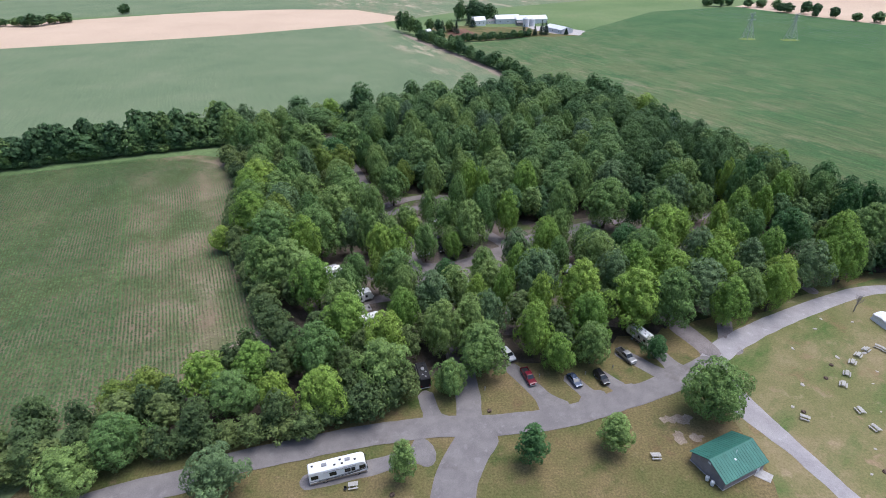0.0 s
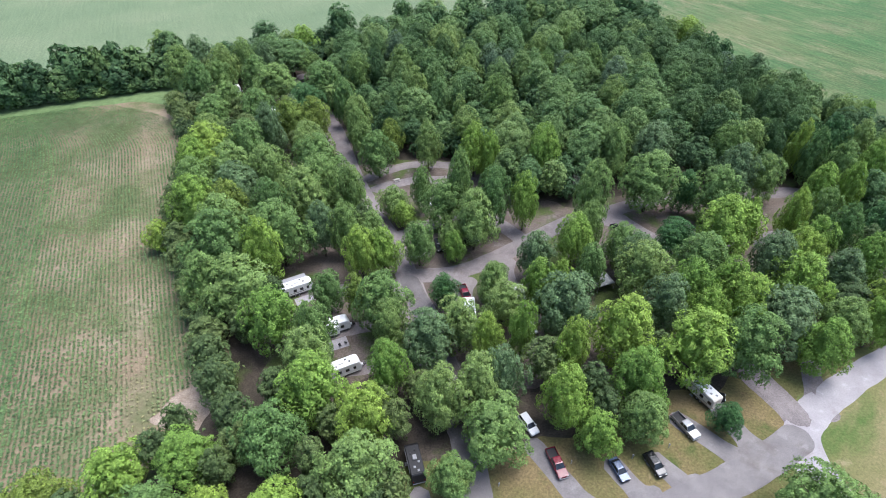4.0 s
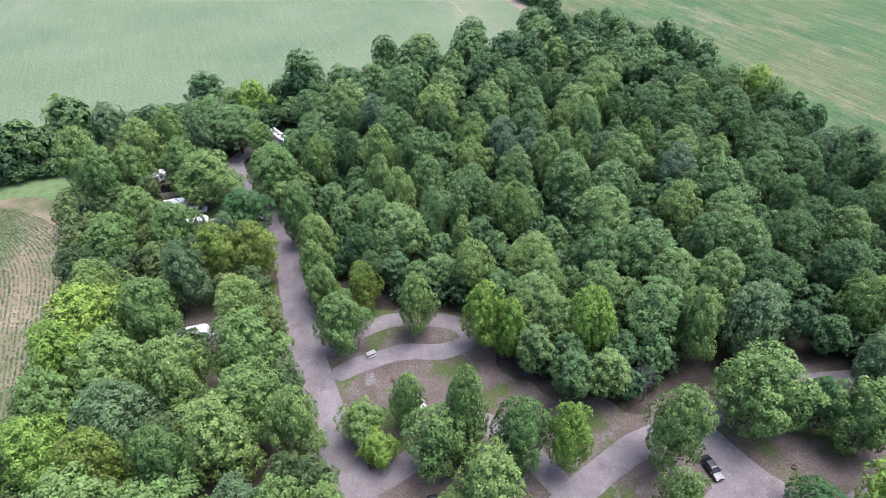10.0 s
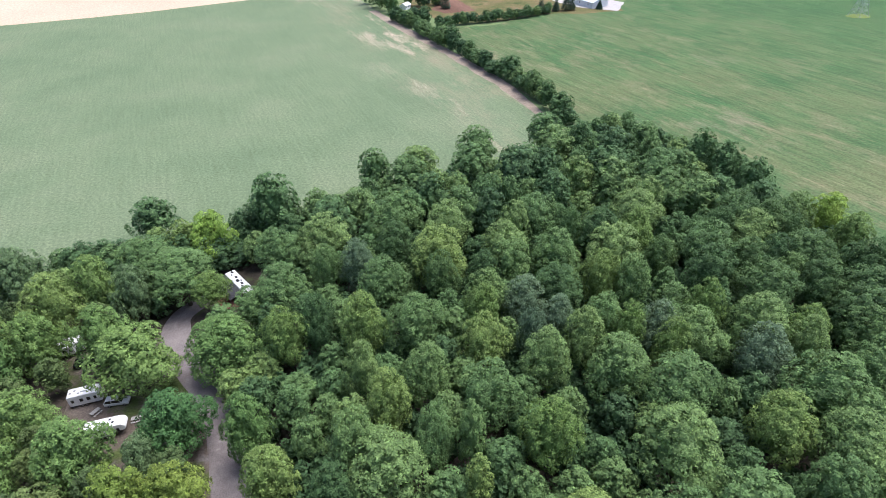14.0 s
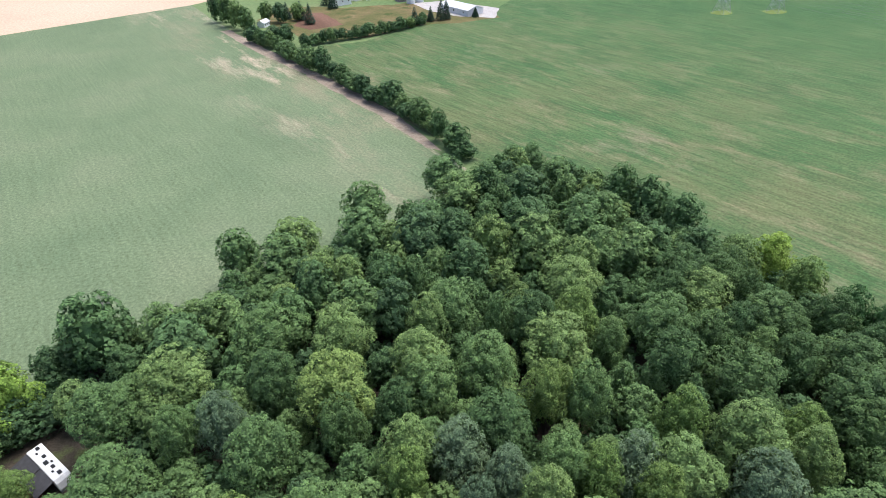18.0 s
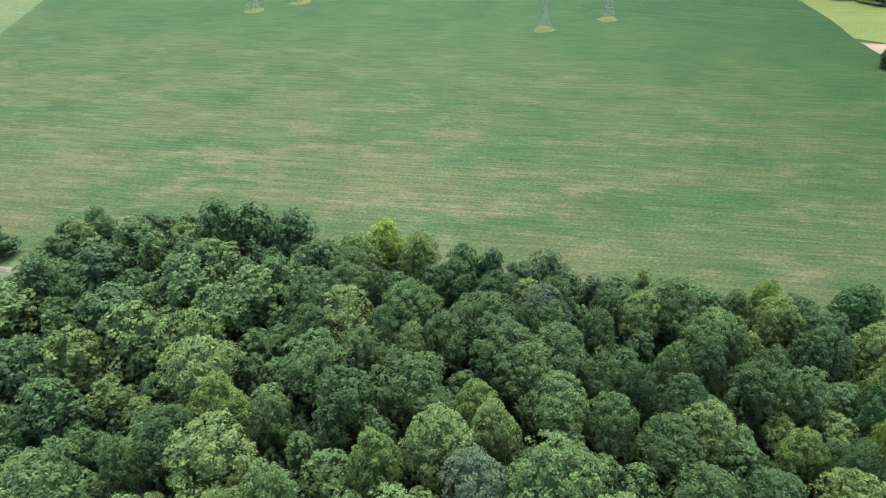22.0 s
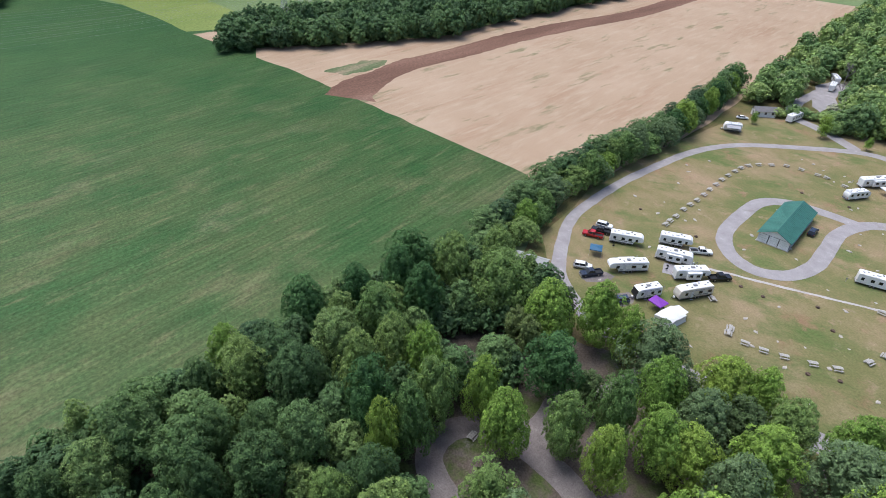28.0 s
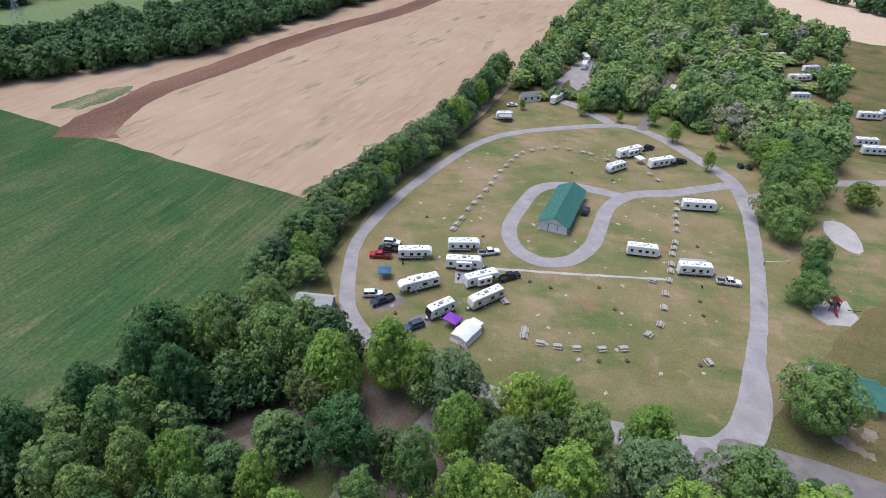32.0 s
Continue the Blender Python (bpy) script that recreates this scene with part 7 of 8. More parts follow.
def washroom():
    t = thing("washroom_building", "grey sided washroom building with a green metal gable roof", "building")
    L, W, eave, ridge = 10.8, 7.8, 2.6, 4.5
    part("foundation", Geo().box(-L / 2 - 0.1, L / 2 + 0.1, -W / 2 - 0.1, W / 2 + 0.1, -0.1, 0.14, 0.02), CONCRETE, t)
    for s in (-1, 1):
        wall = part("wall", Geo().box(-L / 2, L / 2, *sorted((s * (W / 2 - 0.16), s * W / 2)), 0.14, eave), SIDING, t)
        for k in range(7):
            part("siding_board", Geo().box(-L / 2, L / 2, *sorted((s * (W / 2 - 0.01), s * (W / 2 + 0.03))), 0.2 + k * 0.34, 0.5 + k * 0.34, 0.01), SIDING, wall)
        gable = part("gable_wall", Geo().put([(s * L / 2, -W / 2 + 0.16, 0.14), (s * L / 2, W / 2 - 0.16, 0.14), (s * L / 2, W / 2 - 0.16, eave), (s * L / 2, 0, ridge - 0.1), (s * L / 2, -W / 2 + 0.16, eave),
                                              (s * (L / 2 - 0.16), -W / 2 + 0.16, 0.14), (s * (L / 2 - 0.16), W / 2 - 0.16, 0.14), (s * (L / 2 - 0.16), W / 2 - 0.16, eave), (s * (L / 2 - 0.16), 0, ridge - 0.1), (s * (L / 2 - 0.16), -W / 2 + 0.16, eave)],
                                             [(0, 1, 2, 3, 4), (9, 8, 7, 6, 5), (0, 5, 6, 1), (1, 6, 7, 2), (2, 7, 8, 3), (3, 8, 9, 4), (4, 9, 5, 0)]), SIDING, t)
        part("gable_vent", Geo().box(*sorted((s * L / 2, s * (L / 2 + 0.05))), -0.3, 0.3, 3.1, 3.6, 0.01), PAINT, gable, "white louvred vent")
    ribbed_roof(t, L, W, eave, ridge, 0.45, GREEN_METAL, 18)
    d = part("door", Geo().box(L / 2 - 1.9, L / 2 - 1.0, -W / 2 - 0.05, -W / 2 + 0.0, 0.14, 2.2, 0.02), PAINT, t, "white door")
    part("handle", Geo().box(L / 2 - 1.8, L / 2 - 1.7, -W / 2 - 0.1, -W / 2 - 0.04, 1.1, 1.2, 0.01), STEEL, d)
    part("vent_pipe", Geo().tube((0.5, -0.8, 4.0), (0.5, -0.8, 4.75), 0.06), PAINT, t, "white vent pipe")
    part("roof_fan", Geo().box(-0.9, -0.5, -1.9, -1.5, 3.5, 3.85, 0.05), PAINT, t)
    return t


washroom().matrix_basis = at(55.2, 78.2, 26)
sheet("pavement_washroom_pad", [Vector((*p, 0)) for p in ((59.4, 75.6), (61.8, 73.9), (63.2, 75.6), (61.2, 77.2))], 0.12, CONCRETE, "pale concrete pad by the washroom door", "concrete pad", 0.14)


def gas_tank():
    t = thing("gas_tank", "white upright propane tank beside the washroom", "gas tank", "gas tanks")
    n = 12
    ringed = lambda r, z: [(math.cos(k * 6.283 / n) * r, math.sin(k * 6.283 / n) * r, z) for k in range(n)]
    part("tank", Geo().loft([ringed(0.25, 0.05), ringed(0.38, 0.18), ringed(0.38, 1.0), ringed(0.28, 1.18), ringed(0.1, 1.24)]), PAINT, t)
    part("foot_ring", Geo().loft([ringed(0.3, 0), ringed(0.3, 0.1)]), STEEL, t)
    part("collar", Geo().tube((0, 0, 1.22), (0, 0, 1.36), 0.12), GREY_TRIM, t)
    return t


gt = gas_tank()
gt.matrix_basis = at(50.0, 74.6)
copy_thing(gt, at(50.5, 73.5))


def pavilion():
    t = thing("picnic_pavilion", "open picnic pavilion with green metal roof and white gable end", "pavilion")
    L, W, eave, ridge = 23.0, 8.2, 2.9, 4.9
    part("floor_slab", Geo().box(-L / 2 - 0.2, L / 2 + 0.2, -W / 2 - 0.2, W / 2 + 0.2, -0.1, 0.12, 0.02), CONCRETE, t)
    ribbed_roof(t, L, W, eave, ridge, 0.5, GREEN_METAL, 28)
    for k in range(8):
        for s in (-1, 1):
            x = -L / 2 + 0.15 + (L - 0.3) * k / 7
            post = part("post", Geo().box(x - 0.1, x + 0.1, s * (W / 2 - 0.15) - 0.1, s * (W / 2 - 0.15) + 0.1, 0.1, eave, 0.015), PAINT, t, "white timber post")
            part("brace", Geo().tube((x, s * (W / 2 - 0.15), eave - 0.7), (x + 0.6, s * (W / 2 - 0.15), eave - 0.05), 0.05, n=4), PAINT, post)
    for s in (-1, 1):
        part("beam", Geo().box(-L / 2, L / 2, *sorted((s * (W / 2 - 0.25), s * (W / 2 - 0.05))), eave - 0.2, eave, 0.01), PAINT, t)
        x = s * (L / 2 + 0.02)
        part("gable_panel", Geo().put([(x, -W / 2 - 0.2, eave - 0.12), (x, W / 2 + 0.2, eave - 0.12), (x, 0, ridge - 0.1), (x - 0.1 * s, -W / 2 - 0.2, eave - 0.12), (x - 0.1 * s, W / 2 + 0.2, eave - 0.12), (x - 0.1 * s, 0, ridge - 0.1)],
                                      [(0, 1, 2), (5, 4, 3), (0, 3, 4, 1), (1, 4, 5, 2), (2, 5, 3, 0)]), PAINT, t, "white gable panel")
    for k in range(3):
        y0 = -W / 2 + 0.1 + k * (W - 0.2) / 3
        d = part("end_panel", Geo().box(L / 2 - 0.12, L / 2 - 0.04, y0 + 0.12, y0 + (W - 0.2) / 3 - 0.12, 0.12, eave - 0.3, 0.02), PAINT, t, "white end wall panel")
        for j in range(3):
            part("panel_seam", Geo().box(L / 2 - 0.045, L / 2 - 0.02, y0 + 0.14, y0 + (W - 0.2) / 3 - 0.14, 0.77 + j * 0.65, 0.785 + j * 0.65), GREY_TRIM, d)
    for k in range(5):
        part("truss", Geo().tube((-L / 2 + 2 + k * 4.6, -W / 2 + 0.2, eave), (-L / 2 + 2 + k * 4.6, W / 2 - 0.2, eave), 0.07, n=4), WOOD_GREY, t)
    return t


pavilion().matrix_basis = at(135.6, 64.0, 114)
for k in range(4):
    for s in (-1, 1):
        c, q = math.cos(radians(114)), math.sin(radians(114))
        u, v = -8 + k * 4.6, s * 2.1
        copy_thing(mould, at(135.6 + u * c - v * q, 64.0 + u * q + v * c, 24, 0.12))


def simple_house(name, label, L, W, eave, ridge, wall_mat, roof_mat, category="building", windows=3):
    """A gabled farm or cabin building with doors and windows."""
    t = thing(name, label, category)
    part("wall", Geo().put([(-L / 2, -W / 2, 0), (L / 2, -W / 2, 0), (L / 2, W / 2, 0), (-L / 2, W / 2, 0), (-L / 2, -W / 2, eave), (L / 2, -W / 2, eave), (L / 2, W / 2, eave), (-L / 2, W / 2, eave), (-L / 2, 0, ridge - 0.06), (L / 2, 0, ridge - 0.06)],
                           [(0, 1, 5, 4), (2, 3, 7, 6), (1, 2, 6, 9, 5), (3, 0, 4, 8, 7), (4, 5, 9, 8), (6, 7, 8, 9)]), wall_mat, t)
    for s in (-1, 1):
        low, half = eave - 0.35 * (ridge - eave) / (W / 2), W / 2 + 0.35
        part("roof", Geo().put([(-L / 2 - 0.4, 0, ridge + 0.1), (L / 2 + 0.4, 0, ridge + 0.1), (L / 2 + 0.4, s * half, low + 0.1), (-L / 2 - 0.4, s * half, low + 0.1), (-L / 2 - 0.4, 0, ridge), (L / 2 + 0.4, 0, ridge), (L / 2 + 0.4, s * half, low), (-L / 2 - 0.4, s * half, low)],
                               [(0, 1, 2, 3), (7, 6, 5, 4), (0, 4, 5, 1), (1, 5, 6, 2), (2, 6, 7, 3), (3, 7, 4, 0)]), roof_mat, t)
        for k in range(windows):
            x = -L / 2 + L * (k + 0.5) / windows
            w = part("window", Geo().box(x - 0.55, x + 0.55, *sorted((s * W / 2, s * (W / 2 + 0.05))), eave * 0.4, eave * 0.4 + 1.2, 0.01), PAINT, t)
            part("pane", Geo().box(x - 0.45, x + 0.45, *sorted((s * (W / 2 + 0.03), s * (W / 2 + 0.06))), eave * 0.4 + 0.1, eave * 0.4 + 1.1), GLASS, w)
    part("door", Geo().box(L / 2 - 0.02, L / 2 + 0.05, -0.6, 0.6, 0, 2.1, 0.02), GREY_TRIM, t)
    return t


SHINGLE = plain("grey_shingles", (0.22, 0.21, 0.21), 0.9, vary=0.15, scale=1.5, bump=0.3)
WHITE_METAL = plain("white_steel_sheet", (0.70, 0.71, 0.72), 0.45, vary=0.08, scale=0.3)
for name, label, dims, mats, x, y, a in (
        ("farmhouse", "white farmhouse with a grey roof among trees", (14, 9, 5.5, 9), (PAINT, WHITE_METAL), 34, 652, 20), ("farm_shed", "small white gabled shed beneath the hedgerow trees", (7, 5, 2.8, 4.2), (PAINT, WHITE_METAL), -19, 602, 60),
        ("barn", "white metal farm barn with a pale roof", (26, 14, 5, 8.5), (WHITE_METAL, WHITE_METAL), 66, 668, 8), ("barn", "long white metal machine shed", (34, 16, 4.5, 7.5), (WHITE_METAL, WHITE_METAL), 92, 668, 8),
        ("barn", "low white metal barn beside the hedge", (28, 14, 3.8, 6), (WHITE_METAL, WHITE_METAL), 112, 604, -62), ("farm_shed", "dark open farm shed", (10, 7, 3, 4.4), (SIDING, SHINGLE), 80, 650, 10), ("farm_shed", "white garage at the farmhouse", (9, 7, 3, 4.6), (PAINT, SHINGLE), 48, 664, 30),
        ("park_cabin", "small white park cabin with a porch roof", (8.5, 4.2, 2.6, 3.9), (PAINT, SHINGLE), 205.5, -3.5, 62), ("park_cabin", "grey park cabin under the trees", (8, 4, 2.5, 3.7), (SIDING, GREY_CANVAS), 146, 142, 40)):
    simple_house(name, label, *dims, *mats).matrix_basis = at(x, y, a)


def silo(x, y, r, h):
    t = thing("grain_bin", "white ribbed grain bin with a cone roof", "grain bin", "grain bins")
    n = 18
    c = lambda q, z: [(math.cos(k * 6.283 / n) * q, math.sin(k * 6.283 / n) * q, z) for k in range(n)]
    part("drum", Geo().loft([c(r, 0)] + [c(r + 0.05 * (k % 2), h * k / 8) for k in range(1, 9)]), WHITE_METAL, t)
    part("cone_roof", Geo().loft([c(r + 0.15, h), c(r * 0.15, h + r * 0.6)]), WHITE_METAL, t)
    t.matrix_basis = at(x, y)


silo(84, 640, 3.2, 8)
silo(91, 643, 3.0, 7)


def spruce(x, y, h, r, seed):
    t = thing("spruce_tree", "dark pointed spruce tree beside the farm", "tree", "farm spruces")
    part("trunk", Geo().tube((0, 0, -0.1), (0, 0, h * 0.9), 0.22, 0.04, 6), BARK, t)
    q = np.random.default_rng(seed)
    m = 700
    z = h * (1 - np.sqrt(q.random(m)) * 0.94)
    rr = r * (1 - z / h) * q.uniform(0.75, 1.05, m) + 0.1
    a = q.uniform(0, 6.283, m)
    p = np.stack([np.cos(a) * rr, np.sin(a) * rr, z], 1)
    out = np.stack([np.cos(a), np.sin(a), np.full(m, -0.35)], 1)
    side = np.stack([-np.sin(a), np.cos(a), np.zeros(m)], 1)
    s = q.uniform(0.45, 0.9, (m, 1))
    V = np.stack([p + out * s, p + side * s * 0.5, p - out * s * 1.1, p - side * s * 0.5], 1).reshape(-1, 3)
    i = 4 * np.arange(m)[:, None]
    part("crown", raw_mesh("crown", V, np.vstack([np.hstack([i, i + 1, i + 2]), np.hstack([i, i + 2, i + 3])]), LEAVES["S"]), None, t)
    t.matrix_basis = at(x, y)


for k, (x, y, h, r) in enumerate(((74.5, 579, 11, 3.4), (93, 585, 14, 3.4), (97, 586, 13, 3.2), (86, 584, 9, 2.6), (117, 587, 6, 2.2), (5, 612, 12, 3.5), (10, 600, 13, 3.6), (-4, 618, 11, 3.4), (28, 640, 12, 4), (24, 652, 13, 4))):
    spruce(x, y, h, r, k)


# ---------------------------------------------------------------- power line
def pylon(x, y, high=22.0, base=3.4, heading=20):
    t = thing("pylon", "grey steel lattice pylon standing in the soybean field", "pylon", "power line pylons")
    def width(z):
        return base * (1 - z / (high * 0.72)) + 0.75 if z < high * 0.72 else 0.75
    for sx in (-1, 1):
        for sy in (-1, 1):
            g = Geo()
            zs = [0, high * 0.36, high * 0.72, high]
            for a, b in zip(zs, zs[1:]):
                g.tube((sx * width(a), sy * width(a), a), (sx * width(b), sy * width(b), b), 0.11, n=4)
            part("leg", g, STEEL, t)
    zs = [0, 4, 7.6, 10.8, 13.6, 16, 18, 20, high]
    for a, b in zip(zs, zs[1:]):
        wa, wb = width(a), width(b)
        for s in (-1, 1):
            for p, q in (((-wa, s * wa, a), (wb, s * wb, b)), ((wa, s * wa, a), (-wb, s * wb, b)), ((s * wa, -wa, a), (s * wb, wb, b)), ((s * wa, wa, a), (s * wb, -wb, b))):
                part("brace", Geo().tube(p, q, 0.06, n=4), STEEL, t)
            part("crossbar", Geo().tube((-wb, s * wb, b), (wb, s * wb, b), 0.06, n=4), STEEL, t)
            part("crossbar", Geo().tube((s * wb, -wb, b), (s * wb, wb, b), 0.06, n=4), STEEL, t)
    for z, reach in ((16.5, 5.2), (19.5, 4.2), (22.0, 3.2)):
        for s in (-1, 1):
            g = Geo().tube((s * 0.6, 0.5, z), (s * reach, 0, z + 0.2), 0.07, n=4).tube((s * 0.6, -0.5, z), (s * reach, 0, z + 0.2), 0.07, n=4).tube((s * 0.6, 0, z + 1.0), (s * reach, 0, z + 0.2), 0.06, n=4)
            arm = part("cross_arm", g, STEEL, t)
            part("insulator", Geo().tube((s * reach, 0, z + 0.15), (s * reach, 0, z - 1.1), 0.09, n=6), CONCRETE, arm, "pale insulator string")
    t.matrix_basis = at(x, y, heading)
    sheet("ground_pylon_weeds", ragged([(x + math.cos(a) * 8, y + math.sin(a) * 6) for a in np.linspace(0, 6.28, 14)[:-1]], 2.5, 2, 0.3), 0.05, YELLOW_CROP, "weedy yellow-green patch at a pylon's foot", "weeds")


LINES = [[(248, 650), (276, 550), (342, 370), (420, 158), (490, -40)], [(278, 640), (311, 542), (387, 348), (470, 137), (545, -60)]]
for line in LINES:
    for x, y in line[1:4]:
        pylon(x, y)
    for off, z in ((-5.2, 15.6), (5.2, 15.6), (-4.2, 18.6), (4.2, 18.6), (-3.2, 21.1), (3.2, 21.1)):
        run = []
        c, s = math.cos(radians(20)), math.sin(radians(20))
        for (ax, ay), (bx, by) in zip(line, line[1:]):
            run += [(ax + off * c + (bx - ax) * k / 10, ay + off * s + (by - ay) * k / 10, z - 4.0 * (1 - (2 * k / 10 - 1) ** 2)) for k in range(11 if (bx, by) == line[-1] else 10)]
        g = Geo().loft([[(x - 0.02, y, q), (x + 0.02, y, q), (x, y, q + 0.035)] for x, y, q in run])
        tagged(part("power_cable", g, GREY_TRIM), "sagging grey overhead power cable", "cable", "power cables")


# ---------------------------------------------------------------- tents, canopies and small camp things
def canopy(name, label, cloth, sx, sy, h, peak):
    t = thing(name, label, "canopy")
    part("roof_cloth", Geo().put([(-sx, -sy, h), (sx, -sy, h), (sx, sy, h), (-sx, sy, h), (0, 0, h + peak), (-sx, -sy, h - 0.25), (sx, -sy, h - 0.25), (sx, sy, h - 0.25), (-sx, sy, h - 0.25)],
                                 [(0, 1, 4), (1, 2, 4), (2, 3, 4), (3, 0, 4), (0, 5, 6, 1), (1, 6, 7, 2), (2, 7, 8, 3), (3, 8, 5, 0)]), cloth, t)
    for a in (-1, 1):
        for b in (-1, 1):
            part("pole", Geo().tube((a * (sx - 0.05), b * (sy - 0.05), 0), (a * (sx - 0.05), b * (sy - 0.05), h), 0.03, n=6), STEEL, t)
    return t


canopy("camp_canopy", "blue tarpaulin canopy on four poles", BLUE_TARP, 1.6, 1.5, 2.1, 0.5).matrix_basis = at(145.2, 122.8, 50)
canopy("camp_canopy", "pointed pale grey canopy under trees", GREY_CANVAS, 2.2, 2.0, 2.3, 1.2).matrix_basis = at(37, 148.6, 20)
canopy("camp_canopy", "white canopy roof beside campers", CANVAS, 1.6, 1.3, 2.2, 0.3).matrix_basis = at(139.4, 15.6, -20)
canopy("camp_canopy", "white canopy over a camp kitchen", CANVAS, 1.5, 1.5, 2.2, 0.6).matrix_basis = at(-41, 186, 20)


def family_tent():
    """A cabin tent with a ridge, sagging walls, a porch and a striped side fly."""
    t = thing("family_tent", "large white cabin tent with a sagging porch on the lawn", "tent")
    def roof(x, y):
        return 2.5 - 0.16 * abs(y) ** 1.6 - 0.05 * abs(x) ** 1.5 + 0.10 * math.sin(x * 2.1) * math.cos(y * 1.7)
    n, m = 11, 9
    grid = [[(-3.0 + 6.0 * i / (n - 1), -2.1 + 4.2 * j / (m - 1)) for j in range(m)] for i in range(n)]
    pts = [(x, y, roof(x, y)) for row in grid for x, y in row]
    part("roof_cloth", Geo().put(pts, [(i * m + j, (i + 1) * m + j, (i + 1) * m + j + 1, i * m + j + 1) for i in range(n - 1) for j in range(m - 1)]), CANVAS, t)
    rim = [(x, -2.1) for x, _ in [r[0] for r in grid]] + [(3.0, y) for _, y in grid[-1]] + [(x, 2.1) for x, _ in [r[0] for r in grid][::-1]] + [(-3.0, y) for _, y in grid[0][::-1]]
    part("wall_cloth", Geo().loft([[(x, y, roof(x, y) - 0.02) for x, y in rim], [(x * 0.99, y * 0.97, 0.9) for x, y in rim], [(x * 1.05, y * 1.07, 0.0) for x, y in rim]], caps=False), CANVAS, t)
    part("porch_cloth", Geo().put([(3.0, -1.7, 1.9), (3.0, 1.7, 1.9), (4.6, 1.3, 1.75), (4.6, -1.4, 1.6), (3.0, -1.7, 1.86), (3.0, 1.7, 1.86), (4.6, 1.3, 1.71), (4.6, -1.4, 1.56)], [(0, 1, 2, 3), (7, 6, 5, 4), (0, 4, 5, 1), (1, 5, 6, 2), (2, 6, 7, 3), (3, 7, 4, 0)]), CANVAS, t)
    for y in (-1.35, 1.25):
        part("pole", Geo().tube((4.55, y, 0), (4.55, y, 1.7), 0.025, n=6), STEEL, t)
    part("doorway", Geo().box(3.02, 3.06, -0.5, 0.5, 0.05, 1.6, 0.01), BLACK, t)
    return t


family_tent().matrix_basis = at(116.4, 122.6, -80)
canopy("camp_canopy", "purple fabric canopy against the white tent", PURPLE, 1.8, 1.5, 2.3, 0.45).matrix_basis = at(120.9, 122.5, 12)


def folding_chair():
    t = thing("folding_chair", "dark folding camp chair on the grass", "chair", "camp chairs")
    part("seat", Geo().box(-0.26, 0.26, -0.24, 0.24, 0.42, 0.46, 0.01), BLACK, t)
    part("backrest", Geo().box(-0.26, 0.26, 0.22, 0.27, 0.44, 0.92, 0.015), BLACK, t)
    for a in (-1, 1):
        for b in (-1, 1):
            part("leg", Geo().tube((a * 0.24, b * 0.22, 0), (a * 0.24, b * 0.2, 0.46), 0.015, n=5), STEEL, t)
    return t


fc = folding_chair()
for i, (x, y, a) in enumerate(((133.2, 108.6, 20), (132.4, 109.8, 80), (147.6, 115.2, 10), (146.2, 116.2, 60), (138.4, 117.6, 150), (123, 107, 30), (97.4, 60.4, 200), (98.4, 61.8, 230), (-22.6, 130.6, 40), (-21.4, 131.4, 80), (120, 121, 0), (117, 120, 60), (-19, 72.6, 0), (23.2, 147.4, 90), (142, 101.6, 20), (90.4, 66.6, 10))):
    if i == 0:
        fc.matrix_basis = at(x, y, a)
    else:
        copy_thing(fc, at(x, y, a))
for i, (x, y, a, sx, sy) in enumerate(((-23.6, 131.2, 24, 2.6, 1.5), (132.6, 108.9, -46, 2.4, 1.3), (-33, 145.2, 27, 2.2, 1.3), (137.8, 116.4, 71, 2.2, 1.2), (96.6, 60.2, -138, 2.0, 1.2))):
    ob = part("patio_mat", Geo().box(-sx, sx, -sy, sy, 0.05, 0.075, 0.01), MAT)
    ob.matrix_basis = at(x, y, a)
    tagged(ob, "grey woven patio mat beside a camper", "mat", "patio mats")


def play_tower():
    t = thing("play_structure", "red playground climbing tower with slide", "play structure")
    for a in (-1, 1):
        for b in (-1, 1):
            part("post", Geo().tube((a * 1.1, b * 1.1, 0), (a * 0.9, b * 0.9, 3.0), 0.08, n=6), RED_PAINT, t)
    part("deck", Geo().box(-1.0, 1.0, -1.0, 1.0, 1.35, 1.45, 0.02), GREY_TRIM, t)
    part("roof", Geo().loft([[(-1.15, -1.15, 2.9), (1.15, -1.15, 2.9), (1.15, 1.15, 2.9), (-1.15, 1.15, 2.9)], [(-0.15, -0.15, 3.7), (0.15, -0.15, 3.7), (0.15, 0.15, 3.7), (-0.15, 0.15, 3.7)]]), RED_PAINT, t, "red pointed roof")
    for b in (-1, 1):
        part("side_panel", Geo().box(-0.9, 0.9, b * 0.95 - 0.03, b * 0.95 + 0.03, 1.5, 2.1, 0.01), RED_PAINT, t)
        part("swing_beam", Geo().tube((-1.1, b * 1.0, 2.4), (-3.0, b * 2.2, 0), 0.07, n=6), RED_PAINT, t)
    part("slide", Geo().slab([(1.0, 1.45), (2.9, 0.25), (3.4, 0.2), (3.4, 0.12), (2.85, 0.15), (1.0, 1.35)], -0.3, 0.3), RED_PAINT, t, "red slide")
    return t


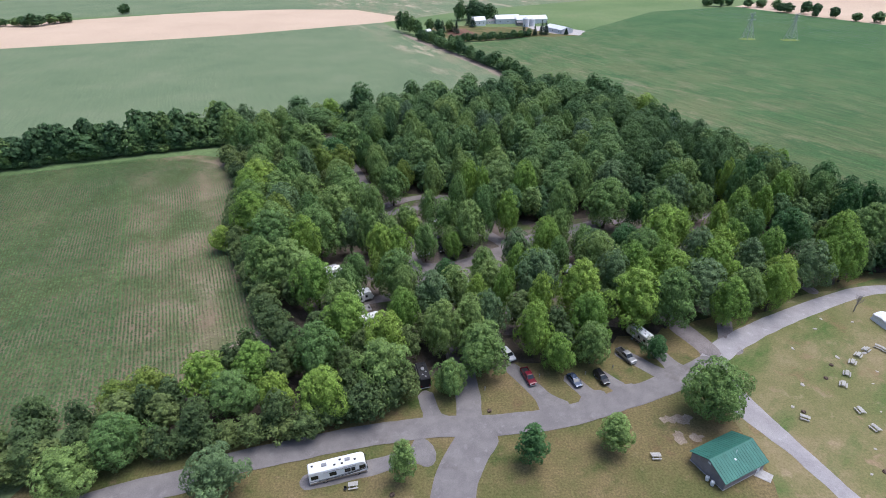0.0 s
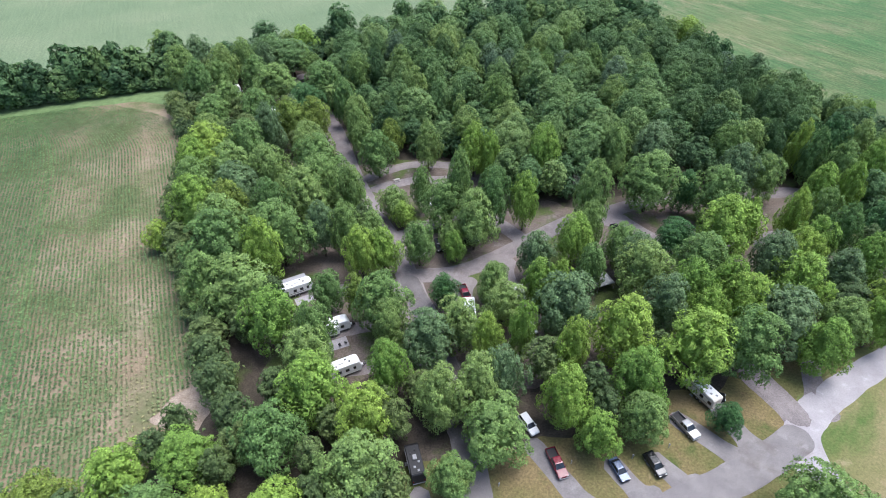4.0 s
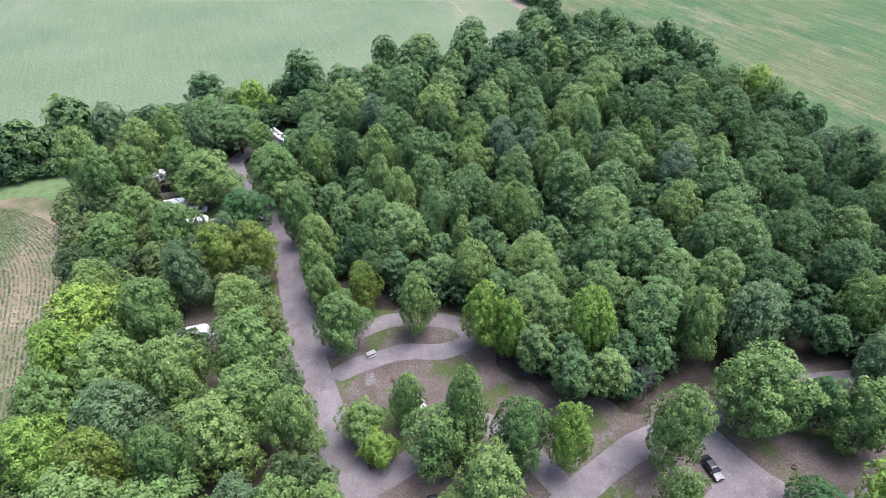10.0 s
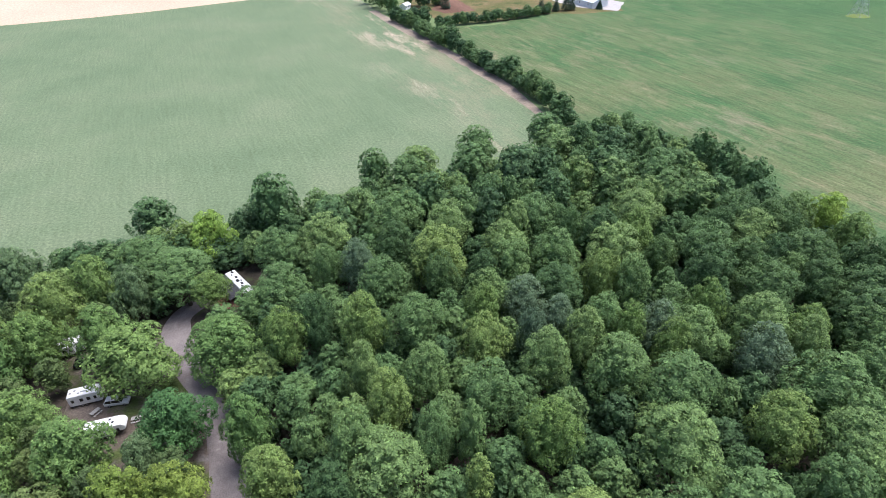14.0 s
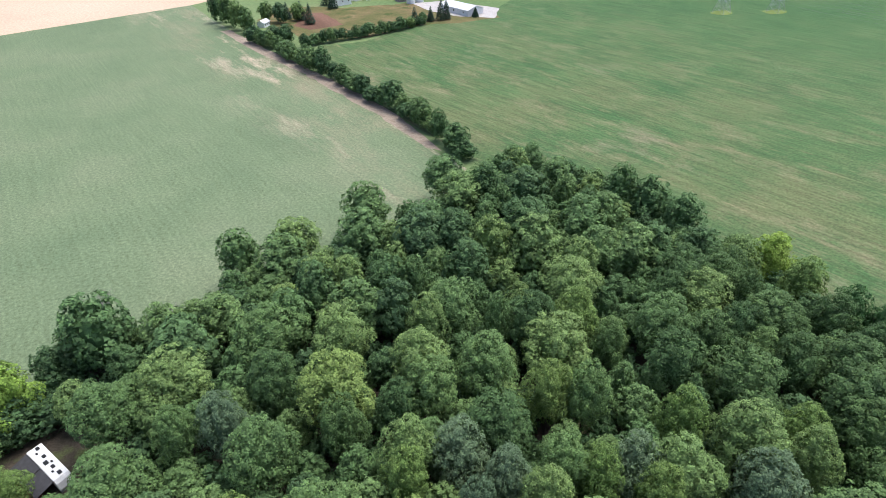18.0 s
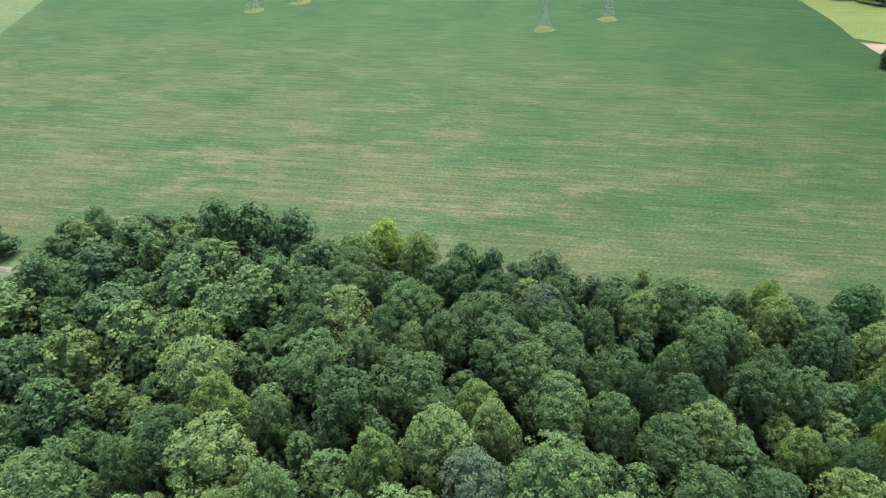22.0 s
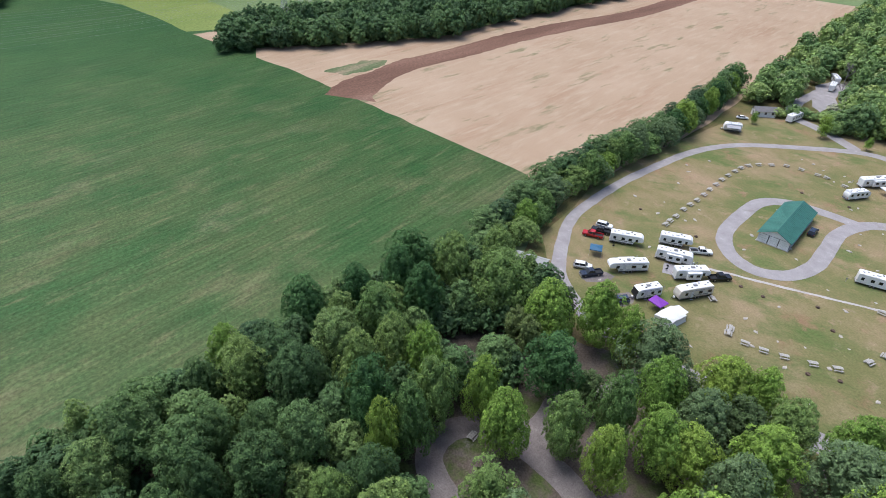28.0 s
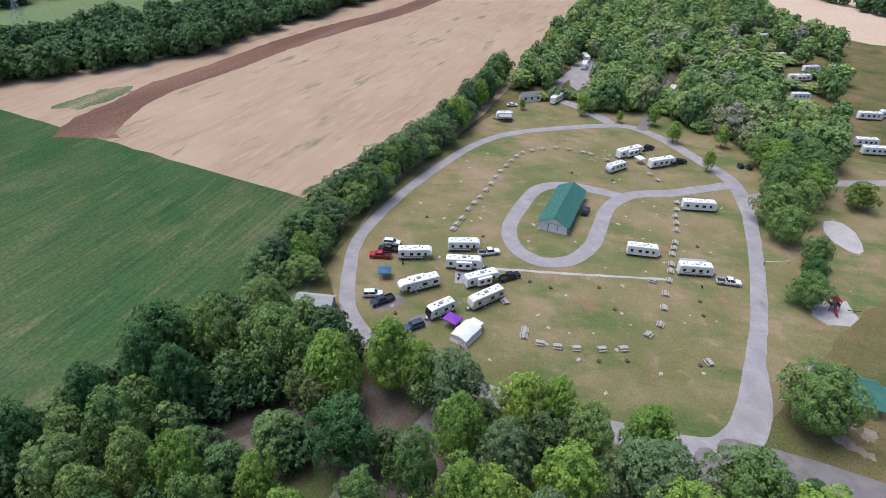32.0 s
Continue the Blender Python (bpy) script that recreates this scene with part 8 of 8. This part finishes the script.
play_tower().matrix_basis = at(66.2, 50.4, 130)
sw = thing("seesaw", "dark spring seesaw on the gravel bed", "seesaw")
part("beam", Geo().box(-1.4, 1.4, -0.12, 0.12, 0.55, 0.65, 0.02), BLACK, sw)
part("pivot", Geo().tube((0, 0, 0), (0, 0, 0.56), 0.14, n=8), GREY_TRIM, sw)
for s in (-1, 1):
    part("seat", Geo().box(s * 1.25 - 0.2, s * 1.25 + 0.2, -0.16, 0.16, 0.65, 0.72, 0.02), BLACK, sw)
sw.matrix_basis = at(62.0, 48.2, 40)
fp = thing("flag_pole", "tall pale pole standing on the lawn", "pole")
part("shaft", Geo().tube((0, 0, 0), (0, 0, 6.0), 0.07, 0.045, 8), YELLOW_PAINT, fp)
part("ball", Geo().tube((0, 0, 6.0), (0, 0, 6.2), 0.09, 0.04, 8), YELLOW_PAINT, fp)
part("base", Geo().tube((0, 0, 0), (0, 0, 0.3), 0.3, 0.25, 8), CONCRETE, fp)
fp.matrix_basis = at(65.1, 40.0)
gate = thing("boom_gate", "long white boom gate beside the road", "gate")
part("boom", Geo().tube((-3.6, 0, 1.0), (3.2, 0, 1.0), 0.06, n=6), PAINT, gate)
part("post", Geo().box(3.1, 3.4, -0.15, 0.15, 0, 1.2, 0.02), GREY_TRIM, gate)
part("rest", Geo().box(-3.7, -3.55, -0.08, 0.08, 0, 0.98, 0.01), GREY_TRIM, gate)
gate.matrix_basis = at(82.4, 42.0, 52)
cart = thing("garden_cart", "red utility cart on the gravel", "cart")
part("tub", Geo().loft([[(-0.7, -0.45, 0.45), (0.7, -0.45, 0.45), (0.7, 0.45, 0.45), (-0.7, 0.45, 0.45)], [(-0.95, -0.65, 1.0), (0.95, -0.65, 1.0), (0.95, 0.65, 1.0), (-0.95, 0.65, 1.0)]]), RED_PAINT, cart)
part("load", Geo().box(-0.8, 0.8, -0.55, 0.55, 0.98, 1.04, 0.02), BLACK, cart)
part("handle", Geo().tube((0.9, 0, 0.6), (1.9, 0, 0.9), 0.04, n=6), BLACK, cart)
wheels(cart, [(x, s * 0.6) for x in (-0.5, 0.5) for s in (-1, 1)], 0.26, 0.16)
cart.matrix_basis = at(23.8, 161.0, 70)


def hookup_post():
    t = thing("hookup_post", "small grey electric hook-up post on a site", "post", "hook-up posts")
    part("post", Geo().box(-0.06, 0.06, -0.06, 0.06, 0, 1.0, 0.01), WOOD_GREY, t)
    part("box", Geo().box(-0.14, 0.14, -0.12, 0.06, 0.75, 1.2, 0.02), GREY_TRIM, t)
    return t


hp = hookup_post()
for i, (x, y) in enumerate(((149, 107), (143, 96), (131, 101), (139, 114), (126, 116), (112, 70), (98, 68), (113, 35), (149, 18), (129, 15), (9, 99), (22, 103), (33, 104), (40, 106), (-29, 138), (-38, 151), (10, 142), (38, 158), (-48, 205), (-12, 176), (70, 170), (-4, 203))):
    if i == 0:
        hp.matrix_basis = at(x, y)
    else:
        copy_thing(hp, at(x, y, 40 * i))


# ---------------------------------------------------------------- bare grey trees
def bare_tree(seed, high):
    """A leafless tree: a trunk that forks again and again."""
    rng = random.Random(seed)
    t = thing("bare_tree", "bare grey leafless tree among green ones", "tree", "bare trees")
    trunk, twigs = Geo(), Geo()
    def fork(p, d, length, r, level):
        q = p + d * length
        (trunk if level < 2 else twigs).tube(p, q, r, r * 0.62, 6 if level < 2 else 3)
        if level < 5:
            for k in range(3 if level else 4):
                side = Vector((rng.uniform(-1, 1), rng.uniform(-1, 1), rng.uniform(-0.1, 0.6)))
                fork(p.lerp(q, rng.uniform(0.55, 1.0)), (d + side * 0.75).normalized(), length * rng.uniform(0.55, 0.8), r * 0.55, level + 1)
    fork(Vector((0, 0, -0.1)), Vector((0, 0, 1)), high * 0.34, 0.24, 0)
    part("trunk", trunk, DEADWOOD, t)
    part("crown", twigs, DEADWOOD, t)
    return t


bare = [bare_tree(s, 12.0) for s in range(3)]
BARE_AT = [(111.3, 128.5, 0.6), (223.9, -77, 1.0), (203, -72, 1.05), (200, -60, 0.9), (229, -129, 1.1), (219, -275, 1.2), (146.6, -79, 1.0), (150, -84, 0.9), (180.5, -103, 1.1), (165, -197, 1.2), (194, -48, 0.9), (188, -52, 1.0), (232, -66, 1.0), (176, -58, 0.8), (172, -66, 0.9), (208, -250, 1.2), (-50, 322, 1.0), (-33, 317, 0.8), (-62, 301, 0.9), (17, 218, 0.7), (38, 184, 0.8), (229.8, -58.8, 0.8), (210.6, -56.4, 0.85), (191.2, -34.1, 0.9), (187.7, -45.8, 0.95), (179.8, -40.3, 1), (172.6, -52.9, 1.05), (177, -67.5, 0.8), (174.5, -85.9, 0.85), (169, -83, 0.9), (143.4, -65, 0.95), (128.2, -76.1, 1), (193.4, -202.4, 1.05), (194.6, -213.4, 0.8), (189.1, -208.5, 0.85)]
for k, (x, y, sc) in enumerate(BARE_AT):
    m = at(x, y, k * 77, 0, (sc, sc, sc))
    if k < 3:
        bare[k].matrix_basis = m
    else:
        copy_thing(bare[k % 3], m)


# ---------------------------------------------------------------- waste containers by the loop road
def waste_container():
    t = thing("waste_container", "dark green steel waste container with a sloping lid", "waste container", "waste containers")
    part("bin_body", Geo().slab([(-0.9, 0.1), (0.9, 0.1), (1.0, 1.35), (-1.0, 1.1)], -0.85, 0.85, 0.04), BIN_GREEN, t)
    part("lid", Geo().slab([(-1.05, 1.12), (1.05, 1.38), (1.05, 1.44), (-1.05, 1.18)], -0.9, 0.9, 0.015), BLACK, t, "black plastic lid")
    for s in (-1, 1):
        part("lifting_bar", Geo().tube((-0.5, s * 0.95, 0.8), (0.5, s * 0.95, 0.8), 0.05, n=6), STEEL, t)
        part("foot", Geo().box(-0.8, 0.8, s * 0.6 - 0.06, s * 0.6 + 0.06, 0, 0.12, 0.01), BLACK, t)
    return t


BIN_GREEN = plain("dark_green_bin_paint", (0.02, 0.075, 0.06), 0.5, vary=0.15)
bin_one = waste_container()
bin_one.matrix_basis = at(114.3, -8.4, -35)
copy_thing(bin_one, at(111.8, -9.6, -30))
